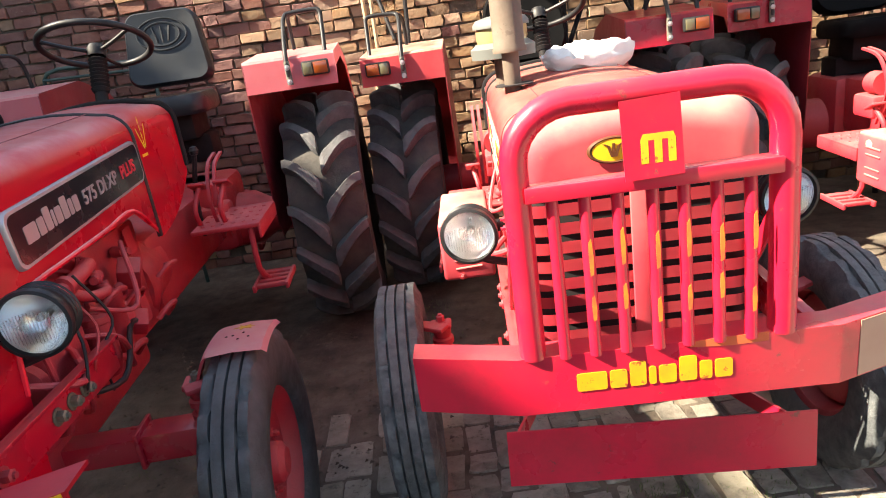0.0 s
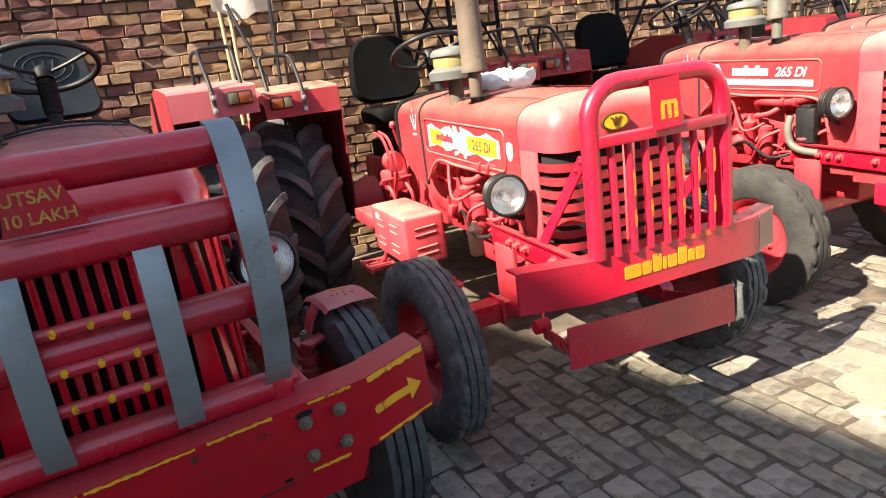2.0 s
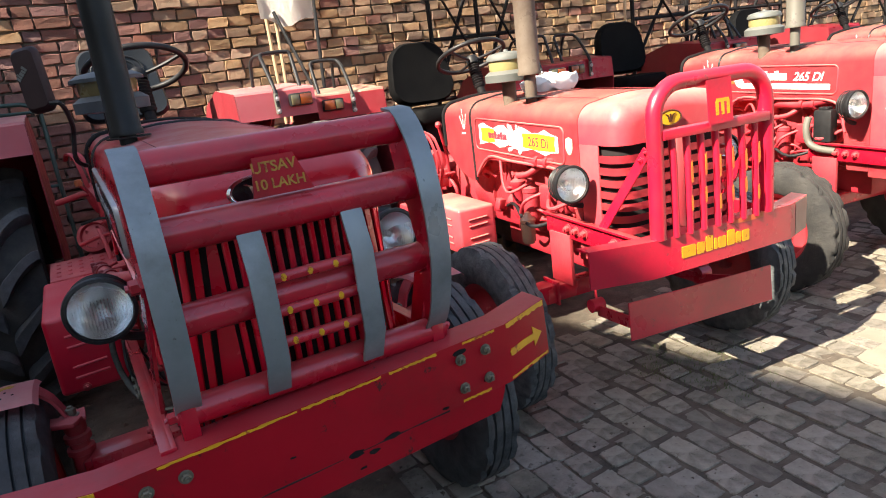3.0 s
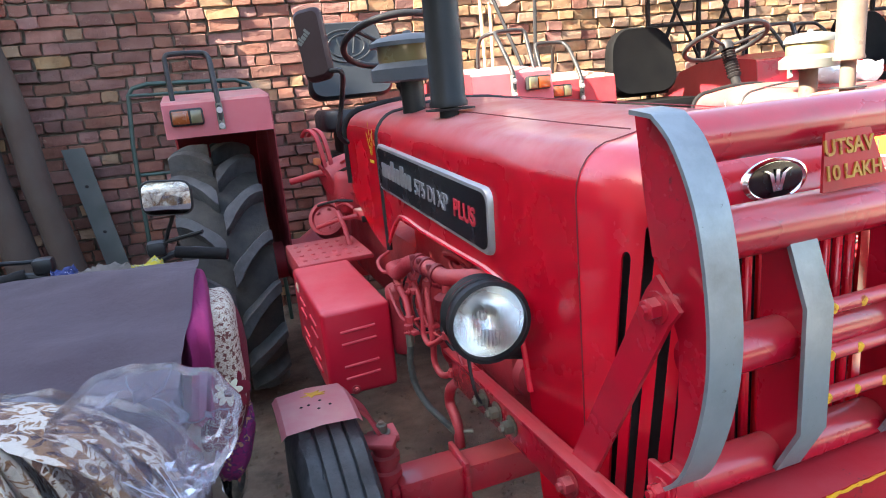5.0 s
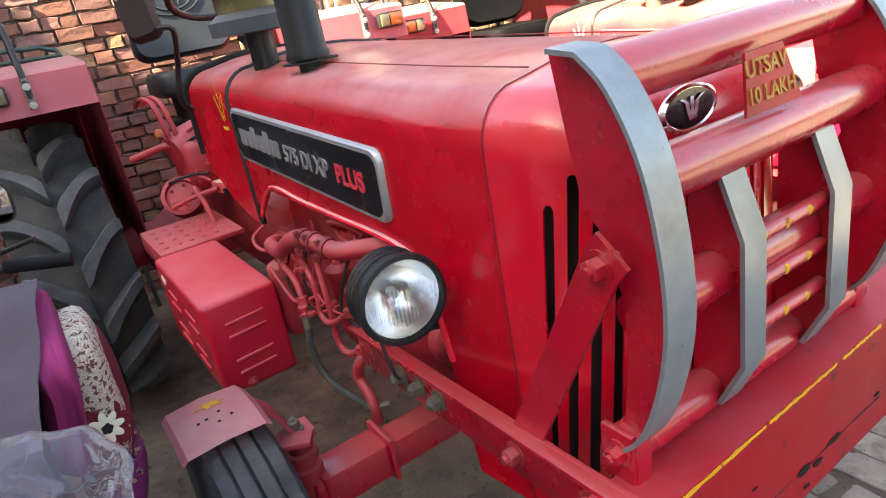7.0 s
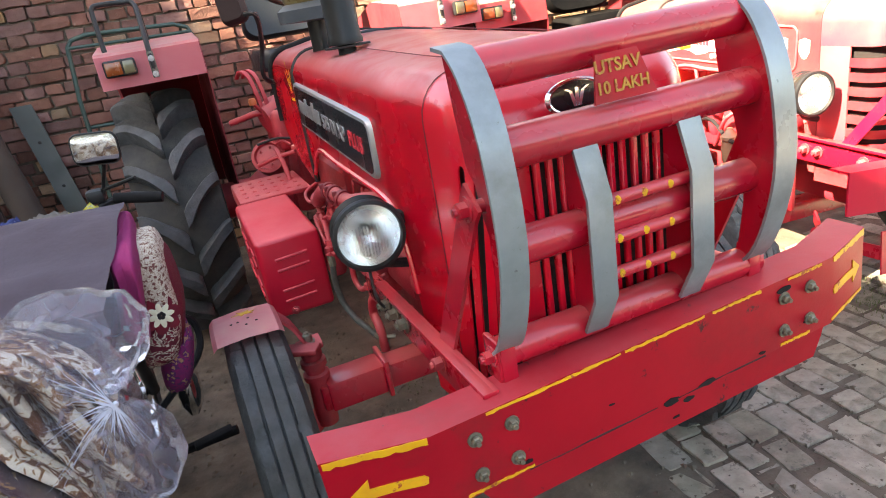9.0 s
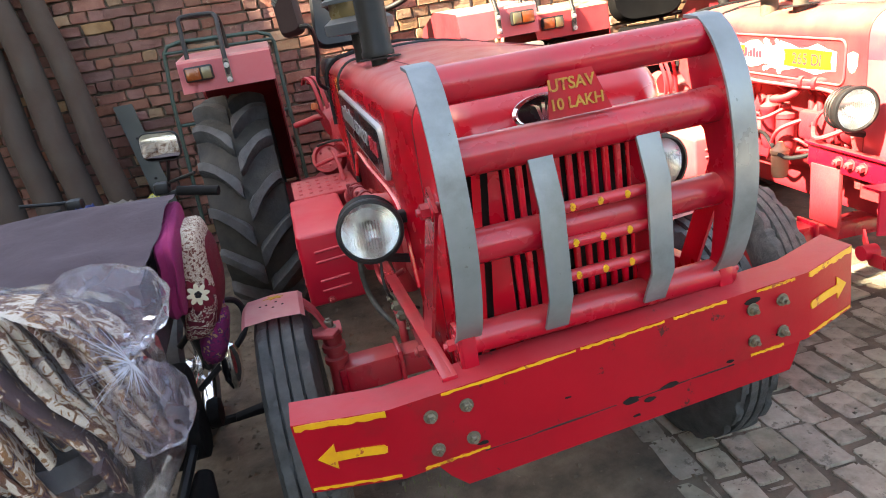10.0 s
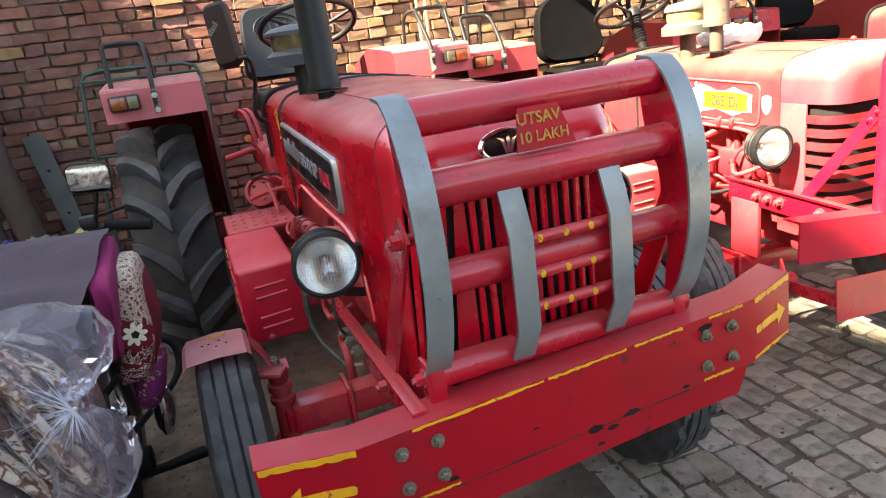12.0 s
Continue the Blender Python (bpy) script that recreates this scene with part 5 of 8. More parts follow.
        bm = bm_new()
        plate(bm, round_rect(0.086, 0.23, 0.022, 4), 0.002, mp @ Matrix.Translation((0, 0, -0.0112)))
        part("mirror_pane", bm, mirror_mat, mi)
        bm = bm_new()
        word_blocks(bm, (0.5, 0.4, 0.6, 0.4, 0.5), (0, 1, 0, 0, 1), 0.018, mp @ Matrix.Translation((-0.035, 0.0, 0.031)) @ pose(0, 0, 0, 0, 0, 40))
        part("scrawl", bm, grey_light, mi)
        bm = bm_new()
        tube(bm, [mp @ Vector((0.045, -0.10, 0.02)), mp @ Vector((0.085, -0.115, 0.02)), (-0.315, 0.86, 1.50), (-0.335, 0.90, 1.38), (-0.31, 0.93, 1.34), (-0.295, 0.93, 1.34)], 0.009, 8, smooth=4)
        part("mirror_stem", bm, black, mi)
    return seat


def precleaner(root, x, y, z, body, cup, h=0.14, r=0.075, wide=1.16, squat=1.0):
    bm = bm_new()
    lathe(bm, [(0.036, -0.06), (0.036, h)], pose(x, y, z), n=18)
    stem = part("air_intake", bm, black if body is grey_blue else rust, root)
    zz = z + h
    bm = bm_new()
    lathe(bm, [(r * 0.55, zz - z - 0.01), (r * 1.28, zz - z - 0.005), (r * 1.30, zz - z + 0.03), (r * 1.02, zz - z + 0.048), (0, zz - z + 0.048)], pose(x, y, z), n=32, cap=False)
    part("cleaner_base", bm, body, stem)
    bm = bm_new()
    lathe(bm, [(r * 0.98, h + 0.046), (r * 1.02, h + 0.06), (r * 1.02, h + 0.13 - 0.07 * (1 - squat)), (r * 0.98, h + 0.13 - 0.07 * (1 - squat))], pose(x, y, z), n=32)
    part("dust_cup", bm, cup, stem)
    bm = bm_new()
    hb = h + 0.126 - 0.07 * (1 - squat)
    lathe(bm, [(q, hb + v * squat) for q, v in ((r * 1.02, 0.002), (r * wide, -0.002), (r * wide, 0.020), (r * 0.98, 0.046), (r * 0.5, 0.060), (r * 0.15, 0.064), (r * 0.12, 0.079), (0, 0.080))], pose(x, y, z), n=32, cap=False)
    part("cleaner_cap", bm, body, stem)
    return stem


def exhaust(root, x, y, z, mat, r=0.046, top=0.9, neck=0.10, neck_mat=None):
    bm = bm_new()
    lathe(bm, [(r * 0.55, -0.05), (r * 0.55, neck), (r * 0.7, neck + 0.005)], pose(x, y, z), n=20)
    st = part("exhaust_neck", bm, neck_mat or mat, root)
    bm = bm_new()
    lathe(bm, [(r * 0.55, neck), (r * 1.08, neck), (r * 1.10, neck + 0.012), (r * 1.0, neck + 0.02), (r * 0.985, neck + 0.3), (r * 1.0, top), (r * 0.8, top), (r * 0.8, top - 0.1)], pose(x, y, z), n=28)
    part("exhaust_pipe", bm, mat, st)
    # Near-black plate drawn for the hole round the stack, its darkness painted.
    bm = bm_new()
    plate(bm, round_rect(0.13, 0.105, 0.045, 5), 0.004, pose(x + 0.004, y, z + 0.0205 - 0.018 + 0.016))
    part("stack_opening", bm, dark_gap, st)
    return st


def make_tractor(label, m, d):
    mat = d["mat"]
    root = thing("tractor", m, label, "tractor", "parked tractors")
    top, nose, cowl, zt = bonnet(root, d, mat)
    engine(root, d)
    front_axle(root, d, red_guard)
    for s in (-1, 1):
        front_wheel(root, s * d["track"], d["axle_y"], s, d["r"], d["front_rubber"], d.get("steer", 0.0))
        rear_wheel(root, s * d["xr"], d["wheelbase"], s, d["R"], 0.395)
        # One mudguard may take a deeper red, its shade put into the paint.
        rear_fender(root, d, s, d["fender_mat"] if s < 0 else d.get("fender_shaded", d["fender_mat"]))
        lx, ly, lz = d["lamp"]
        headlamp(root, s * lx, ly, lz, s)
        if d.get("fenders"):
            front_fender(root, s * d["track"], d["r"], s, d["axle_y"])
        bx = d["box"]
        if s < 0 or d.get("boxes"):
            louvre_box(root, s * bx[0], s * bx[1], bx[2], bx[3], bx[4], bx[5], s, red_box if mat is red else mat)
    cockpit(root, d, d.get("mirror", True), d.get("seat_z", 0.0))
    ex, ey = d["stack"]
    exhaust(root, ex, ey, zt(ey) - 0.02, d["stack_mat"], d.get("stack_r", 0.046), neck=d.get("neck", 0.03), neck_mat=d.get("neck_mat"))
    ax, ay = d["intake"]
    precleaner(root, ax, ay, zt(ay) - 0.02, d["cap_mat"], d["cup_mat"], d.get("intake_h", 0.12), d.get("intake_r", 0.075), d.get("cap_wide", 1.16), d.get("squat", 1.0))
    return root, top, nose, cowl


def bumper_beam(bm, half, bend, back, za, zb, y, deep=0.07, t=0.008):
    """Pressed bumper: a flat middle, swept-back ends, a top flange."""
    hl, hr = half if isinstance(half, tuple) else (half, half)
    bl, br = bend if isinstance(bend, tuple) else (bend, bend)
    xs = [-hl, -bl, br, hr]
    ys = [y + back, y, y, y + back]
    rings = []
    for x, yy in zip(xs, ys):
        rings.append([(x, yy + deep, zb), (x, yy, zb), (x, yy, za), (x, yy + t, za), (x, yy + t, zb - t), (x, yy + deep, zb - t)])
    loft(bm, rings)
    return bm


def hazard_arrow(bm, m, s, size=0.13):
    out = [(0.0, 0.0), (0.30, 0.23), (0.29, 0.075), (0.62, 0.085), (1.02, 0.075), (1.07, 0.03), (1.05, -0.06), (1.0, -0.075), (0.60, -0.06), (0.28, -0.075), (0.27, -0.21)]
    plate(bm, [(s * x * size, y * size) for x, y in out], 0.002, m)


def tube_guard(root, d):
    """Bumper with swept ends and a guard of four thick tubes held by crescent plates."""
    y = d["bumper_y"]
    lean = pose(0, 0, 0.84, 0, -2.4, 0) @ pose(0, 0, -0.84)     # the bumper hangs a little askew
    bm = bm_new()
    bumper_beam(bm, (0.635, 0.59), (0.46, 0.43), 0.05, 0.765, 0.918, y, 0.085)
    bmesh.ops.transform(bm, matrix=lean, verts=bm.verts)
    bump = part("bumper", bm, red_chip, root, "heavy red steel bumper with chipped yellow edging")
    bm = bm_new()
    plate(bm, [(-0.40, 0.06), (0.415, 0.06), (0.405, 0.03), (0.385, -0.012), (-0.345, -0.012), (-0.375, 0.02)], 0.008, face_front(0, y + 0.005, 0.715))
    bmesh.ops.transform(bm, matrix=lean, verts=bm.verts)
    part("bumper_apron", bm, red_chip, bump)
    rng_w = random.Random(2)
    for k, (xa, xb) in enumerate(((-0.30, -0.02), (0.02, 0.25))):
        bm = bm_new()
        tube(bm, [(xa + (xb - xa) * q / 9, y + 0.0008, 0.7645 + 0.0016 * (rng_w.random() - 0.5)) for q in range(10)], 0.0019, 6, radii=[0.0010 + 0.0014 * rng_w.random() for q in range(10)])
        bmesh.ops.transform(bm, matrix=lean, verts=bm.verts)
        part("weld_gap", bm, dark_gap, bump)
    rng = random.Random(11)
    for x in (-0.388, -0.318, 0.298, 0.368):
        for z in (0.804, 0.877):
            bm = bm_new()
            bolt(bm, face_front(x, y - 0.001, z), 0.0092, 0.010)
            bmesh.ops.transform(bm, matrix=lean, verts=bm.verts)
            part("bumper_bolt", bm, steel, bump)
    # worn yellow edging, in broken lengths
    for x0, x1, edge in ((-0.36, -0.09, 0), (-0.08, 0.10, 0), (0.12, 0.24, 0), (0.31, 0.40, 0), (-0.42, -0.36, 1), (-0.39, -0.29, 1), (0.29, 0.37, 1)):
        z = 0.913 if edge == 0 else 0.771
        n = 22
        up = [(x0 + (x1 - x0) * i / n, 0.0022 + 0.0024 * rng.random()) for i in range(n + 1)]
        dn = [(x, -0.0002 - 0.0032 * rng.random()) for x, _ in up[::-1]]
        bm = bm_new()
        plate(bm, up + dn, 0.0016, face_front(0, y - 0.0012, z))
        bmesh.ops.transform(bm, matrix=lean, verts=bm.verts)
        part("yellow_edging", bm, yellow, bump)
    for s in (-1, 1):
        mid, span = ((0.5475, 0.175) if s < 0 else (0.51, 0.16))
        a = math.degrees(math.atan2(0.05, span))
        em = pose(s * mid, y + 0.025, 0, 0, 0, s * a)
        for edge, z in ((0, 0.912), (1, 0.771)):
            bm = bm_new()
            n = 16
            up = [((-0.5 + i / n) * span * 0.98, 0.004 + 0.002 * rng.random()) for i in range(n + 1)]
            plate(bm, up + [(x, (-0.0045 if edge == 0 else 0.0015) - 0.005 * rng.random()) for x, _ in up[::-1]], 0.0016, em @ face_front(0, -0.0014, z))
            bmesh.ops.transform(bm, matrix=lean, verts=bm.verts)
            part("yellow_edging", bm, yellow, bump)
        bm = bm_new()
        hazard_arrow(bm, em @ face_front(s * 0.060, -0.0014, 0.838), -s, 0.125)
        bmesh.ops.transform(bm, matrix=lean, verts=bm.verts)
        part("yellow_arrow", bm, yellow, bump)
    for k in range(9):                        # chips down to bare steel
        bm = bm_new()
        q = (-0.02 + 0.05 * rng.random(), 0.30, -0.30, 0.05, 0.10, 0.24, 0.36, -0.12, 0.02)[k]
        z = (0.764, 0.895, 0.785, 0.752, 0.768, 0.775, 0.80, 0.82, 0.725)[k]
        rr = (0.013, 0.010, 0.007, 0.009, 0.011, 0.006, 0.005, 0.004, 0.005)[k]
        plate(bm, [((0.7 + 0.6 * rng.random()) * rr * 1.7 * math.cos(i * 0.785), (0.5 + 0.6 * rng.random()) * rr * 0.7 * math.sin(i * 0.785)) for i in range(8)], 0.0012, face_front(q, y - 0.0010, z))
        bmesh.ops.transform(bm, matrix=lean, verts=bm.verts)
        part("paint_chip", bm, black_matt, bump)
    # crescent plates with grey flat bars on their edges
    gx, gy = d["guard_x"], y + 0.045
    zs = (0.950, 1.138, 1.305, 1.428)          # tube heights
    for s in (-1, 1):
        x = gx + s * 0.272 - 0.004
        edge = [(gy + 0.060, 0.93), (gy - 0.005, 0.99), (gy - 0.045, 1.10), (gy - 0.055, 1.21), (gy - 0.035, 1.34), (gy + 0.005, 1.425), (gy + 0.045, 1.463)]
        fine = [(p.y, p.z) for p in smooth_path([(0, a, b) for a, b in edge], 5)]
        inner = [(gy + 0.108, 1.463), (gy + 0.093, 1.37), (gy + 0.075, 1.276), (gy + 0.050, 1.252), (gy + 0.036, 1.20), (gy + 0.022, 1.17), (gy + 0.024, 1.08), (gy + 0.036, 0.99), (gy + 0.075, 0.93)]
        bm = bm_new()
        plate(bm, fine + inner, 0.010, Matrix(((0, 0, 1, x), (1, 0, 0, 0), (0, 1, 0, 0), (0, 0, 0, 1))))
        cr = part("guard_plate", bm, red_guard, bump)
        bm = bm_new()
        band(bm, [(x + s * 0.006, a - 0.003, b) for a, b in fine] + [(x + s * 0.006, gy + 0.085, 1.468)], (1, 0, 0), 0.050, 0.006)
        part("grey_strip", bm, grey_strip, cr, "grey painted flat bar on the guard's edge")
        bm = bm_new()
        box(bm, (x + s * 0.022, gy + 0.035, 0.940), (0.012, 0.055, 0.085), bev=0.004)
        box(bm, (x + s * 0.008, gy + 0.010, 0.940), (0.030, 0.010, 0.075), bev=0.003)
        part("guard_foot", bm, red_guard, cr)
        bm = bm_new()
        bolt(bm, pose(x + s * 0.028, gy + 0.030, 0.950, 0, 90 * s, 0), 0.013, 0.016)
        part("foot_bolt", bm, red_guard, cr)
        bm = bm_new()
        a, b = Vector((x + s * 0.030, gy + 0.030, 1.222)), Vector((x + s * 0.050, gy + 0.215, 0.868))
        band(bm, [a + Vector((0, -0.02, 0.024)), a, b], (0, 0.75, 0.65), 0.058, 0.007)
        part("brace", bm, red_guard, cr)
        bm = bm_new()
        bolt(bm, pose(a.x + s * 0.003, a.y, a.z, 0, 90 * s, 0), 0.015, 0.018)
        tube(bm, [(x, a.y, a.z), (a.x, a.y, a.z)], 0.012, 10)
        part("brace_bolt", bm, red_guard, cr)
    for k, z in enumerate(zs):
        bm = bm_new()
        yy = (gy + 0.035, gy + 0.02, gy + 0.018, gy + 0.052)[k]
        ext = (0.30, 0.264, 0.264, 0.264)[k]
        tube(bm, [(gx - ext, yy, z), (gx + ext, yy, z)], (0.030, 0.033, 0.035, 0.035)[k], 20)
        part("guard_tube", bm, red_guard, bump)
    for s in (-1, 1):
        x = gx + s * 0.106
        bm = bm_new()
        band(bm, [(x, gy + 0.010, 1.322), (x, gy - 0.035, 1.20), (x, gy - 0.035, 1.02), (x, gy + 0.002, 0.945)], (1, 0, 0), 0.047, 0.007)
        st = part("grey_strip", bm, grey_strip, bump, "grey painted kinked flat bar")
        bm = bm_new()
        plate(bm, [(gy + 0.010, 1.318), (gy - 0.031, 1.20), (gy - 0.031, 1.02), (gy + 0.010, 0.945), (gy + 0.055, 0.97), (gy + 0.055, 1.29)], 0.008, Matrix(((0, 0, 1, x), (1, 0, 0, 0), (0, 1, 0, 0), (0, 0, 0, 1))))
        part("strip_web", bm, red_guard, st)
    for z in (1.182, 1.113, 1.048):
        bm = bm_new()
        tube(bm, [(gx - 0.106, gy - 0.012, z), (gx + 0.106, gy - 0.012, z)], 0.0115, 12)
        rod = part("guard_rod", bm, red_guard, bump)
        for q in (-0.060, -0.005, 0.050):
            bm = bm_new()
            lathe(bm, [(0.0072, -0.004), (0.0062, 0.0), (0.0, 0.001)], face_front(gx + q, gy - 0.0232, z, 8) @ Matrix.Diagonal((1.0, 1.15, 1, 1)), n=12)
            part("yellow_dab", bm, yellow, rod)
    bm = bm_new()
    sm = face_front(gx - 0.026, gy - 0.006, 1.381, -8)
    plate(bm, [(-0.046, 0.038), (0.034, 0.038), (0.063, -0.038), (-0.058, -0.038)], 0.004, sm)
    sign = part("sign_plate", bm, red_chip, bump, "small red sign plate with yellow stencilled words")
    lettering("words", "UTSAV", 0.029, yellow_faded, sign, sm @ Matrix.Translation((-0.008, 0.008, 0.003)))
    lettering("words", "10 LAKH", 0.027, yellow_faded, sign, sm @ Matrix.Translation((-0.002, -0.024, 0.003)))
    return bump


def bull_bar(root, d):
    """Bumper, lower skid plate and an arched tube with upright rods."""
    y = d["bumper_y"]
    za, zb = 0.692, 0.838
    bm = bm_new()
    bumper_beam(bm, (0.588, 0.545), (0.345, 0.369), 0.065, za, zb, y, 0.075)
    bump = part("bumper", bm, red_bar, root, "red steel bumper with swept-back ends")
    word_mark("yellow_letter_mark", (1.5, 0.85, 0.8, 0.35, 0.85, 0.85, 0.6, 0.85), (0, 0, 1, 0, 0, 1, 0, 0), 0.0455, face_front(-0.215, y - 0.0012, 0.742), yellow, bump, 0.14)
    bm = bm_new()
    plate(bm, [(0.10, 0.0), (0.27, 0.004), (0.27, -0.018), (0.19, -0.020), (0.10, -0.014)], 0.0012, face_front(-0.06, y - 0.0008, 0.838))
    part("yellow_smear", bm, orange_decal, bump)
    bm = bm_new()
    a = math.degrees(math.atan2(0.065, 0.176))
    em = pose(0.457, y + 0.0325, 0, 0, 0, a)
    box(bm, (0, 0, 0), (1, 1, 1))
    for v in bm.verts:
        v.co = em @ Vector((0.022 + v.co.x * 0.130, -0.0012 + v.co.y * 0.002, (za + zb) / 2 + v.co.z * 0.138))
    part("bare_panel", bm, tan_paint, bump)
    # skid plate on two arms
    bm = bm_new()
    plate(bm, [(-0.392, 0.077), (0.38, 0.077), (0.38, -0.077), (-0.392, -0.077)], 0.006, pose(0.0, y + 0.10, 0.487, 0, 2.0, 0) @ face_front(0, 0, 0, -6), bev=0.001)
    sk = part("skid_plate", bm, red_bar, root, "low red skid plate")
    for s in (-1, 1):
        bm = bm_new()
        band(bm, [(s * 0.382 - 0.006, y + 0.105, 0.487 - s * 0.013), (s * 0.30, y + 0.42, 0.43), (s * 0.22, y + 0.55, 0.47)], (0, 0, 1), 0.05, 0.008)
        tube(bm, [(s * 0.34, y + 0.42, 0.46), (s * 0.28, y + 0.42, 0.46)], 0.03, 12)
        part("skid_arm", bm, red_bar, sk)
    # arch
    by = y + 0.020
    cx = -0.03
    bm = bm_new()
    hw, zt, r = 0.276, 1.393, 0.12
    pts = [(-hw, by, zb - 0.004), (-hw, by, zb + 0.2), (-hw, by + 0.004, zt - r)]
    for i in range(1, 7):
        q = radians(180 - 90 * i / 6)
        pts.append((-hw + r + r * math.cos(q), by + 0.006, zt - r + r * math.sin(q)))
    for i in range(7):
        q = radians(90 - 90 * i / 6)
        pts.append((hw - r + r * math.cos(q), by + 0.006, zt - r + r * math.sin(q)))
    pts += [(hw, by, zb + 0.2), (hw, by, zb - 0.004)]
    tube(bm, [(p[0] + cx, p[1], p[2]) for p in pts], 0.030, 16)
    arch = part("guard_arch", bm, red_bar, bump, "arched red tube guard")
    bm = bm_new()
    box(bm, (cx, by - 0.026, 1.216), (2 * hw - 0.030, 0.010, 0.034), bev=0.003)
    box(bm, (cx, by - 0.006, 1.231), (2 * hw - 0.045, 0.035, 0.005), bev=0.001)
    part("cross_bar", bm, red_bar, arch)
    bm = bm_new()
    plate(bm, [(-0.060, 0.078), (0.058, 0.082), (0.062, -0.078), (-0.056, -0.082)], 0.004, face_front(cx - 0.002, by - 0.034, 1.305, -3))
    mp = part("mark_plate", bm, red_bar, arch)
    bm = bm_new()
    fm = face_front(cx + 0.010, by - 0.0366, 1.285, -3)
    for q in (-0.027, 0.0, 0.027):
        plate(bm, [(q - 0.0075, -0.030), (q + 0.0075, -0.030), (q + 0.0075, 0.018), (q - 0.0075, 0.018)], 0.002, fm)
    plate(bm, [(-0.0345, 0.016), (0.0345, 0.016), (0.030, 0.029), (-0.030, 0.029)], 0.0021, fm)
    part("yellow_mark", bm, yellow, mp)
    for k in range(7):
        x = cx - 0.205 + 0.068 * k
        if k == 3:
            x += 0.004
        bm = bm_new()
        tube(bm, [(x, by - 0.018, zb - 0.006), (x, by - 0.012, 1.10), (x, by - 0.004, 1.215)], 0.0135, 12)
        rod = part("guard_rod", bm, red_bar, arch)
        if k > 0:
            for z, hh in ((0.93 + 0.020 * (k % 3), 0.030), (1.085 - 0.018 * (k % 2), 0.042)):
                bm = bm_new()
                plate(bm, [(-0.004, -hh), (0.003, -hh * 0.9), (0.005, 0.0), (0.002, hh), (-0.004, hh * 0.8), (-0.005, 0.1 * hh)], 0.0016, face_front(x + 0.002, by - 0.0310, z, -1.5))
                part("yellow_stroke", bm, band_yellow, rod)
    for s in (-1, 1):
        bm = bm_new()
        band(bm, [(cx + s * (hw + 0.020), by + 0.02, 1.165), (cx + s * (hw + 0.03), by + 0.30, 0.82)], (0, 0.8, 0.6), 0.042, 0.007)
        part("brace", bm, red_bar, arch)
        bm = bm_new()
        for q in (0.0, 0.03):
            bolt(bm, pose(cx + s * (hw + 0.025), by + 0.02 + q, 1.16 - q, 0, 90 * s, 0), 0.008, 0.006)
        part("brace_bolt", bm, red_bar, arch)
    return bump


def weight_block(root, d):
    y = d["bumper_y"]
    bm = bm_new()
    box(bm, (0, y + 0.12, 0.62), (0.66, 0.26, 0.12), bev=0.012)
    b = part("front_weight_bracket", bm, red_bar, root, "red front weight bracket")
    for s in (-1, 1):
        bm = bm_new()
        bolt(bm, pose(s * 0.332, y + 0.06, 0.62, 0, 90 * s, 0), 0.012, 0.012)
        part("bolt", bm, steel, b)
    return b


def oval_badge(nose, y, z, face, ring, tilt=0.0, x=0.0):
    bm = bm_new()
    fm = face_front(x, y, z, tilt)
    lathe(bm, [(0.062, 0.0), (0.062, 0.004), (0.056, 0.007), (0.052, 0.005), (0, 0.005)], fm @ Matrix.Diagonal((1, 0.52, 1, 1)), n=36, cap=False)
    b = part("badge", bm, ring, nose, "oval front badge")
    bm = bm_new()
    lathe(bm, [(0.051, 0.0052), (0, 0.0062)], fm @ Matrix.Diagonal((1, 0.52, 1, 1)), n=36, cap=False)
    part("badge_face", bm, face, b)
    bm = bm_new()
    for a in (-28, 0, 28):
        band(bm, [fm @ Vector((0.004 * a / 28, -0.016, 0.0075)), fm @ Vector((math.sin(radians(a)) * 0.026, 0.010, 0.0075)), fm @ Vector((math.sin(radians(a)) * 0.050 , 0.016, 0.0075))], fm.to_3x3() @ Vector((1, 0, 0)), 0.007, 0.002)
    part("badge_strokes", bm, ring, b)
    return b


def flank_plate_big(top, d):
    """Raised black name plate with a silver frame, on both flanks."""
    w = d["w"]
    for s in (-1, 1):
        yc, zc = 0.090, 1.259
        m = face_side(s * (w + 0.004), yc, zc, s) @ pose(0, 0, 0, 0, 0, -s * -3.1)
        bm = bm_new()
        out = round_rect(0.845, 0.140, 0.026)
        loft(bm, [[m @ Vector((a * k, b * k2, zz)) for a, b in out] for k, k2, zz in ((1.012, 1.06, -0.008), (1.008, 1.04, 0.004), (1.0, 1.0, 0.008), (0.985, 0.90, 0.008))])
        fr = part("plate_frame", bm, silver, top, "silver frame")
        bm = bm_new()
        loft(bm, [[m @ Vector((a * 0.982, b * 0.885, zz)) for a, b in out] for zz in (0.002, 0.0095)])
        pl = part("name_plate", bm, plate_black, top, "black name plate")
        word_mark("silver_letter_mark", (1.3, 0.72, 0.7, 0.3, 0.72, 0.75, 0.5, 0.7), (0, 0, 1, 0, 0, 1, 0, 0), 0.044, m @ Matrix.Translation((-0.368, -0.022, 0.010)), silver, pl, 0.13)
        lettering("words", "575 DI XP", 0.058, silver, pl, m @ Matrix.Translation((0.076, -0.020, 0.0105)))
        lettering("words", "PLUS", 0.058, red_letter, pl, m @ Matrix.Translation((0.298, -0.020, 0.0105)))
    return top


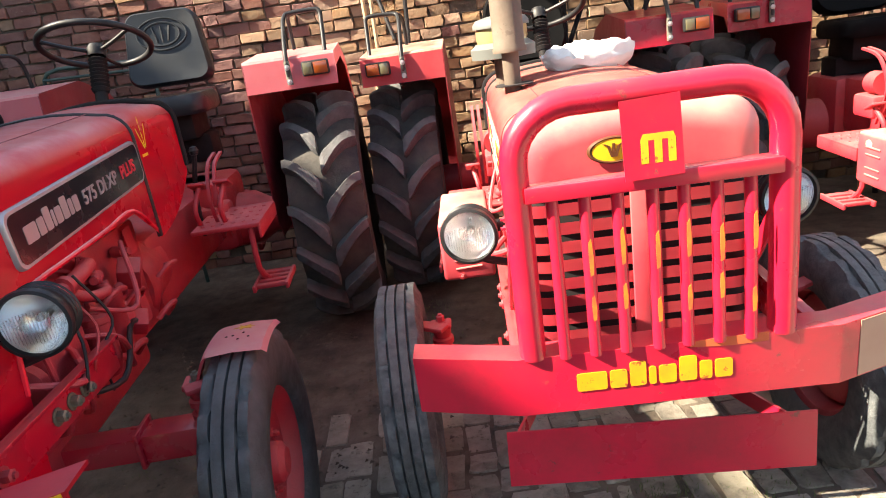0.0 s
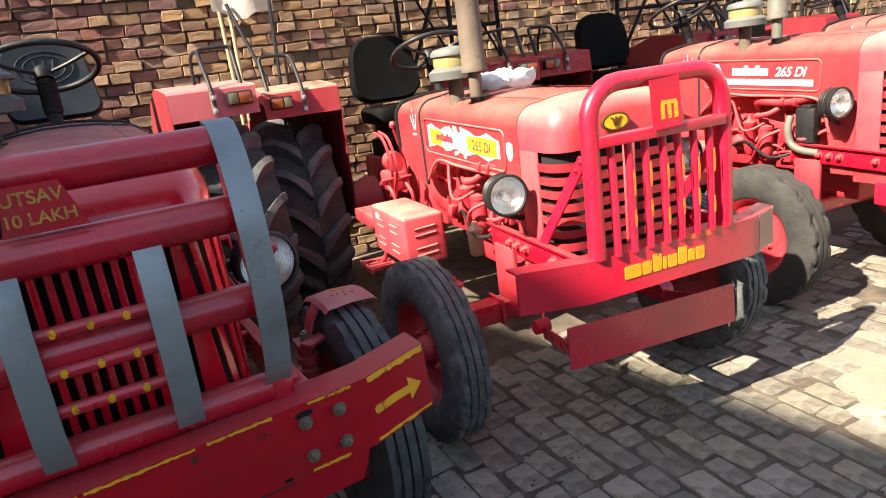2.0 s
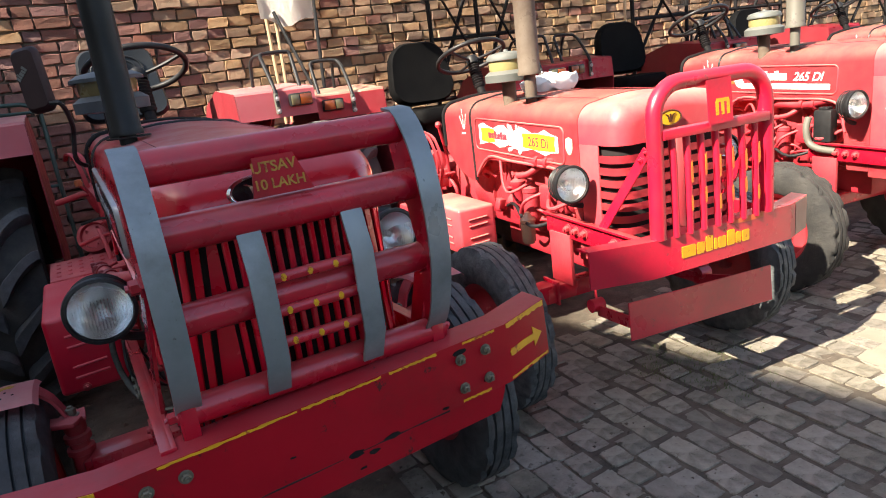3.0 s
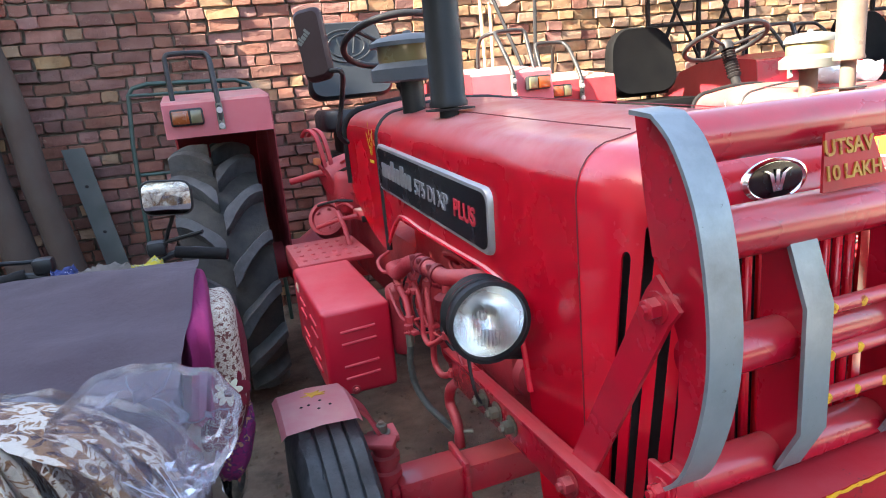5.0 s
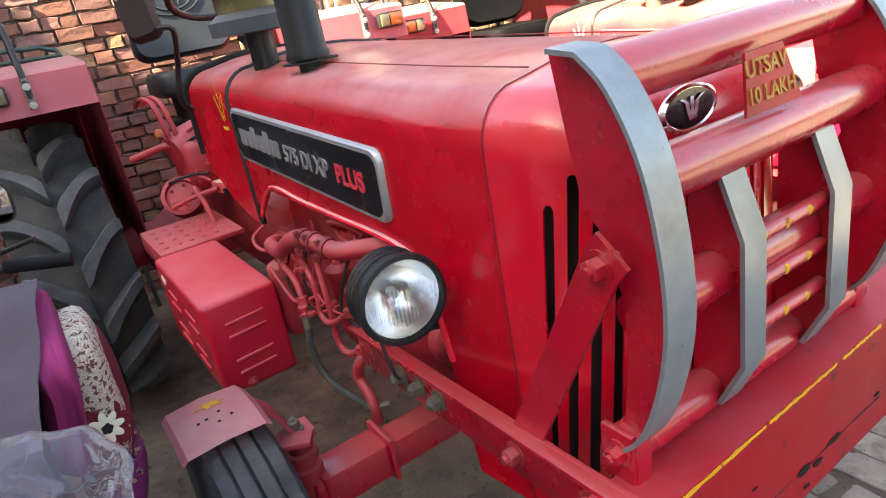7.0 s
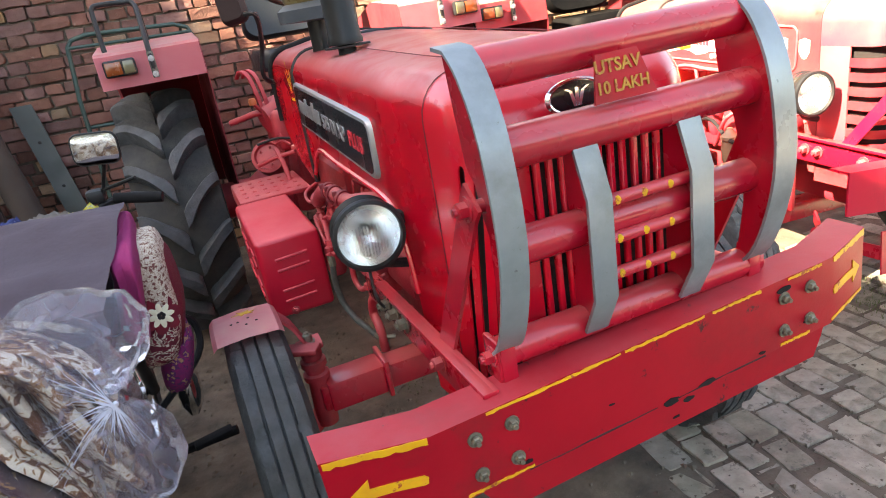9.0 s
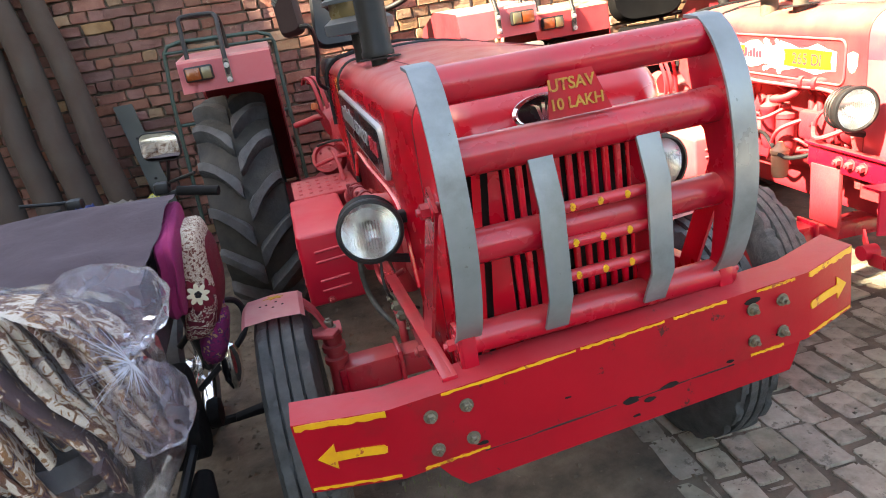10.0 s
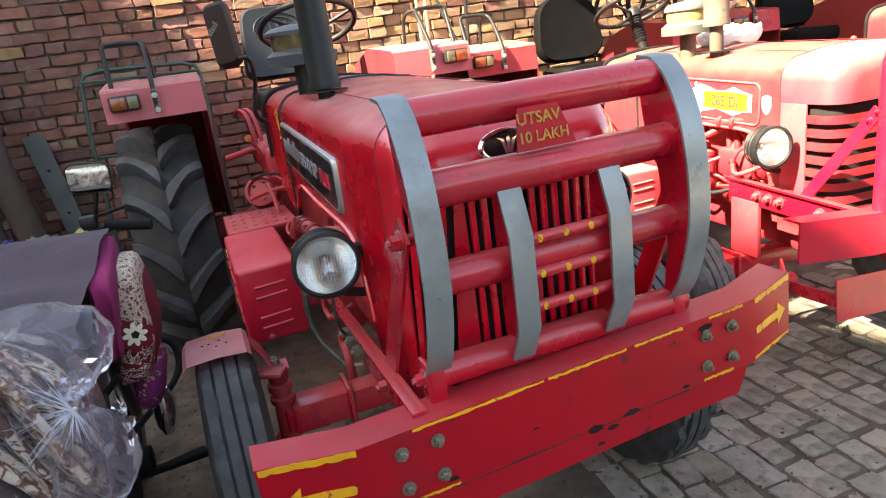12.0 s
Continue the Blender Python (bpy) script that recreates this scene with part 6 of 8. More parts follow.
def flank_decal_small(top, d, scheme):
    w = d["w"]
    for s in (-1, 1):
        yc, zc = d["decal"]
        m = face_side(s * (w + 0.0015), yc, zc, s) @ pose(0, 0, 0, 0, 0, -s * -2.0)
        L, H = 0.84, 0.165
        bm = bm_new()
        ring = [m @ Vector((a, b, 0.002)) for a, b in round_rect(L, H, 0.03)]
        tube(bm, ring, 0.0045, 6, closed=True)
        pr = part("pressed_panel", bm, d["mat"], top)
        if scheme == "yellow":
            bm = bm_new()
            rng = random.Random(5)
            n = 14
            up = [(-0.375 + 0.75 * i / n, 0.045 + 0.013 * math.sin(i * 1.7) + 0.008 * rng.random()) for i in range(n + 1)]
            dn = [(x, -0.042 - 0.013 * math.sin(x * 30) - 0.008 * rng.random()) for x, _ in up[::-1]]
            plate(bm, up + dn, 0.0012, m @ Matrix.Translation((0, 0, 0.001)))
            part("white_scroll", bm, white_paint, pr)
            for xa, xb in ((0.07, 0.355), (-0.355, -0.20)):
                bm = bm_new()
                plate(bm, [(xa, -0.033), ((xa + xb) / 2, -0.038), (xb, -0.032), (xb - 0.008, 0.0), (xb, 0.036), ((xa + xb) / 2, 0.041), (xa, 0.034), (xa + 0.01, 0.0)], 0.0014, m @ Matrix.Translation((0, 0, 0.0015)))
                part("yellow_label", bm, yellow_decal, pr)
            bm = bm_new()
            for i in range(26):
                q = (-0.06 + 0.12 * rng.random(), -0.062 + 0.124 * rng.random())
                lathe(bm, [(0.010 + 0.006 * rng.random(), 0), (0, 0.0008)], m @ Matrix.Translation((q[0], q[1], 0.002)), n=7)
            part("scroll_flourish", bm, white_paint, pr)
            bm = bm_new()
            word_blocks(bm, (1.2, 0.7, 0.7, 0.3, 0.7, 0.7, 0.5, 0.7), (0, 0, 1, 0, 0, 1, 0, 0), 0.030, m @ Matrix.Translation((-0.27, -0.013, 0.0022)), gap=0.13)
            part("word_mark", bm, red_letter, pr)
            lettering("words", "265 DI", 0.062, red_letter, pr, m @ Matrix.Translation((0.212, -0.021, 0.0028)), 0.0004)
            bm = bm_new()
            sm = face_side(s * (w + 0.0015), yc - 0.455, zc - 0.012, s)
            plate(bm, [(-0.025, 0.030), (0.0, 0.038), (0.025, 0.030), (0.025, -0.01), (0.012, -0.032), (0.0, -0.038), (-0.012, -0.032), (-0.025, -0.01)], 0.0012, sm)
            part("shield_sticker", bm, cream, top)
        else:
            bm = bm_new()
            plate(bm, [(-0.385, 0.062), (-0.30, 0.064), (-0.25, -0.024), (0.375, -0.024), (0.375, -0.058), (-0.27, -0.058), (-0.31, -0.045)], 0.0012, m @ Matrix.Translation((0, 0, 0.001)))
            part("white_swoosh", bm, white_paint, pr)
            bm = bm_new()
            plate(bm, [(-0.37, 0.045), (-0.345, 0.05), (-0.285, -0.030), (-0.365, -0.030)], 0.0012, m @ Matrix.Translation((0, 0, 0.001)))
            part("orange_corner", bm, orange_decal, pr)
            bm = bm_new()
            word_blocks(bm, (1.2, 0.7, 0.7, 0.3, 0.7, 0.7, 0.5, 0.7), (0, 0, 1, 0, 0, 1, 0, 0), 0.042, m @ Matrix.Translation((-0.185, -0.004, 0.0022)), gap=0.11)
            part("white_word_mark", bm, white_paint, pr)
            lettering("words", "265 DI", 0.072, white_paint, pr, m @ Matrix.Translation((0.225, -0.006, 0.0028)), 0.0006, shear=0.3)


BIG = dict(y0=-0.80, y1=0.53, y2=1.02, w=0.288, zf=1.425, zr=1.485, cut=-0.47, bay=1.115, low=0.66, lip=1.287, seam=0.185, corner=0.118, nose_drop=0.030, tight=0.045, axle_y=-0.125, axle_z=0.555, grille="upright", mat=red, emblem=yellow_decal,
           wheelbase=2.02, R=0.665, xr=0.785, fz=1.545, track=0.665, r=0.405, rail_x=0.325, rail_z=(0.862, 0.842), bumper_y=-0.945, guard_x=0.0, lamp=(0.384, -0.485, 1.096),
           front_rubber=rubber, fender_mat=pink_tin, fenders=True, box=(0.576, 0.356, 0.345, 0.94, 0.600, 0.886), stack=(-0.188, 0.125), stack_mat=pipe_black, stack_r=0.047,
           intake=(-0.185, 0.43), cap_mat=grey_blue, cup_mat=brown_cup, neck=0.025, intake_h=0.10, intake_r=0.094, cap_wide=1.26, squat=0.55, mirror=True, seat_z=0.22, foot_z=0.88)
SMALL = dict(y0=-0.42, y1=0.83, y2=1.20, w=0.305, zf=1.345, zr=1.375, cut=-0.13, bay=1.035, low=0.69, lip=1.165, seam=0.26, corner=0.08, axle_y=0.03, axle_z=0.48, grille="level", slats=8, mat=red_worn, emblem=white_paint,
             wheelbase=2.15, R=0.65, xr=0.775, fz=1.48, track=0.70, r=0.385, rail_x=0.33, rail_z=(0.78, 0.80), bumper_y=-0.64, lamp=(0.424, -0.25, 1.024), decal=(0.365, 1.165),
             front_rubber=rubber_chalky, fender_mat=red_dusty, fender_shaded=red_bar, fenders=False, box=(0.57, 0.355, 0.56, 1.08, 0.575, 0.825), boxes=True, stack=(-0.225, 0.31), stack_mat=rust, stack_r=0.052,
             intake=(-0.235, 0.50), cap_mat=grey_light, cup_mat=amber_cup, neck=0.125, intake_h=0.105, intake_r=0.090, cap_wide=1.12, squat=0.62, steer=4.0, mirror=False, seat_z=0.07, seat_big=1.13, vinyl=seat_black)

tr_a, top_a, nose_a, cowl_a = make_tractor("red tractor with black name plate, tube guard and bumper", pose(-0.955, 2.60, 0, 0, 0, 2.3), BIG)
tube_guard(tr_a, BIG)
flank_plate_big(top_a, BIG)
for ob in [top_a, nose_a] + list(top_a.children_recursive) + list(nose_a.children_recursive):
    for v in ob.data.vertices:               # the bonnet draws in towards the nose
        if v.co.y < -0.36:
            f = min(1.0, (-0.36 - v.co.y) / 0.42)
            v.co.x *= 1 - 0.12 * f * f * (3 - 2 * f)
oval_badge(nose_a, -0.804, 1.345, plate_black, chrome, x=-0.050)

tr_b, top_b, nose_b, cowl_b = make_tractor("dusty red tractor with arched bull bar and yellow side label", pose(0.85, 2.74, 0, 0, 0, -4), SMALL)
bull_bar(tr_b, SMALL)
flank_decal_small(top_b, SMALL, "yellow")
oval_badge(nose_b, -0.428, 1.245, yellow_decal, badge_brown, x=-0.06)

bm = bm_new()
lathe(bm, [(0, -0.07), (0.026, -0.07), (0.034, -0.055), (0.036, 0.03), (0.030, 0.036), (0.040, 0.040), (0.040, 0.055), (0.022, 0.07), (0.012, 0.09), (0, 0.09)], pose(-0.315, 0.30, 0.715), n=20, cap=False)
part("sediment_bowl", bm, material("tan_bowl", (0.42, 0.27, 0.17), 0.4, second=(0.34, 0.2, 0.12), coat=0.3), tr_b, "tan glass sediment bowl")


def bay_pipes(root):
    """Left side of the big engine: filter, clamped elbow, steel lines and the braided hose."""
    bm = bm_new()
    lathe(bm, [(0, -0.22), (0.028, -0.215), (0.036, -0.19), (0.037, -0.03), (0.041, -0.026), (0.042, 0.0), (0.039, 0.008), (0.026, 0.016), (0.012, 0.018), (0.012, 0.034), (0, 0.036)], pose(-0.315, 0.385, 0.905), n=24, cap=False)
    part("oil_filter", bm, red_cast, root)
    elbow = [(-0.30, 0.40, 0.975), (-0.335, 0.35, 0.985), (-0.350, 0.25, 0.998), (-0.360, 0.165, 1.025), (-0.362, 0.08, 1.066), (-0.360, 0.0, 1.090), (-0.350, -0.07, 1.088), (-0.335, -0.125, 1.078), (-0.315, -0.195, 1.090), (-0.25, -0.28, 1.10)]
    bm = bm_new()
    tube(bm, elbow, 0.0205, 14, smooth=4)
    pipe = part("elbow_pipe", bm, red_cast, root)
    path = smooth_path(elbow, 4)
    for f in (0.60, 0.68, 0.77):
        k = int(f * (len(path) - 2))
        a, b = Vector(path[k]), Vector(path[k + 1])
        c = (b - a).normalized() * 0.007
        bm = bm_new()
        tube(bm, [a - c, a + c], 0.0245, 16)
        box(bm, a + Vector((-0.018, 0, 0.018)), (0.012, 0.012, 0.014), bev=0.002)
        part("hose_clamp", bm, maroon, pipe)
    lines = (([(-0.345, 0.29, 0.985), (-0.36, 0.20, 0.969), (-0.368, 0.11, 0.953), (-0.375, 0.072, 0.915), (-0.382, 0.062, 0.875)], 0.0085),
             ([(-0.33, 0.20, 1.01), (-0.34, 0.12, 1.0), (-0.350, 0.045, 0.98), (-0.350, 0.031, 0.926), (-0.352, 0.032, 0.880), (-0.352, 0.0, 0.866), (-0.350, -0.05, 0.884), (-0.342, -0.125, 0.93), (-0.30, -0.16, 0.97)], 0.0075),
             ([(-0.30, 0.05, 1.06), (-0.33, 0.025, 1.02), (-0.34, -0.005, 0.945), (-0.34, -0.008, 0.872), (-0.340, -0.004, 0.81), (-0.333, -0.035, 0.785), (-0.32, -0.085, 0.808), (-0.27, -0.12, 0.84)], 0.0085),
             ([(-0.36, 0.33, 0.93), (-0.37, 0.20, 0.895), (-0.375, 0.10, 0.90), (-0.34, 0.03, 0.93)], 0.0045),
             ([(-0.31, 0.30, 0.88), (-0.35, 0.18, 0.85), (-0.36, 0.09, 0.865), (-0.33, -0.02, 0.90)], 0.0040),
             ([(-0.30, 0.50, 1.00), (-0.35, 0.46, 0.985), (-0.36, 0.36, 0.975), (-0.33, 0.26, 1.0)], 0.0055),
             ([(-0.26, 0.0, 0.735), (-0.295, 0.005, 0.725), (-0.300, 0.025, 0.67), (-0.300, -0.02, 0.632), (-0.300, -0.03, 0.56)], 0.0145))
    for pts, r in lines:
        bm = bm_new()
        tube(bm, pts, r, 10, smooth=5)
        line = part("steel_line", bm, red_cast, root)
        if 0.007 < r < 0.01:
            for k in (1, -2):
                bm = bm_new()
                p = Vector(pts[k])
                tube(bm, [p + Vector((0, 0, -0.009)), p + Vector((0, 0, 0.009))], r * 1.55, 6)
                part("union_nut", bm, red_cast, line)
    for y, z, x1 in ((0.075, 0.99, -0.366), (-0.005, 0.915, -0.345), (0.05, 0.885, -0.385)):
        bm = bm_new()
        box(bm, (x1 + 0.012, y, z), (0.020, 0.030, 0.012), (0, 0, 12), bev=0.003)
        bolt(bm, pose(x1, y + 0.004, z, 0, -90, 0), 0.006, 0.006)
        part("line_clip", bm, red_cast, root)
    for k in range(4):
        bm = bm_new()
        y = 0.02 + 0.05 * k
        tube(bm, [(-0.30, y + 0.08, 1.02), (-0.345 - 0.005 * k, y + 0.03, 0.96 - 0.01 * k), (-0.34, y - 0.03, 0.90 - 0.015 * k), (-0.30, y - 0.09, 0.88)], 0.0035, 6, smooth=5)
        part("wire", bm, black if k % 2 else red_cast, root)
    bm = bm_new()
    tube(bm, [(-0.383, 0.060, 0.850), (-0.386, 0.070, 0.79), (-0.378, 0.072, 0.72), (-0.358, 0.035, 0.668), (-0.335, -0.005, 0.640), (-0.312, -0.020, 0.612)], 0.0095, 12, smooth=7)
    hose = part("hydraulic_hose", bm, hose_mat, root, "grey braided hydraulic hose")
    for p, q, r, mm in (((-0.382, 0.061, 0.885), (-0.383, 0.060, 0.905), 0.0125, red_cast), ((-0.383, 0.060, 0.845), (-0.383, 0.061, 0.885), 0.0115, steel), ((-0.318, -0.016, 0.620), (-0.305, -0.024, 0.605), 0.0115, steel), ((-0.305, -0.024, 0.605), (-0.262, -0.040, 0.603), 0.0065, steel)):
        bm = bm_new()
        tube(bm, [p, q], r, 8)
        part("hose_fitting", bm, mm, hose)


bay_pipes(tr_a)

# Deeper red mudguards here: the shade over them is put into the paint.
d_c = dict(SMALL, fender_mat=red_bar, track=0.64, front_rubber=rubber_pale, stack_mat=pipe_grey, zf=1.40, zr=1.435, lip=1.215, bay=1.085, y0=-0.52, lamp=(0.424, -0.25, 1.08), decal=(0.365, 1.22), stack=(-0.25, 0.28), intake=(-0.26, 0.50), wheelbase=2.25)
tr_c, top_c, nose_c, cowl_c = make_tractor("dusty red tractor with a white side label and pale tyres", pose(2.865, 2.765, 0, 0, 0, -6), d_c)
weight_block(tr_c, d_c)
flank_decal_small(top_c, d_c, "white")

bm = bm_new()
box(bm, (-0.325, 0.0, 0.945), (0.07, 0.11, 0.19), (0, 0, 6), bev=0.012)
box(bm, (-0.325, 0.0, 1.045), (0.05, 0.06, 0.02), bev=0.006)
can = part("black_canister", bm, black, tr_c, "black canister by the headlamp")
bm = bm_new()
tube(bm, [(-0.34, 0.10, 0.99), (-0.37, 0.09, 0.93), (-0.37, 0.07, 0.85), (-0.365, 0.01, 0.815), (-0.34, -0.08, 0.80)], 0.020, 10, smooth=5)
part("rubber_elbow", bm, pipe_grey, can)

d_d = dict(d_c, front_rubber=rubber, zf=1.42, zr=1.455)
tr_d, top_d, nose_d, cowl_d = make_tractor("red tractor standing last in the row", pose(4.78, 2.85, 0, 0, 0, -5), d_d)
weight_block(tr_d, d_d)
flank_decal_small(top_d, d_d, "white")


# ---- ground, walls ----
WALL_Y = 5.86
bm = bm_new()
bmesh.ops.create_grid(bm, x_segments=60, y_segments=60, size=1.0, matrix=Matrix.Diagonal((60, 60, 1, 1)))
ground = tagged(part("ground", bm, dirt), "trodden brown earth with debris", "ground", kind="structure")
ground.location = (0, 0, -0.006)


def building(name, c, s, label):
    bm = bm_new()
    box(bm, c, s, bev=0.03)
    return tagged(part(name, bm, plaster), label, "wall", kind="structure")


# Unseen wall, added so that its top edge casts the yard's shadow line.
EAVE_X = -12.0
EAVE_Z = math.tan(radians(SUN_EL)) * (1.23 - EAVE_X) / 1.026
shade_wall = building("wall_west", (-1.0, 0.0, EAVE_Z / 2), (2.0, 24.0, EAVE_Z), "unseen plain rendered wall, placed to shade the yard")
shade_wall.matrix_world = pose(EAVE_X, 2.5, 0, 0, 0, 13)
building("wall_south", (3.0, -9.0, 1.6), (18.0, 0.3, 3.2), "plain rendered yard wall")

bm = bm_new()
box(bm, (2.5, WALL_Y + 0.133, 1.4), (17.0, 0.22, 2.8))
wall = tagged(part("wall_north", bm, mortar), "rough unplastered brick wall with raked joints", "wall", kind="structure")


def rough_block(verts, faces, x0, x1, z0, z1, y, rng, j=0.0065):
    """One worn brick: a ragged outline of eight points, a rounded arris and a bulged face."""
    k = len(verts)
    yf = y - 0.006 - 0.026 * rng.random() ** 1.5
    jt = lambda a=j: (rng.random() - 0.5) * 2 * a
    xm, zm = (x0 + x1) / 2, (z0 + z1) / 2
    out = [(x0, z0), (xm, z0), (x1, z0), (x1, zm), (x1, z1), (xm, z1), (x0, z1), (x0, zm)]
    out = [(a + jt(), b + jt(0.005)) for a, b in out]
    tilt, lean = jt(0.05), jt(0.10)
    for ins, dy in ((1.0, 0.07), (1.0, 0.007), (0.975, 0.0015), (0.90, 0.0)):
        for i, (a, b) in enumerate(out):
            f = ins - (0.05 if ins < 0.99 and i % 2 == 0 else 0.0)     # corners wear first
            px, pz = xm + (a - xm) * (1 - (1 - f) * 0.45), zm + (b - zm) * (f * 0.4 + 0.6 if ins > 0.9 else f)
            yy = y + 0.06 if dy > 0.05 else yf + dy + tilt * (px - xm) + lean * (pz - zm) + jt(0.0025)
            verts.append((px, yy, pz))
    for a in (0, 8, 16):
        for i in range(8):
            n = (i + 1) % 8
            faces.append((k + a + i, k + a + n, k + a + 8 + n, k + a + 8 + i))
    faces.append(tuple(k + 24 + i for i in range(8)))


def mesh_object(name, verts, faces, mat, parent=None, smooth=False):
    me = bpy.data.meshes.new(name)
    me.from_pydata(verts, [], faces)
    me.materials.append(mat)
    if smooth:
        me.polygons.foreach_set("use_smooth", [True] * len(me.polygons))
    ob = new(name, me)
    if parent is not None:
        ob.parent = parent
    return ob


rng = random.Random(21)
COURSE = 0.0795
near_bricks, rest = [], [([], []), ([], [])]
z = 0.0
while z < 2.72:
    x = -6.0 - 0.12 * rng.random()
    h = COURSE - 0.010
    head = rng.random() < 0.5
    while x < 11.0:
        head = not head if rng.random() < 0.7 else head
        # Red for the shaded stretch, tan for the sunlit one, mixed between.
        tan = rng.random() < min(0.88, max(0.06, (x + 1.15) / 0.9))
        if x < -1.1:
            wdt = (0.105 if head else 0.205) + 0.024 * (rng.random() - 0.5)
        else:
            wdt = (0.125 if head else 0.165) + 0.040 * (rng.random() - 0.5)
        if rng.random() > 0.008:
            sag = 0.012 * noise.noise(Vector((x * 0.9, z * 0.7, 4))) + 0.005 * (rng.random() - 0.5)     # uneven courses
            za, zb = z + sag, z + sag + h * (0.90 + 0.12 * rng.random())
            if -1.5 < x < 0.75 and 1.50 < z < 2.58:
                near_bricks.append((x, x + wdt, za, zb, tan))
            else:
                rough_block(*rest[tan], x, x + wdt, za, zb, WALL_Y + 0.012, rng)
        x += wdt + 0.006 + 0.012 * rng.random()
    z += COURSE
for (v, f), mat in zip(rest, brick_fars):
    tagged(mesh_object("bricks", v, f, mat, wall), kind="stuff")

# ---- paving ----
near_pavers, pv, pf = [], [], []


def paver(verts, faces, cx, cy, lx, ly, z, rng):
    k = len(verts)
    tx, ty = (rng.random() - 0.5) * 0.03, (rng.random() - 0.5) * 0.024
    n, out = 22, []
    sq, turn, bite = 0.12 + 0.16 * rng.random(), radians((rng.random() - 0.5) * 7), rng.choice((0.8, 2.3, 3.9, 5.5, 9, 9))
    for i in range(n):                       # ragged, worn outline
        a = 2 * math.pi * (i + 0.3 * rng.random()) / n
        c, s = math.cos(a), math.sin(a)
        f = 1 + 0.15 * (rng.random() - 0.5) - (0.16 if abs(a - bite) < 0.30 else 0.0)
        px, py = lx / 2 * f * math.copysign(abs(c) ** sq, c), ly / 2 * (0.4 + 0.6 * f) * math.copysign(abs(s) ** sq, s)
        out.append((px * math.cos(turn) - py * math.sin(turn), px * math.sin(turn) + py * math.cos(turn)))
    n = len(out)
    for ins, zz in ((1.0, z - 0.03), (0.995, z - 0.003), (0.972, z)):
        for px, py in out:
            verts.append((cx + px * ins, cy + py * ins, zz + (tx * px + ty * py) + (rng.random() - 0.5) * 0.003))
    for a in (0, n):
        for i in range(n):
            j = (i + 1) % n
            faces.append((k + a + i, k + a + j, k + a + n + j, k + a + n + i))
    faces.append(tuple(k + 2 * n + i for i in range(n)))


rng = random.Random(5)
x = -3.4
col = 0
while x < 8.0:
    wx = 0.098 + 0.036 * rng.random()
    y = -5.2 + 0.28 * rng.random()
    while y < 5.4:
        ly = rng.choice((0.11, 0.14, 0.17, 0.20, 0.22)) + 0.03 * rng.random()
        cx, cy = x + wx / 2, y + ly / 2
        sunk = 0.0
        if cy > (3.3 if cx > -0.55 else 2.05) + 0.3 * noise.noise(Vector((cx * 2.0, 0, 3))) or cx < -1.35:      # buried in trodden earth
            sunk = 0.016 + 0.02 * rng.random()
        if rng.random() > 0.02:
            item = (cx + 0.03 * (rng.random() - 0.5) + 0.05 * noise.noise(Vector((cx * 0.8, cy * 1.1, 7))), cy + 0.02 * (rng.random() - 0.5), wx - 0.008 - 0.012 * rng.random(), ly - 0.010 - 0.014 * rng.random(), 0.0 - sunk + 0.010 * (rng.random() - 0.6))
            if 0.1 < cx < 2.0 and 1.35 < cy < 3.0:
                near_pavers.append(item)
            else:
                paver(pv, pf, *item, rng)
        y += ly
    x += wx
pavement = tagged(mesh_object("pavement", pv, pf, paver_far), "worn grey-brown paving stones with earth joints", "paving", kind="structure")

# blown dust that fills the joints out in the sun
gv, gf = [], []
NX, NY = 100, 110
for j in range(NY + 1):
    for i in range(NX + 1):
        px, py = 1.2 + 9.0 * i / NX, -7.0 + 9.6 * j / NY
        edge = min(1.0, max(0.0, (px - 1.35 - 0.3 * noise.noise(Vector((py * 1.3, 2, 0)))) / 0.5)) * min(1.0, max(0.0, (2.6 - py) / 0.5))
        gv.append((px, py, -0.028 + edge * (0.0285 + 0.009 * noise.noise(Vector((px * 2.1, py * 2.1, 0))) + 0.004 * noise.noise(Vector((px * 9, py * 9, 1))))))
for j in range(NY):
    for i in range(NX):
        a = j * (NX + 1) + i
        gf.append((a, a + 1, a + NX + 2, a + NX + 1))
tagged(mesh_object("dust_layer", gv, gf, sand, smooth=True), "pale dust blown over the paving stones", "dust", kind="structure")

# grass in the joints
rng = random.Random(9)
gv, gf = [], []
for k in range(2100):
    c = rng.choice(((1.0, 2.62), (1.15, 2.42), (0.92, 2.55), (1.3, 2.5), (0.15, 3.9), (0.2, 4.3), (-1.0, 3.3), (1.05, 2.3), (-1.18, 2.62), (-1.12, 2.80), (-0.6, 1.75)))
    px, py = c[0] + rng.gauss(0, 0.09), c[1] + rng.gauss(0, 0.11)
    a, h, ln = rng.random() * 6.28, 0.004 + 0.014 * rng.random(), 0.010 + 0.018 * rng.random()
    w = 0.004
    i = len(gv)
    gv += [(px - w * math.sin(a), py + w * math.cos(a), -0.02), (px + w * math.sin(a), py - w * math.cos(a), -0.02), (px + ln * math.cos(a), py + ln * math.sin(a), h)]
    gf.append((i, i + 1, i + 2))
tagged(mesh_object("grass_tufts", gv, gf, grass_mat), "low green weeds between the paving stones", "weeds", kind="stuff")
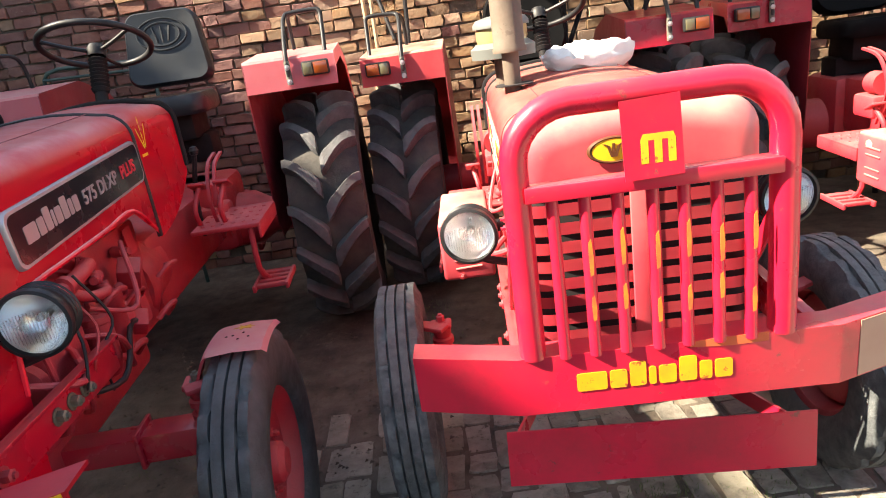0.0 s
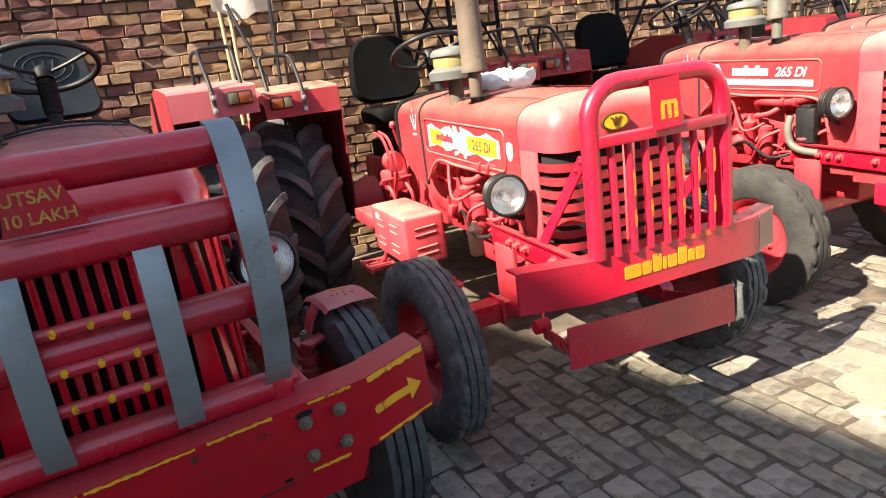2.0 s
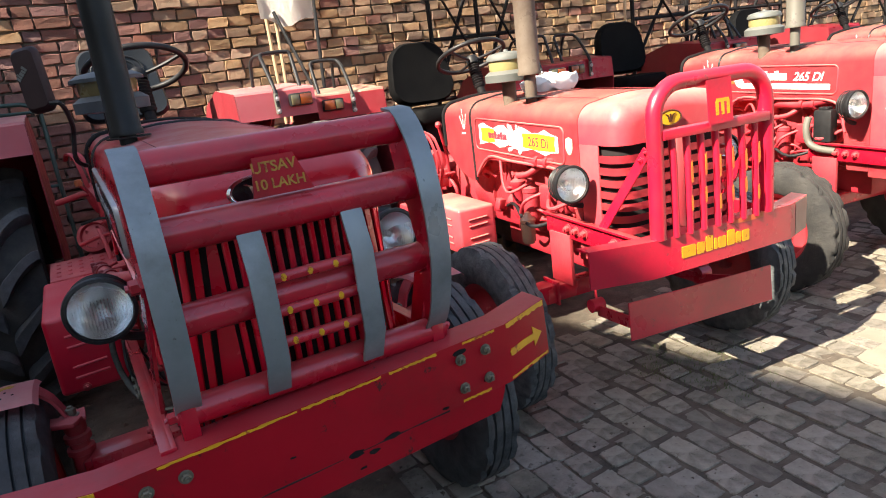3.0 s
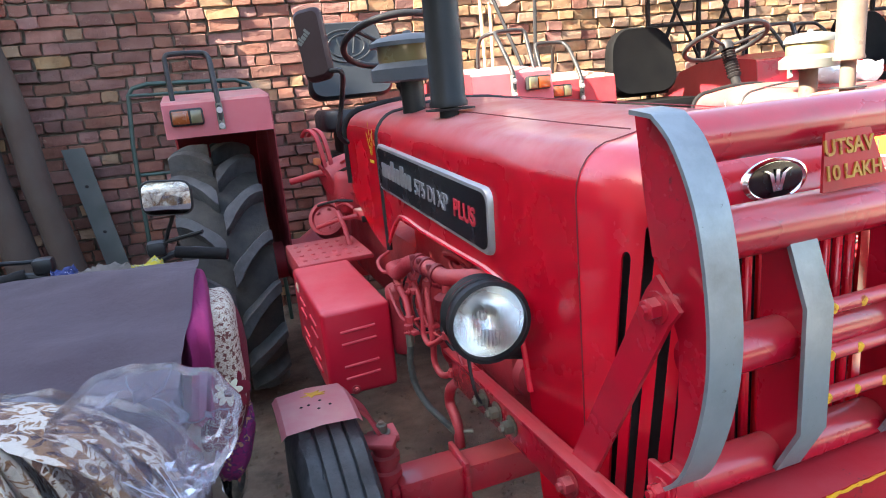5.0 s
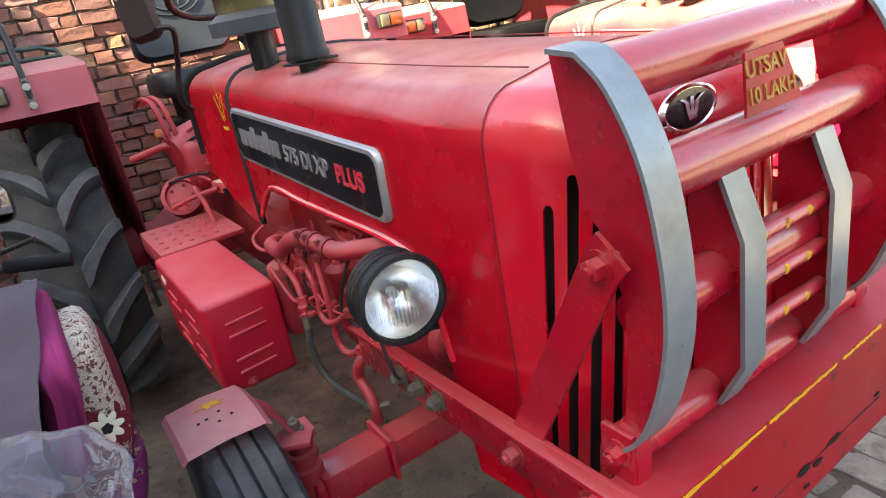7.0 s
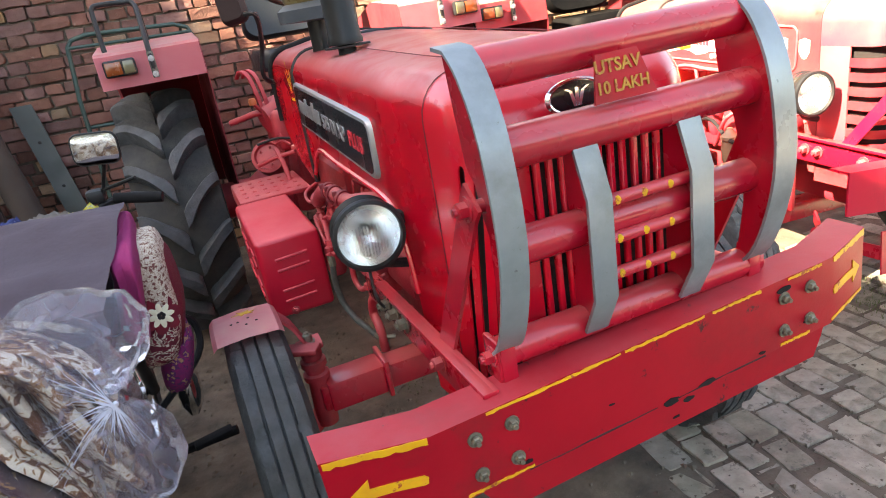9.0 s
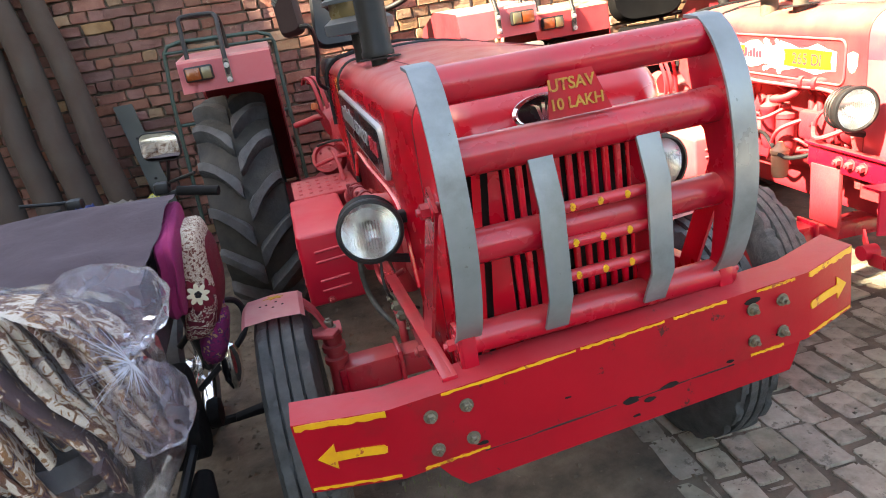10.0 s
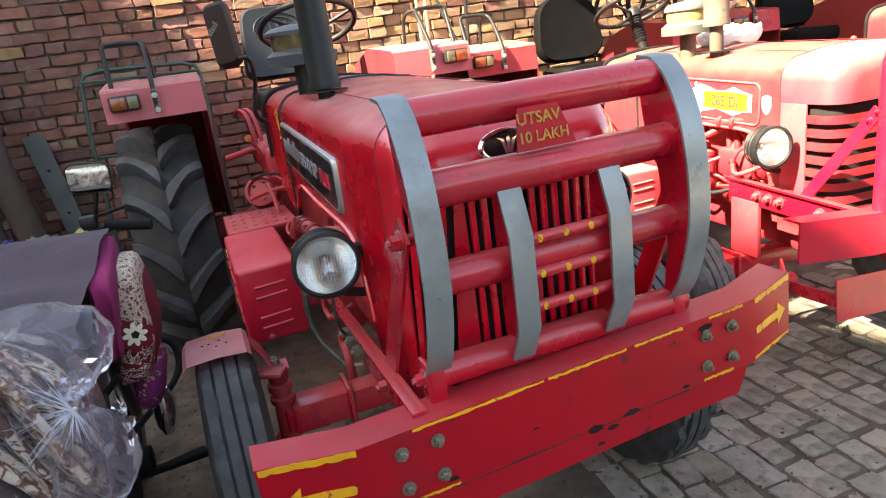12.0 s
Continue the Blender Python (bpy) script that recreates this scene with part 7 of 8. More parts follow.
# loose earth and crumbs under the tractor
gv, gf = [], []
for k in range(6500):
    px, py = -2.3 + 2.8 * rng.random(), 0.9 + 3.6 * rng.random()
    r = 0.004 + 0.016 * rng.random() ** 3
    i = len(gv)
    for sx, sy, sz in ((1, 0, 0), (-0.5, 0.8, 0), (-0.5, -0.8, 0), (0, 0, 0.7)):
        gv.append((px + r * sx * (0.7 + 0.6 * rng.random()), py + r * sy * (0.7 + 0.6 * rng.random()), -0.008 + r * sz))
    gf += [(i, i + 1, i + 3), (i + 1, i + 2, i + 3), (i + 2, i, i + 3)]
tagged(mesh_object("earth_crumbs", gv, gf, dirt), "crumbs of earth and brick on the ground", "debris", kind="stuff")


# ---- things by the wall ----
def leaning_pole(x, y, lean_x, ln, r):
    top = Vector((x + lean_x, WALL_Y - 0.06, ln))
    ob = thing("wooden_pole", pose(x, y, 0), "grey-brown wooden pole leaning on the brick wall", "pole", "leaning poles")
    bm = bm_new()
    base, tip = Vector((0, 0, -0.02)), top - Vector((x, y, 0))
    k = 8
    pts = [base.lerp(tip, i / k) + Vector((0.012 * math.sin(i * 1.9 + x), 0, 0)) for i in range(k + 1)]
    tube(bm, pts, r, 12, radii=[r * (1.08 - 0.25 * i / k) for i in range(k + 1)])
    part("shaft", bm, bark_wood, ob)
    return ob


for x, yy, lx, ln, r in ((-2.62, 5.10, -0.42, 2.3, 0.085), (-2.84, 5.05, -0.42, 2.4, 0.095), (-3.08, 5.05, -0.36, 2.4, 0.09), (-3.34, 5.0, -0.3, 2.3, 0.095)):
    leaning_pole(x, yy, lx, ln, r)

plank = thing("steel_flat", pose(-2.42, 5.46, 0, 0, 0, 0), "dark drilled flat bar leaning on the wall", "bar")
bm = bm_new()
band(bm, [(0, 0, -0.02), (-0.26, 0.33, 1.32)], (1, 0.1, 0), 0.13, 0.02)
part("flat_bar", bm, olive_steel, plank)
# Near-black discs drawn for the drilled holes, the shade inside painted.
for q in (0.35, 0.6, 0.82):
    bm = bm_new()
    lathe(bm, [(0.011, 0), (0.009, 0.003)], pose(-0.26 * q, 0.33 * q - 0.011, 1.34 * q - 0.02, 90, 0, 0), n=10)
    part("bolt_hole", bm, dark_gap, plank)

gframe = thing("tube_frame", pose(0, 5.55, 0), "green painted steel tube frame standing against the wall", "frame")
bm = bm_new()
tube(bm, [(-2.34, 0.0, -0.02), (-2.30, 0.05, 1.3), (-2.27, 0.08, 1.62), (-2.24, 0.085, 1.66), (-2.15, 0.09, 1.68), (-1.62, 0.10, 1.66), (-1.54, 0.10, 1.63), (-1.52, 0.10, 1.58), (-1.52, 0.06, 1.2), (-1.50, 0.0, -0.02)], 0.014, 10)
part("hoop", bm, green_tube, gframe)
bm = bm_new()
tube(bm, [(-2.30, 0.06, 1.12), (-1.52, 0.06, 1.10)], 0.011, 8)
part("cross_tube", bm, green_tube, gframe)
bm = bm_new()
tube(bm, [(-2.26, 0.05, 1.615), (-1.53, 0.05, 1.60)], 0.010, 8)
part("cross_tube", bm, green_tube, gframe)

# white canvas on a stick frame, behind the mudguards
stand = thing("canvas_stand", pose(0.20, 5.05, 0), "white canvas sheet on a bamboo stick frame", "sunshade")
for a, b in (((-0.14, 0.30, -0.02), (-0.16, 0.33, 2.10)), ((-0.11, 0.30, 1.3), (-0.10, 0.30, 2.05)), ((0.03, 0.05, -0.02), (0.16, 0.10, 2.60)), ((0.02, 0.08, 1.55), (-0.12, 0.25, 2.08))):
    bm = bm_new()
    tube(bm, [a, b], 0.013, 8)
    part("stick", bm, bamboo if a[0] < 0 else black, stand)
bm = bm_new()
rings = []
for i in range(7):
    f = i / 6
    rings.append([(-0.22 + 0.42 * g, 0.24 + 0.05 * math.sin(g * 7 + f * 2) - 0.1 * g * f, 2.04 + 0.5 * f - 0.05 * math.sin(g * 3.1) * (1 - f) + 0.02 * math.sin(g * 11)) for g in [q / 8 for q in range(9)]])
loft(bm, rings, closed=False)
bmesh.ops.solidify(bm, geom=bm.faces[:], thickness=0.004)
part("canvas", bm, canvas, stand)
bm = bm_new()                                          # an unseen sheet added overhead, to shade the mudguards behind
rings = []
for i in range(9):
    f = i / 8
    rings.append([(-0.25 + 3.45 * g, 0.20 - 1.15 * f, 2.62 + 0.12 * math.sin(f * 2.8) - 0.07 * math.sin(g * 3.1) + 0.02 * math.sin(g * 13 + f * 5)) for g in [q / 12 for q in range(13)]])
loft(bm, rings, closed=False)
bmesh.ops.solidify(bm, geom=bm.faces[:], thickness=0.004)
part("awning", bm, canvas, stand)
# Unseen poles added to carry the overhead sheet.
for a, b in (((3.16, 0.20, -0.02), (3.16, 0.20, 2.62)), ((-0.24, 0.18, 2.60), (3.18, 0.18, 2.60))):
    bm = bm_new()
    tube(bm, [a, b], 0.013, 8)
    part("stick", bm, bamboo, stand)


def lattice_frame(x, y, w, h, n, label):
    """A dark steel frame with crossed braces, standing by the wall."""
    ob = thing("steel_rack", pose(x, y, 0), label, "frame", "steel frames by the wall")
    for q in range(n + 1):
        bm = bm_new()
        tube(bm, [(w * q / n, 0, -0.02), (w * q / n, 0, h)], 0.019, 8)
        part("upright", bm, black_matt, ob)
    for zz in (1.30, 1.78, h):
        bm = bm_new()
        tube(bm, [(0, 0, zz), (w, 0, zz)], 0.016, 8)
        part("rail", bm, black_matt, ob)
    for q in range(n):
        bm = bm_new()
        tube(bm, [(w * q / n, 0.02, 1.30), (w * (q + 1) / n, 0.02, h)], 0.016, 8)
        tube(bm, [(w * q / n, -0.02, h), (w * (q + 1) / n, -0.02, 1.50)], 0.011, 8)
        part("brace", bm, black_matt, ob)
    return ob


lattice_frame(1.35, 5.35, 0.9, 2.3, 2, "dark steel frame with crossed braces by the wall")
lattice_frame(3.55, 5.35, 2.2, 2.4, 3, "long dark steel frame with crossed braces by the wall")
lattice_frame(6.1, 5.30, 2.4, 2.4, 3, "dark steel frame at the row's end")


# ---- loaded motorcycle ----
moto = thing("motorcycle", pose(-2.12, 2.55, 0, 0, 0, 0), "black motorcycle parked between wall and tractor, rear towards the yard", "motorcycle")


def moto_wheel(y, name):
    bm = bm_new()
    R = 0.30
    m = pose(0, y, R, 0, 90, 0)
    lathe(bm, [(R * 0.80, -0.035), (R * 0.9, -0.045), (R * 0.99, -0.03), (R, 0.0), (R * 0.99, 0.03), (R * 0.9, 0.045), (R * 0.80, 0.035)], m, n=36, cap=False)
    t = part(name, bm, rubber, moto)
    bm = bm_new()
    lathe(bm, [(R * 0.82, -0.03), (R * 0.76, -0.02), (R * 0.76, 0.02), (R * 0.82, 0.03)], m, n=36, cap=False)
    lathe(bm, [(0.05, -0.05), (0.05, 0.05)], m, n=18)
    for i in range(12):
        a = 2 * math.pi * i / 12
        tube(bm, [m @ Vector((0.04 * math.cos(a), 0.04 * math.sin(a), 0.03)), m @ Vector((R * 0.78 * math.cos(a + 0.3), R * 0.78 * math.sin(a + 0.3), 0))], 0.003, 5)
    part("spoked_rim", bm, chrome, t)


moto_wheel(-0.55, "rear_wheel")
moto_wheel(0.75, "front_wheel")
bm = bm_new()
tube(bm, [(0, -0.75, 0.72), (0, -0.3, 0.70), (0, 0.2, 0.68), (0, 0.42, 0.86)], 0.022, 8, smooth=4)
tube(bm, [(0, -0.1, 0.66), (0, 0.05, 0.36), (0, 0.35, 0.36), (0, 0.42, 0.80)], 0.02, 8, smooth=4)
for s in (-1, 1):
    tube(bm, [(s * 0.10, -0.55, 0.30), (s * 0.12, 0.02, 0.36)], 0.018, 8)
    tube(bm, [(s * 0.09, 0.42, 0.98), (s * 0.07, 0.75, 0.30)], 0.024, 10)
    tube(bm, [(s * 0.11, -0.52, 0.32), (s * 0.12, -0.38, 0.66)], 0.026, 10)
part("frame", bm, black, moto)
bm = bm_new()
box(bm, (0, 0.16, 0.42), (0.24, 0.34, 0.26), bev=0.04)
lathe(bm, [(0.08, -0.15), (0.085, 0.0), (0.08, 0.15)], pose(0, 0.10, 0.36, 0, 90, 0), n=20)
part("engine", bm, black_matt, moto)
bm = bm_new()
loft(bm, [[(a * k, 0.22 + b * k, zz) for a, b in round_rect(0.27, 0.46, 0.10)] for k, zz in ((0.7, 0.70), (1.0, 0.78), (0.98, 0.90), (0.6, 0.95))])
part("fuel_tank", bm, black, moto)
bm = bm_new()
loft(bm, [[(a * k, -0.32 + b * k, zz) for a, b in round_rect(0.26, 0.72, 0.08)] for k, zz in ((0.92, 0.72), (1.0, 0.76), (0.95, 0.81))])
part("seat", bm, vinyl, moto)
bm = bm_new()
tube(bm, [(-0.34, 0.52, 1.085), (-0.22, 0.55, 1.105), (-0.08, 0.52, 1.06), (0, 0.50, 1.00), (0.08, 0.52, 1.06), (0.22, 0.55, 1.105), (0.34, 0.52, 1.085)], 0.011, 8, smooth=4)
bar = part("handlebar", bm, black, moto)
for s in (-1, 1):
    bm = bm_new()
    tube(bm, [(s * 0.20, 0.55, 1.105), (s * 0.345, 0.515, 1.083)], 0.018, 10)
    part("grip", bm, black_matt, bar)
    bm = bm_new()
    box(bm, (s * 0.15, 0.55, 1.125), (0.055, 0.05, 0.045), bev=0.012)
    tube(bm, [(s * 0.14, 0.56, 1.140), (s * 0.19, 0.53, 1.145), (s * 0.29, 0.46, 1.172)], 0.006, 8, smooth=3)
    part("brake_lever", bm, black, bar)
mm = pose(0.22, 0.39, 1.29, 91, 4, -8)
bm = bm_new()
loft(bm, [[mm @ Vector((a * k, b * k, zz)) for a, b in round_rect(0.135, 0.098, 0.028)] for k, zz in ((0.7, -0.030), (0.95, -0.016), (1.0, 0.0), (0.97, 0.004))])
mir = part("mirror", bm, black, moto, "rectangular handlebar mirror")
bm = bm_new()
plate(bm, round_rect(0.124, 0.088, 0.024), 0.002, mm @ Matrix.Translation((0, 0, 0.0052)))
part("mirror_pane", bm, mirror_mat, mir)
bm = bm_new()
tube(bm, [(0.17, 0.55, 1.11), (0.19, 0.52, 1.17), (0.22, 0.44, 1.23), (0.22, 0.42, 1.265)], 0.006, 8, smooth=3)
part("mirror_stem", bm, black, mir)
# leg guard hoop, chrome guard, silencer, footrest
bm = bm_new()
for s in (1,):
    tube(bm, [(s * 0.10, 0.30, 0.60), (s * 0.22, 0.36, 0.70), (s * 0.30, 0.42, 0.69), (s * 0.325, 0.42, 0.62), (s * 0.29, 0.38, 0.54), (s * 0.12, 0.30, 0.42)], 0.012, 8, smooth=5)
part("leg_guard", bm, black, moto)
bm = bm_new()
lathe(bm, [(0.02, -0.46), (0.045, -0.40), (0.048, 0.10), (0.03, 0.22)], pose(0.17, -0.30, 0.28, -80, 0, 4), n=18)
part("silencer", bm, black_matt, moto)
bm = bm_new()
lathe(bm, [(0.0, -0.095), (0.018, -0.088), (0.034, -0.05), (0.038, 0.0), (0.034, 0.05), (0.018, 0.085), (0.0, 0.092)], pose(0.265, 0.25, 0.512, 4, 6, 0), n=24, cap=False)
part("chrome_guard", bm, chrome, moto, "rounded chrome crash guard")
bm = bm_new()
tube(bm, [(0.12, 0.30, 0.27), (0.22, 0.31, 0.27), (0.36, 0.30, 0.285)], 0.017, 8)
box(bm, (0.28, 0.30, 0.285), (0.13, 0.045, 0.02), (0, -6, 6), bev=0.006)
part("footrest", bm, black_matt, moto)
bm = bm_new()
lathe(bm, [(0.02, -0.02), (0.05, -0.02), (0.055, 0.0), (0.05, 0.02), (0.02, 0.025)], pose(0.17, 0.22, 0.36, 0, 90, 0), n=20)
part("clutch_cover", bm, black_matt, moto)


def patterned(name, ground_col, c2, c3, scale, leaf=0.35):
    """A printed cloth: flowers from a cell pattern over a mottled ground."""
    m = bpy.data.materials.new(name)
    m.use_nodes = True
    n, l = m.node_tree.nodes, m.node_tree.links
    p = n["Principled BSDF"]
    p.inputs["Roughness"].default_value = 0.95
    co = n.new("ShaderNodeTexCoord").outputs["Object"]
    v = n.new("ShaderNodeTexVoronoi")
    v.inputs["Scale"].default_value = scale
    w = n.new("ShaderNodeTexNoise")
    w.inputs["Scale"].default_value, w.inputs["Detail"].default_value = scale * 1.7, 3
    l.new(co, w.inputs["Vector"])
    add = n.new("ShaderNodeMixRGB")
    add.inputs[0].default_value = 0.06
    l.new(co, add.inputs[1])
    l.new(w.outputs["Color"], add.inputs[2])
    l.new(add.outputs[0], v.inputs["Vector"])
    r = n.new("ShaderNodeValToRGB")
    el = r.color_ramp.elements
    r.color_ramp.interpolation = "CONSTANT"
    el[0].position, el[0].color = 0.0, (*c2, 1)
    el[1].position, el[1].color = leaf, (*ground_col, 1)
    e = el.new(leaf * 0.55)
    e.color = (*c3, 1)
    e = el.new(0.62)
    e.color = (*[0.6 * a + 0.4 * b for a, b in zip(ground_col, c3)], 1)
    l.new(v.outputs["Distance"], r.inputs[0])
    l.new(r.outputs[0], p.inputs["Base Color"])
    b = n.new("ShaderNodeBump")
    b.inputs["Strength"].default_value, b.inputs["Distance"].default_value = 0.4, 0.004
    k = n.new("ShaderNodeTexNoise")
    k.inputs["Scale"].default_value = 160
    l.new(co, k.inputs["Vector"])
    l.new(k.outputs["Fac"], b.inputs["Height"])
    l.new(b.outputs[0], p.inputs["Normal"])
    return m


def swirled(name, bands, scale, twist=2.2, start=0.0):
    """A curling print: bands of colour that follow a twisted noise."""
    m = bpy.data.materials.new(name)
    m.use_nodes = True
    n, l = m.node_tree.nodes, m.node_tree.links
    p = n["Principled BSDF"]
    p.inputs["Roughness"].default_value = 0.9
    co = n.new("ShaderNodeTexCoord").outputs["Object"]
    w = n.new("ShaderNodeTexNoise")
    w.inputs["Scale"].default_value, w.inputs["Detail"].default_value, w.inputs["Distortion"].default_value = scale, 3.0, twist
    mp = n.new("ShaderNodeMapping")
    mp.inputs["Location"].default_value = (start, 0, 0)
    l.new(co, mp.inputs["Vector"])
    l.new(mp.outputs[0], w.inputs["Vector"])
    r = n.new("ShaderNodeValToRGB")
    r.color_ramp.interpolation = "CONSTANT"
    el = r.color_ramp.elements
    el[0].position, el[0].color = 0.0, (*bands[0][1], 1)
    el[1].position, el[1].color = bands[1][0], (*bands[1][1], 1)
    for pos, col in bands[2:]:
        e = el.new(pos)
        e.color = (*col, 1)
    l.new(w.outputs["Fac"], r.inputs[0])
    l.new(r.outputs[0], p.inputs["Base Color"])
    b = n.new("ShaderNodeBump")
    b.inputs["Strength"].default_value, b.inputs["Distance"].default_value = 0.5, 0.006
    k = n.new("ShaderNodeTexNoise")
    k.inputs["Scale"].default_value = 45
    l.new(co, k.inputs["Vector"])
    l.new(k.outputs["Fac"], b.inputs["Height"])
    l.new(b.outputs[0], p.inputs["Normal"])
    return m


CREAM, TAN, BROWN, PLUM = (0.60, 0.52, 0.43), (0.26, 0.13, 0.06), (0.12, 0.045, 0.022), (0.050, 0.020, 0.028)
floral = swirled("floral_print", ((0, (0.13, 0.006, 0.018)), (0.47, (0.60, 0.52, 0.42)), (0.515, (0.17, 0.008, 0.020)), (0.58, (0.62, 0.54, 0.45)), (0.62, (0.10, 0.005, 0.015))), 46.0, 0.5)
speckle = swirled("speckled_cream_cloth", ((0, (0.16, 0.05, 0.04)), (0.44, (0.50, 0.40, 0.30)), (0.50, (0.62, 0.54, 0.43)), (0.57, (0.36, 0.24, 0.18)), (0.62, (0.60, 0.52, 0.42))), 130.0, 0.6)
maroon_cloth = material("maroon_cloth", (0.17, 0.006, 0.018), 0.9, second=(0.11, 0.004, 0.014), scale=9.0, bump=0.3, bump_scale=150)
cream_print = swirled("cream_print", ((0, BROWN), (0.42, TAN), (0.46, CREAM), (0.60, TAN), (0.64, CREAM)), 25.0, 1.3, 3.0)
tan_print = swirled("tan_print", ((0, PLUM), (0.42, TAN), (0.53, CREAM)), 28.0, 1.3, 5.0)
dark_print = swirled("dark_print", ((0, PLUM), (0.56, TAN), (0.60, CREAM)), 22.0, 1.3, 8.0)
brown_print = swirled("brown_print", ((0, BROWN), (0.50, CREAM), (0.58, TAN)), 23.0, 1.3, 11.0)
pink_print = patterned("pink_print", (0.26, 0.015, 0.11), (0.42, 0.22, 0.12), (0.12, 0.02, 0.10), 34.0, 0.46)


def bundle(bm, c, s, wob=0.02, seed=0, p=0.45, nu=28, nv=16, sag=0.0):
    """A soft stuffed shape: a rounded block with folds."""
    rings = []
    for i in range(nv + 1):
        ph = -math.pi / 2 + math.pi * i / nv
        ring = []
        for j in range(nu):
            th = 2 * math.pi * j / nu
            f = lambda t: math.copysign(abs(t) ** p, t)
            x, y, z = f(math.cos(ph)) * f(math.cos(th)), f(math.cos(ph)) * f(math.sin(th)), f(math.sin(ph))
            q = Vector((x, y, z))
            d = noise.noise(q * 2.3 + Vector((seed, seed * 2, 0))) * wob + noise.noise(q * 6.0 + Vector((seed, 3, 1))) * wob * 0.45
            ring.append((c[0] + x * s[0] / 2 * (1 + d * 2), c[1] + y * s[1] / 2 * (1 + d * 2), c[2] + z * s[2] / 2 + d * 0.5 - sag * (x * x) * 0.5))
        rings.append(ring)
    loft(bm, rings)
    return bm


b1 = thing("folded_blanket", pose(-2.335, 2.42, 0.82, 14, 0, -2), "folded dark grey blanket on the motorcycle seat", "blanket")
bm = bm_new()
for k in range(3):
    bundle(bm, (0, 0.04 + 0.005 * k, 0.05 + 0.095 * k), (0.86 - 0.012 * k, 0.42, 0.115), 0.010, 3 + k, 0.24, 44, 10)
rings = []                                            # the top sheet hangs over the front
for i in range(73):
    f = i / 72
    a = min(1.0, f / 0.62)
    yy, zz = 0.27 - 0.47 * a, 0.315 + 0.006 * math.sin(a * 5)
    if f > 0.62:
        g = (f - 0.62) / 0.38
        yy, zz = -0.200 - 0.020 * math.sin(g * 1.4), 0.315 - 0.060 * g
    rings.append([(-0.45 + (0.955 - 0.03 * f) * u + 0.004 * math.sin(f * 9), yy + 0.006 * noise.noise(Vector((u * 5, f * 3, 0))), zz + 0.016 * noise.noise(Vector((u * 2.2, f * 5, 2))) + 0.010 * abs(noise.noise(Vector((u * 4 + f * 3, f * 9, 5)))) + 0.006 * math.sin(f * 21 + 3 * math.sin(u * 4)) * u + 0.007 * (0.4 - abs(noise.noise(Vector((u * 5 + f * 2, f * 10 - u * 3, 9))))) + 0.003 * noise.noise(Vector((u * 16, f * 14, 3)))) for u in [q / 70 for q in range(71)]])
loft(bm, rings, closed=False)
part("folds", bm, grey_cloth, b1)
b2 = thing("purple_blanket", pose(-1.852, 2.47, 1.030, 12, 0, 2), "magenta cloth hanging in pleats beside the load", "blanket")
bm = bm_new()
bundle(bm, (0, 0, 0), (0.060, 0.32, 0.235), 0.008, 40, 0.30, 72, 22)
for v in bm.verts:                                    # long soft pleats
    v.co.y += 0.010 * math.sin(v.co.x * 190 + v.co.z * 9) * (1 if v.co.y < 0 else 0)
    v.co.x += 0.14 * v.co.z + 0.004 * math.sin(v.co.z * 34)
part("cloth", bm, purple_cloth, b2)
b3 = thing("floral_quilt", pose(-1.800, 2.53, 0.945), "rolled cream and maroon quilt with white flower print", "quilt")


def quilt_roll(c, sz, seed):
    bm = bundle(bm_new(), c, sz, 0.012, seed, 0.55, 36, 26)
    for v in bm.verts:                                # it leans in below
        v.co.x -= 0.9 * max(0.0, -v.co.z) ** 1.7
    return bm


part("lining", quilt_roll((0.012, 0.02, -0.025), (0.070, 0.21, 0.300), 8), maroon_cloth, b3, "maroon edge of the quilt")
part("roll", quilt_roll((-0.006, 0.0, 0.045), (0.088, 0.25, 0.250), 9), speckle, b3, "speckled cream face of the quilt")
part("printed_hem", quilt_roll((-0.008, -0.002, -0.09), (0.094, 0.255, 0.15), 10), floral, b3, "maroon hem with white leaf print")


def petals(name, fm, rr, n, wide, mat, label):
    bm = bm_new()
    for q in range(n):
        lathe(bm, [(0.5, 0.0), (0.46, 0.05), (0.0, 0.10)], fm @ pose(0, 0, 0, 0, 0, 360 / n * q) @ Matrix.Translation((rr * 0.58, 0, 0)) @ Matrix.Diagonal((rr * 0.95, rr * wide, rr * 0.25, 1)), n=12)
    return part(name, bm, mat, b3, label)


face = Matrix.Translation((-0.004, -0.128, -0.012)) @ pose(0, 0, 0, 80, 0, 14)
petals("printed_flower", face, 0.047, 7, 0.72, maroon_cloth, "maroon printed flower")
petals("printed_flower", face @ Matrix.Translation((0, 0, 0.006)), 0.030, 8, 0.48, cream, "cream printed flower")
petals("flower_eye", face @ Matrix.Translation((0, 0, 0.010)), 0.010, 5, 1.0, dark_gap, "dark eye of the flower")
petals("printed_flower", Matrix.Translation((0.006, -0.112, 0.118)) @ pose(0, 0, 0, 62, 0, 14), 0.017, 7, 0.5, maroon_cloth, "small maroon printed flower")
b4 = thing("pink_bundle", pose(-1.815, 2.52, 0.762), "pink and purple printed cloth bundle", "bundle")
bm = bm_new()
bundle(bm, (0, 0, 0.0), (0.085, 0.16, 0.17), 0.05, 12, 0.75)
for v in bm.verts:
    v.co.x += 0.25 * v.co.z
part("cloth", bm, pink_print, b4)
b5 = thing("bundle_of_quilts", pose(-2.20, 1.97, 0.62), "brown and cream printed quilts packed in the clear bag", "bundle")
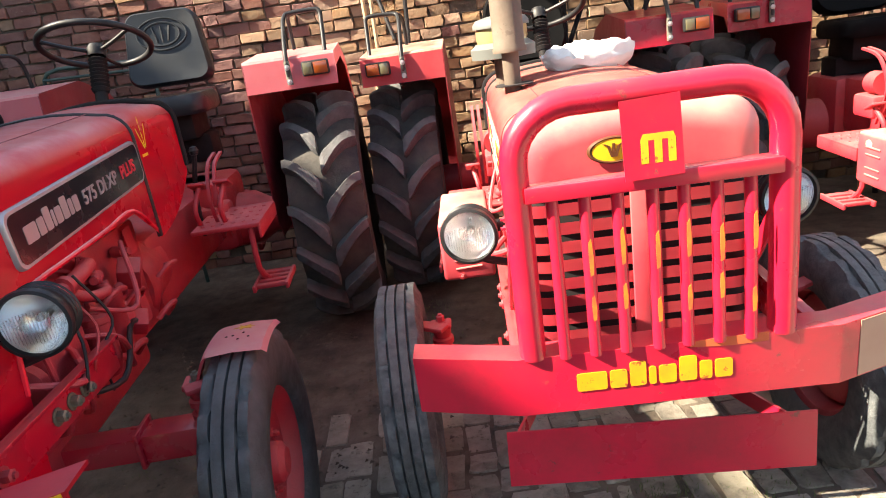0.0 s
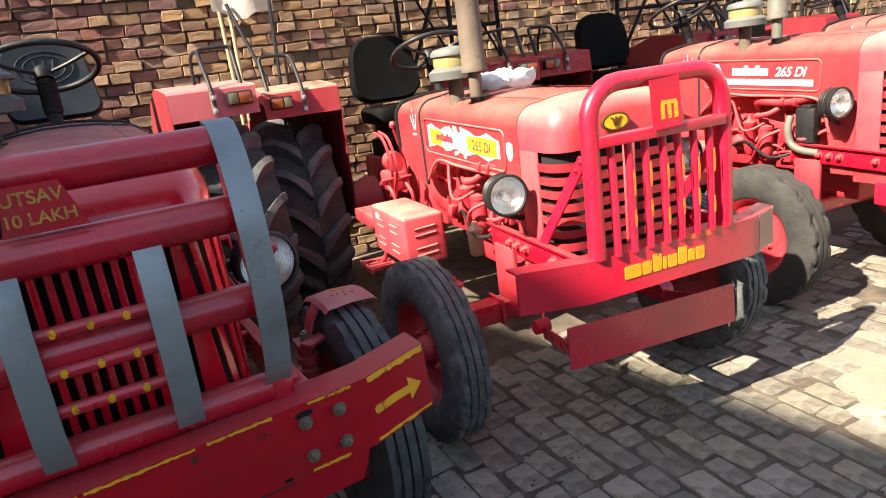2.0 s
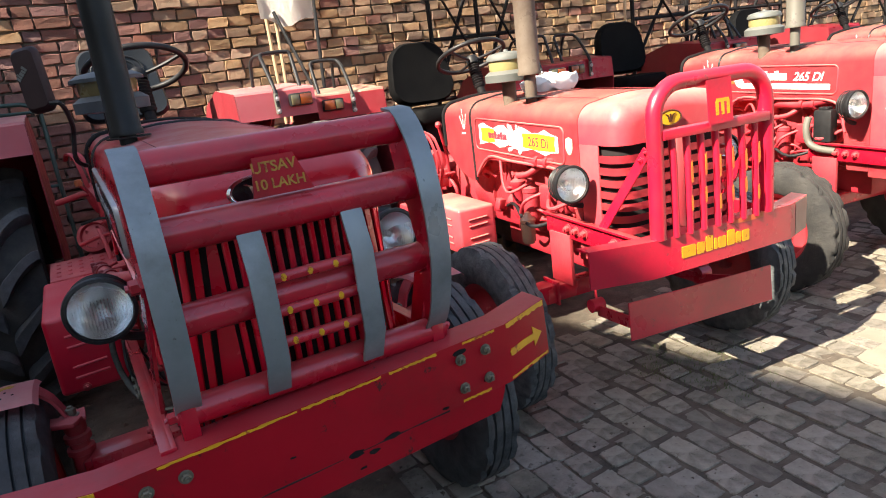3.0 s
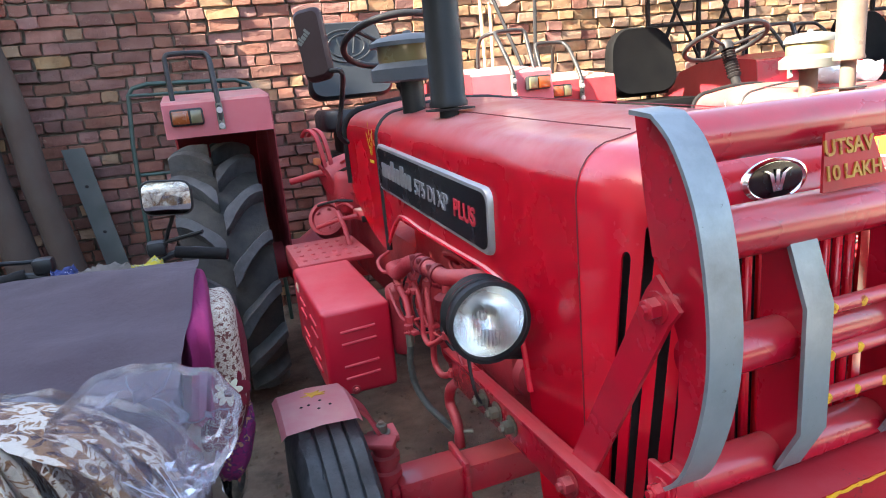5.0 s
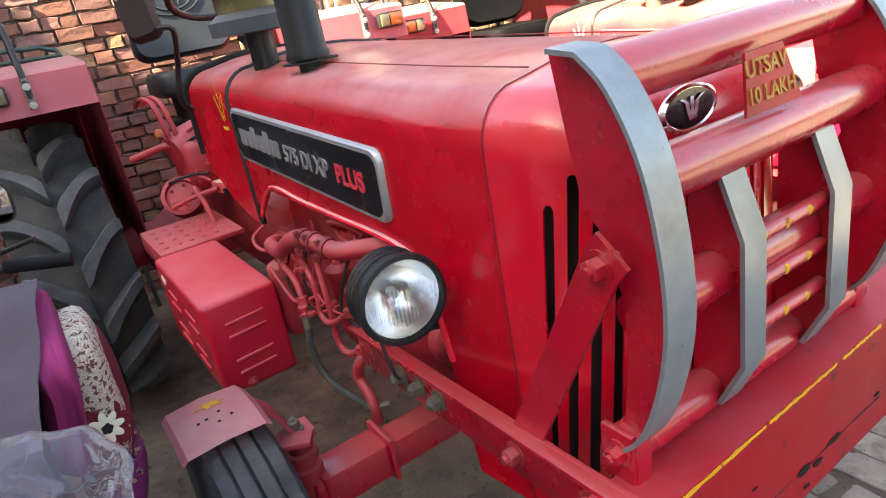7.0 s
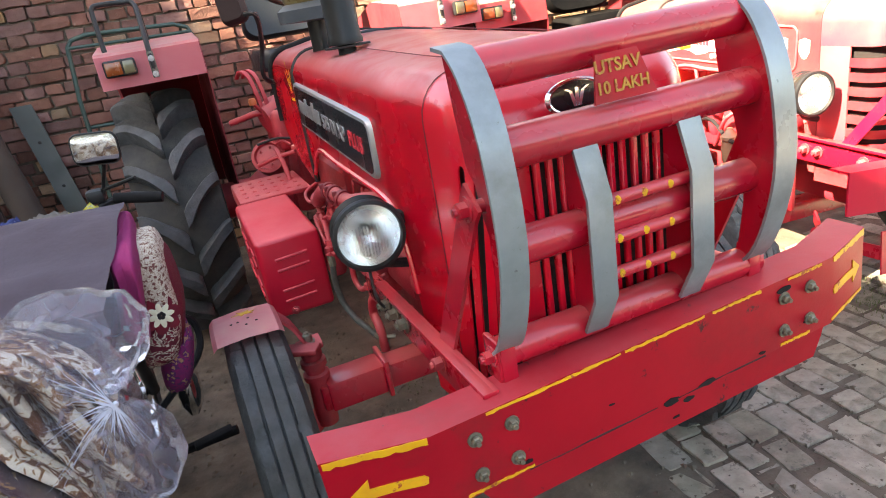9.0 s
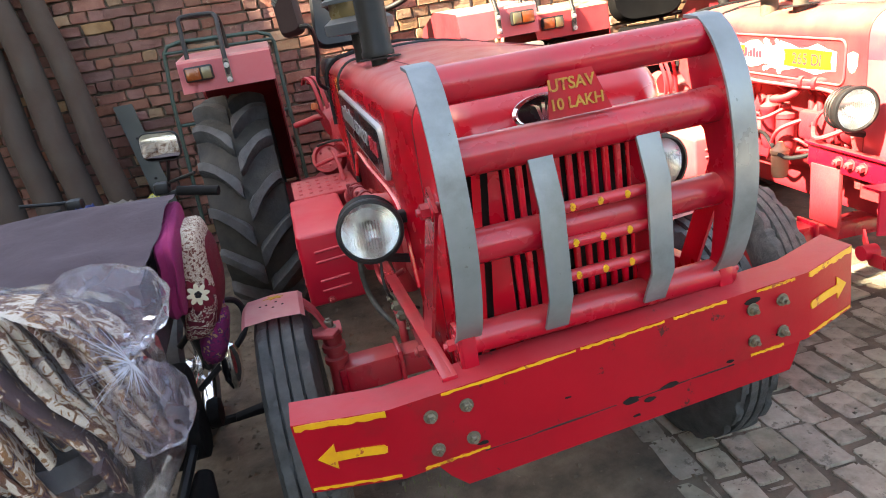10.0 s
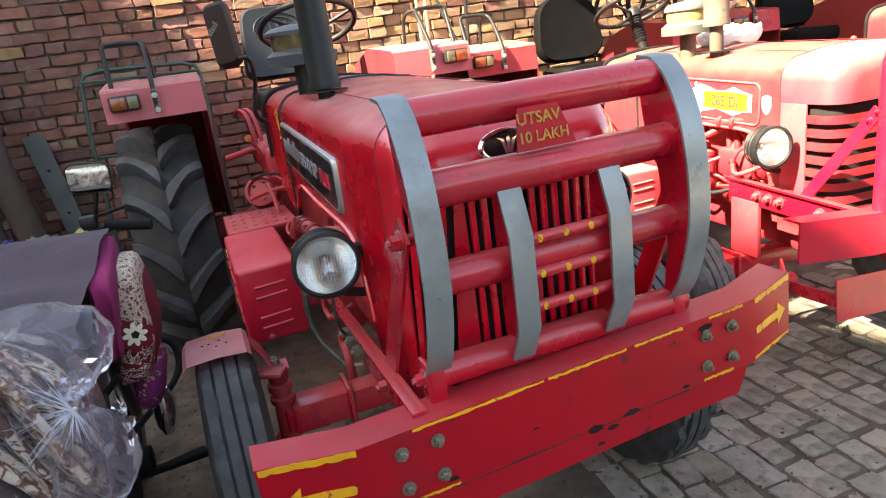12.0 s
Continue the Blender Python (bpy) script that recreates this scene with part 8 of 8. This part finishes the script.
for k in range(21):
    bm = bm_new()
    late = max(0.0, (k - 11) / 9)
    bundle(bm, (0, 0, 0), (0.026 + 0.004 * (k % 2), 0.31 - 0.03 * (k % 3), 0.58 - 0.03 * (k % 2) - 0.13 * late), 0.03, 20 + k, 0.55, 24, 22)
    for v in bm.verts:
        v.co.x += 0.011 * math.sin(v.co.z * 17 + k * 0.8) + 0.006 * math.sin(v.co.y * 30 + k * 2.3)
        v.co = pose(0, 0, 0, 0, 0, 27) @ pose(-0.27 + 0.0315 * k, -0.045 + 0.024 * ((k * 5) % 4), 0.318 + 0.020 * late - 0.0003 * (k - 11) ** 2, 0, -20, 0) @ v.co
        e = Vector(((v.co.x + 0.12) / 0.47, v.co.y / 0.245, (v.co.z - 0.235) / 0.305))
        far = (abs(e.x) ** 2.86 + abs(e.y) ** 2.86 + abs(e.z) ** 2.86) ** 0.35
        if far > 1.0:                                 # the bag holds the quilts together
            v.co = Vector((-0.12, 0, 0.235)) + (v.co - Vector((-0.12, 0, 0.235))) / far
    part("quilt", bm, (cream_print, brown_print, tan_print, cream_print, tan_print, dark_print, cream_print)[k % 7], b5)

film_mat = bpy.data.materials.new("clear_film")
film_mat.use_nodes = True
_t = film_mat.node_tree
_n, _l = _t.nodes, _t.links
_gl = _n.new("ShaderNodeBsdfGlossy")
_gl.inputs["Roughness"].default_value = 0.24
_gl.inputs["Color"].default_value = (0.95, 0.96, 1.0, 1)
_tr = _n.new("ShaderNodeBsdfTransparent")
# Bluish-white tint puts the film's sky reflection into its colour.
_df = _n.new("ShaderNodeBsdfTranslucent")
_df.inputs["Color"].default_value = (0.74, 0.76, 0.90, 1)
_fr = _n.new("ShaderNodeFresnel")
_fr.inputs["IOR"].default_value = 1.16
_m1 = _n.new("ShaderNodeMixShader")
_m1.inputs[0].default_value = 0.24
_co = _n.new("ShaderNodeTexCoord").outputs["Object"]
_sum = None
for _sc, _wd, _k in ((5.0, 0.05, 0.16), (9.0, 0.04, 0.12)):        # soft pale creases, with their glints put into the tint
    _nz = _n.new("ShaderNodeTexNoise")
    _nz.inputs["Scale"].default_value, _nz.inputs["Detail"].default_value, _nz.inputs["Distortion"].default_value = _sc, 1.0, 0.2
    _l.new(_co, _nz.inputs["Vector"])
    _sb = _n.new("ShaderNodeMath")
    _sb.operation = "SUBTRACT"
    _l.new(_nz.outputs["Fac"], _sb.inputs[0])
    _sb.inputs[1].default_value = 0.5
    _ab = _n.new("ShaderNodeMath")
    _ab.operation = "ABSOLUTE"
    _l.new(_sb.outputs[0], _ab.inputs[0])
    _mr = _n.new("ShaderNodeMapRange")
    _mr.inputs["From Min"].default_value, _mr.inputs["From Max"].default_value = 0.0, _wd
    _mr.inputs["To Min"].default_value, _mr.inputs["To Max"].default_value = _k, 0.0
    _l.new(_ab.outputs[0], _mr.inputs["Value"])
    if _sum is None:
        _sum = _mr.outputs[0]
    else:
        _ad = _n.new("ShaderNodeMath")
        _l.new(_sum, _ad.inputs[0])
        _l.new(_mr.outputs[0], _ad.inputs[1])
        _sum = _ad.outputs[0]
_base = _n.new("ShaderNodeMath")
_base.use_clamp = True
_l.new(_sum, _base.inputs[0])
_base.inputs[1].default_value = 0.15
_l.new(_base.outputs[0], _m1.inputs[0])
_l.new(_tr.outputs[0], _m1.inputs[1])
_l.new(_df.outputs[0], _m1.inputs[2])
_m2 = _n.new("ShaderNodeMixShader")
_l.new(_fr.outputs[0], _m2.inputs[0])
_l.new(_m1.outputs[0], _m2.inputs[1])
_l.new(_gl.outputs[0], _m2.inputs[2])
_l.new(_m2.outputs[0], _n["Material Output"].inputs["Surface"])

film_body = film_mat.copy()
film_body.name = "clear_film_stretched"
film_body.node_tree.nodes[_base.name].inputs[1].default_value = 0.10
film_body.node_tree.nodes[_fr.name].inputs["IOR"].default_value = 1.14
# Pale opaque folds; the film's crease highlights are put into their colour.
fold_mat = material("film_fold", (0.50, 0.52, 0.62), 0.3, second=(0.42, 0.44, 0.54), scale=30)
bag = thing("plastic_bag", pose(-2.20, 1.97, 0.62), "crumpled clear plastic bag tied at one corner, full of quilts", "bag")
tie = Vector((0.366, -0.110, 0.389))


def film_lobe(c, half, NV, NU, pull, reach, seed, amp=1.0, squash=0.7):
    """A puffed piece of film, drawn together towards the knot, with sharp creases."""
    bm = bm_new()
    rings = []
    for i in range(NV + 1):
        ph = -math.pi / 2 + math.pi * i / NV
        ring = []
        for j in range(NU):
            th = 2 * math.pi * j / NU
            f = lambda t: math.copysign(abs(t) ** squash, t)
            u = Vector((f(math.cos(ph)) * f(math.cos(th)), f(math.cos(ph)) * f(math.sin(th)), f(math.sin(ph))))
            q = Vector(c) + Vector((u.x * half[0], u.y * half[1], u.z * half[2]))
            far = (q - tie).length
            ray = math.atan2(q.z - tie.z, tie.x - q.x)
            q = q.lerp(tie, pull * math.exp(-(far / reach) ** 2))
            pleat = 0.012 * math.sin(ray * 21 + 3 * q.y) * math.exp(-(far / (reach * 2.2)) ** 2)
            o = Vector((seed, 0, 0))
            crease = abs(noise.noise(q * 6.0 + o)) * 0.050 + abs(noise.noise(q * 15.0 + o)) * 0.022 + abs(noise.noise(q * 34.0 + o)) * 0.005
            ring.append(q + u.normalized() * (crease * amp + pleat - 0.015 * amp))
        rings.append(ring)
    loft(bm, rings)
    return bm


g = part("film", film_lobe((-0.12, 0.0, 0.235), (0.49, 0.262, 0.325), 34, 70, 0.86, 0.17, 0.0, 0.6), film_body, bag, sharp=14)
g.visible_shadow = False
g = part("film_ear", film_lobe((0.315, 0.000, 0.480), (0.118, 0.075, 0.082), 22, 44, 0.9, 0.075, 3.0, 0.5, 0.9), film_mat, bag, sharp=14)
g.visible_shadow = False
g = part("bag_mouth", film_lobe((0.352, -0.060, 0.262), (0.080, 0.055, 0.108), 18, 30, 0.9, 0.085, 7.0, 0.5, 0.9), film_mat, bag, sharp=14)
g.visible_shadow = False
rng = random.Random(17)
bm = bm_new()                                          # gathered folds raying out from the knot
for k in range(56):
    a = radians(105 + 190 * rng.random())
    ln = 0.025 + 0.10 * rng.random() ** 1.5
    pts = []
    for q in range(8):
        f = q / 7
        ux, uz = math.cos(a) * ln * f, math.sin(a) * ln * f
        out = min(1.0, max(0.0, -ux / 0.17))            # the film runs forward over the quilts
        pts.append(tie + Vector((ux, -0.145 * out * out * (3 - 2 * out) - 0.006 + 0.05 * max(0.0, uz) * (1 - out), uz)) + Vector((0, 0, (0.002 + 0.006 * f) * math.sin(f * 5 + k * 1.3))))
    r0 = 0.0003 + 0.0006 * rng.random()
    tube(bm, pts, r0, 4, radii=[r0 * (1.7 - 1.4 * q / 7) for q in range(8)])
g = tagged(part("gathered_folds", bm, fold_mat, bag), kind="stuff")
g.visible_shadow = False
bm = bm_new()
lathe(bm, [(0.003, -0.014), (0.005, -0.008), (0.003, 0.0), (0.005, 0.006), (0.002, 0.013)], Matrix.Translation(tie) @ pose(0, 0, 0, 50, 30, 0), n=14)
part("knot", bm, fold_mat, bag)

# small printed packet and rag by the handlebar
pk = thing("blue_packet", pose(-2.175, 2.90, 1.105), "small shiny blue packet by the handlebar", "packet")
bm = bm_new()
bundle(bm, (0, 0, 0.02), (0.065, 0.04, 0.028), 0.06, 6, 0.5, 16, 8)
part("wrapper", bm, patterned("blue_packet_print", (0.015, 0.025, 0.10), (0.40, 0.40, 0.45), (0.04, 0.06, 0.20), 60.0, 0.35), pk)
pk = thing("rag", pose(-2.07, 2.88, 1.095), "twisted grey rag by the handlebar", "rag")
bm = bm_new()
bundle(bm, (0, 0, 0.02), (0.15, 0.045, 0.040), 0.07, 9, 0.8, 28, 12)
part("cloth", bm, material("grey_rag", (0.16, 0.14, 0.13), 0.95, second=(0.30, 0.26, 0.24), scale=40, bump=0.5, bump_scale=90), pk)
pk = thing("paper_sheet", pose(-2.32, 2.175, 1.015, 6, 0, 4), "pale printed sheet under the grey blanket", "paper")
bm = bm_new()
plate(bm, [(-0.26, -0.06), (0.17, -0.045), (0.19, 0.06), (-0.26, 0.08)], 0.003)
part("sheet", bm, patterned("sheet_print", (0.50, 0.52, 0.52), (0.10, 0.16, 0.12), (0.40, 0.42, 0.42), 60.0, 0.2), pk)
pk = thing("printed_packet", pose(-1.965, 2.85, 1.092, 0, -10, 8), "small packet with green and yellow print", "packet")
bm = bm_new()
bundle(bm, (0, 0, 0.03), (0.085, 0.045, 0.026), 0.05, 4, 0.5, 16, 8)
part("wrapper", bm, patterned("packet_print", (0.42, 0.34, 0.03), (0.03, 0.06, 0.03), (0.35, 0.36, 0.20), 46.0, 0.42), pk)
# white plastic sack on the second tractor's bonnet
sk = thing("plastic_sack", Matrix.Translation(Vector((0.98, 3.35, 1.352))) @ pose(0, 0, 0, 0, 0, 12), "crumpled white plastic sack on the bonnet", "sack")
bm = bm_new()
bundle(bm, (0, 0, 0.040), (0.34, 0.20, 0.10), 0.055, 31, 0.7, 48, 24)
part("sack", bm, canvas, sk, sharp=60)


# ---- single bricks and stones nearest the path ----
rng = random.Random(33)
protos = {}
for tan in (0, 1):
    for wdt in (0.105, 0.125, 0.165, 0.205):
        for k in range(10):
            v, f = [], []
            rough_block(v, f, -wdt / 2, wdt / 2, -0.034, 0.034, 0.0, rng)
            me = bpy.data.meshes.new("brick")
            me.from_pydata(v, [], f)
            me.materials.append(brick_mats[tan])
            protos[tan, wdt, k] = me
for i, (x0, x1, z0, z1, tan) in enumerate(near_bricks):
    wdt = min((0.105, 0.125, 0.165, 0.205), key=lambda q: abs(q - (x1 - x0)))
    ob = new("brick", protos[int(tan), wdt, (i * 7) % 10])
    ob.parent = wall
    ob.location = ((x0 + x1) / 2, WALL_Y + 0.012, (z0 + z1) / 2)
    ob.scale = ((x1 - x0) / wdt, 1, (z1 - z0) / 0.068)
stones = []
for k in range(14):
    v, f = [], []
    paver(v, f, 0, 0, 0.115, 0.235, 0.0, rng)
    me = bpy.data.meshes.new("paving_stone")
    me.from_pydata(v, [], f)
    me.materials.append(paver_mat)
    stones.append(me)
for i, (cx, cy, lx, ly, zz) in enumerate(near_pavers):
    ob = new("paving_stone", stones[(i * 5) % 14])
    ob.parent = pavement
    ob.location = (cx, cy, zz)
    ob.scale = (lx / 0.115, ly / 0.235, 1)
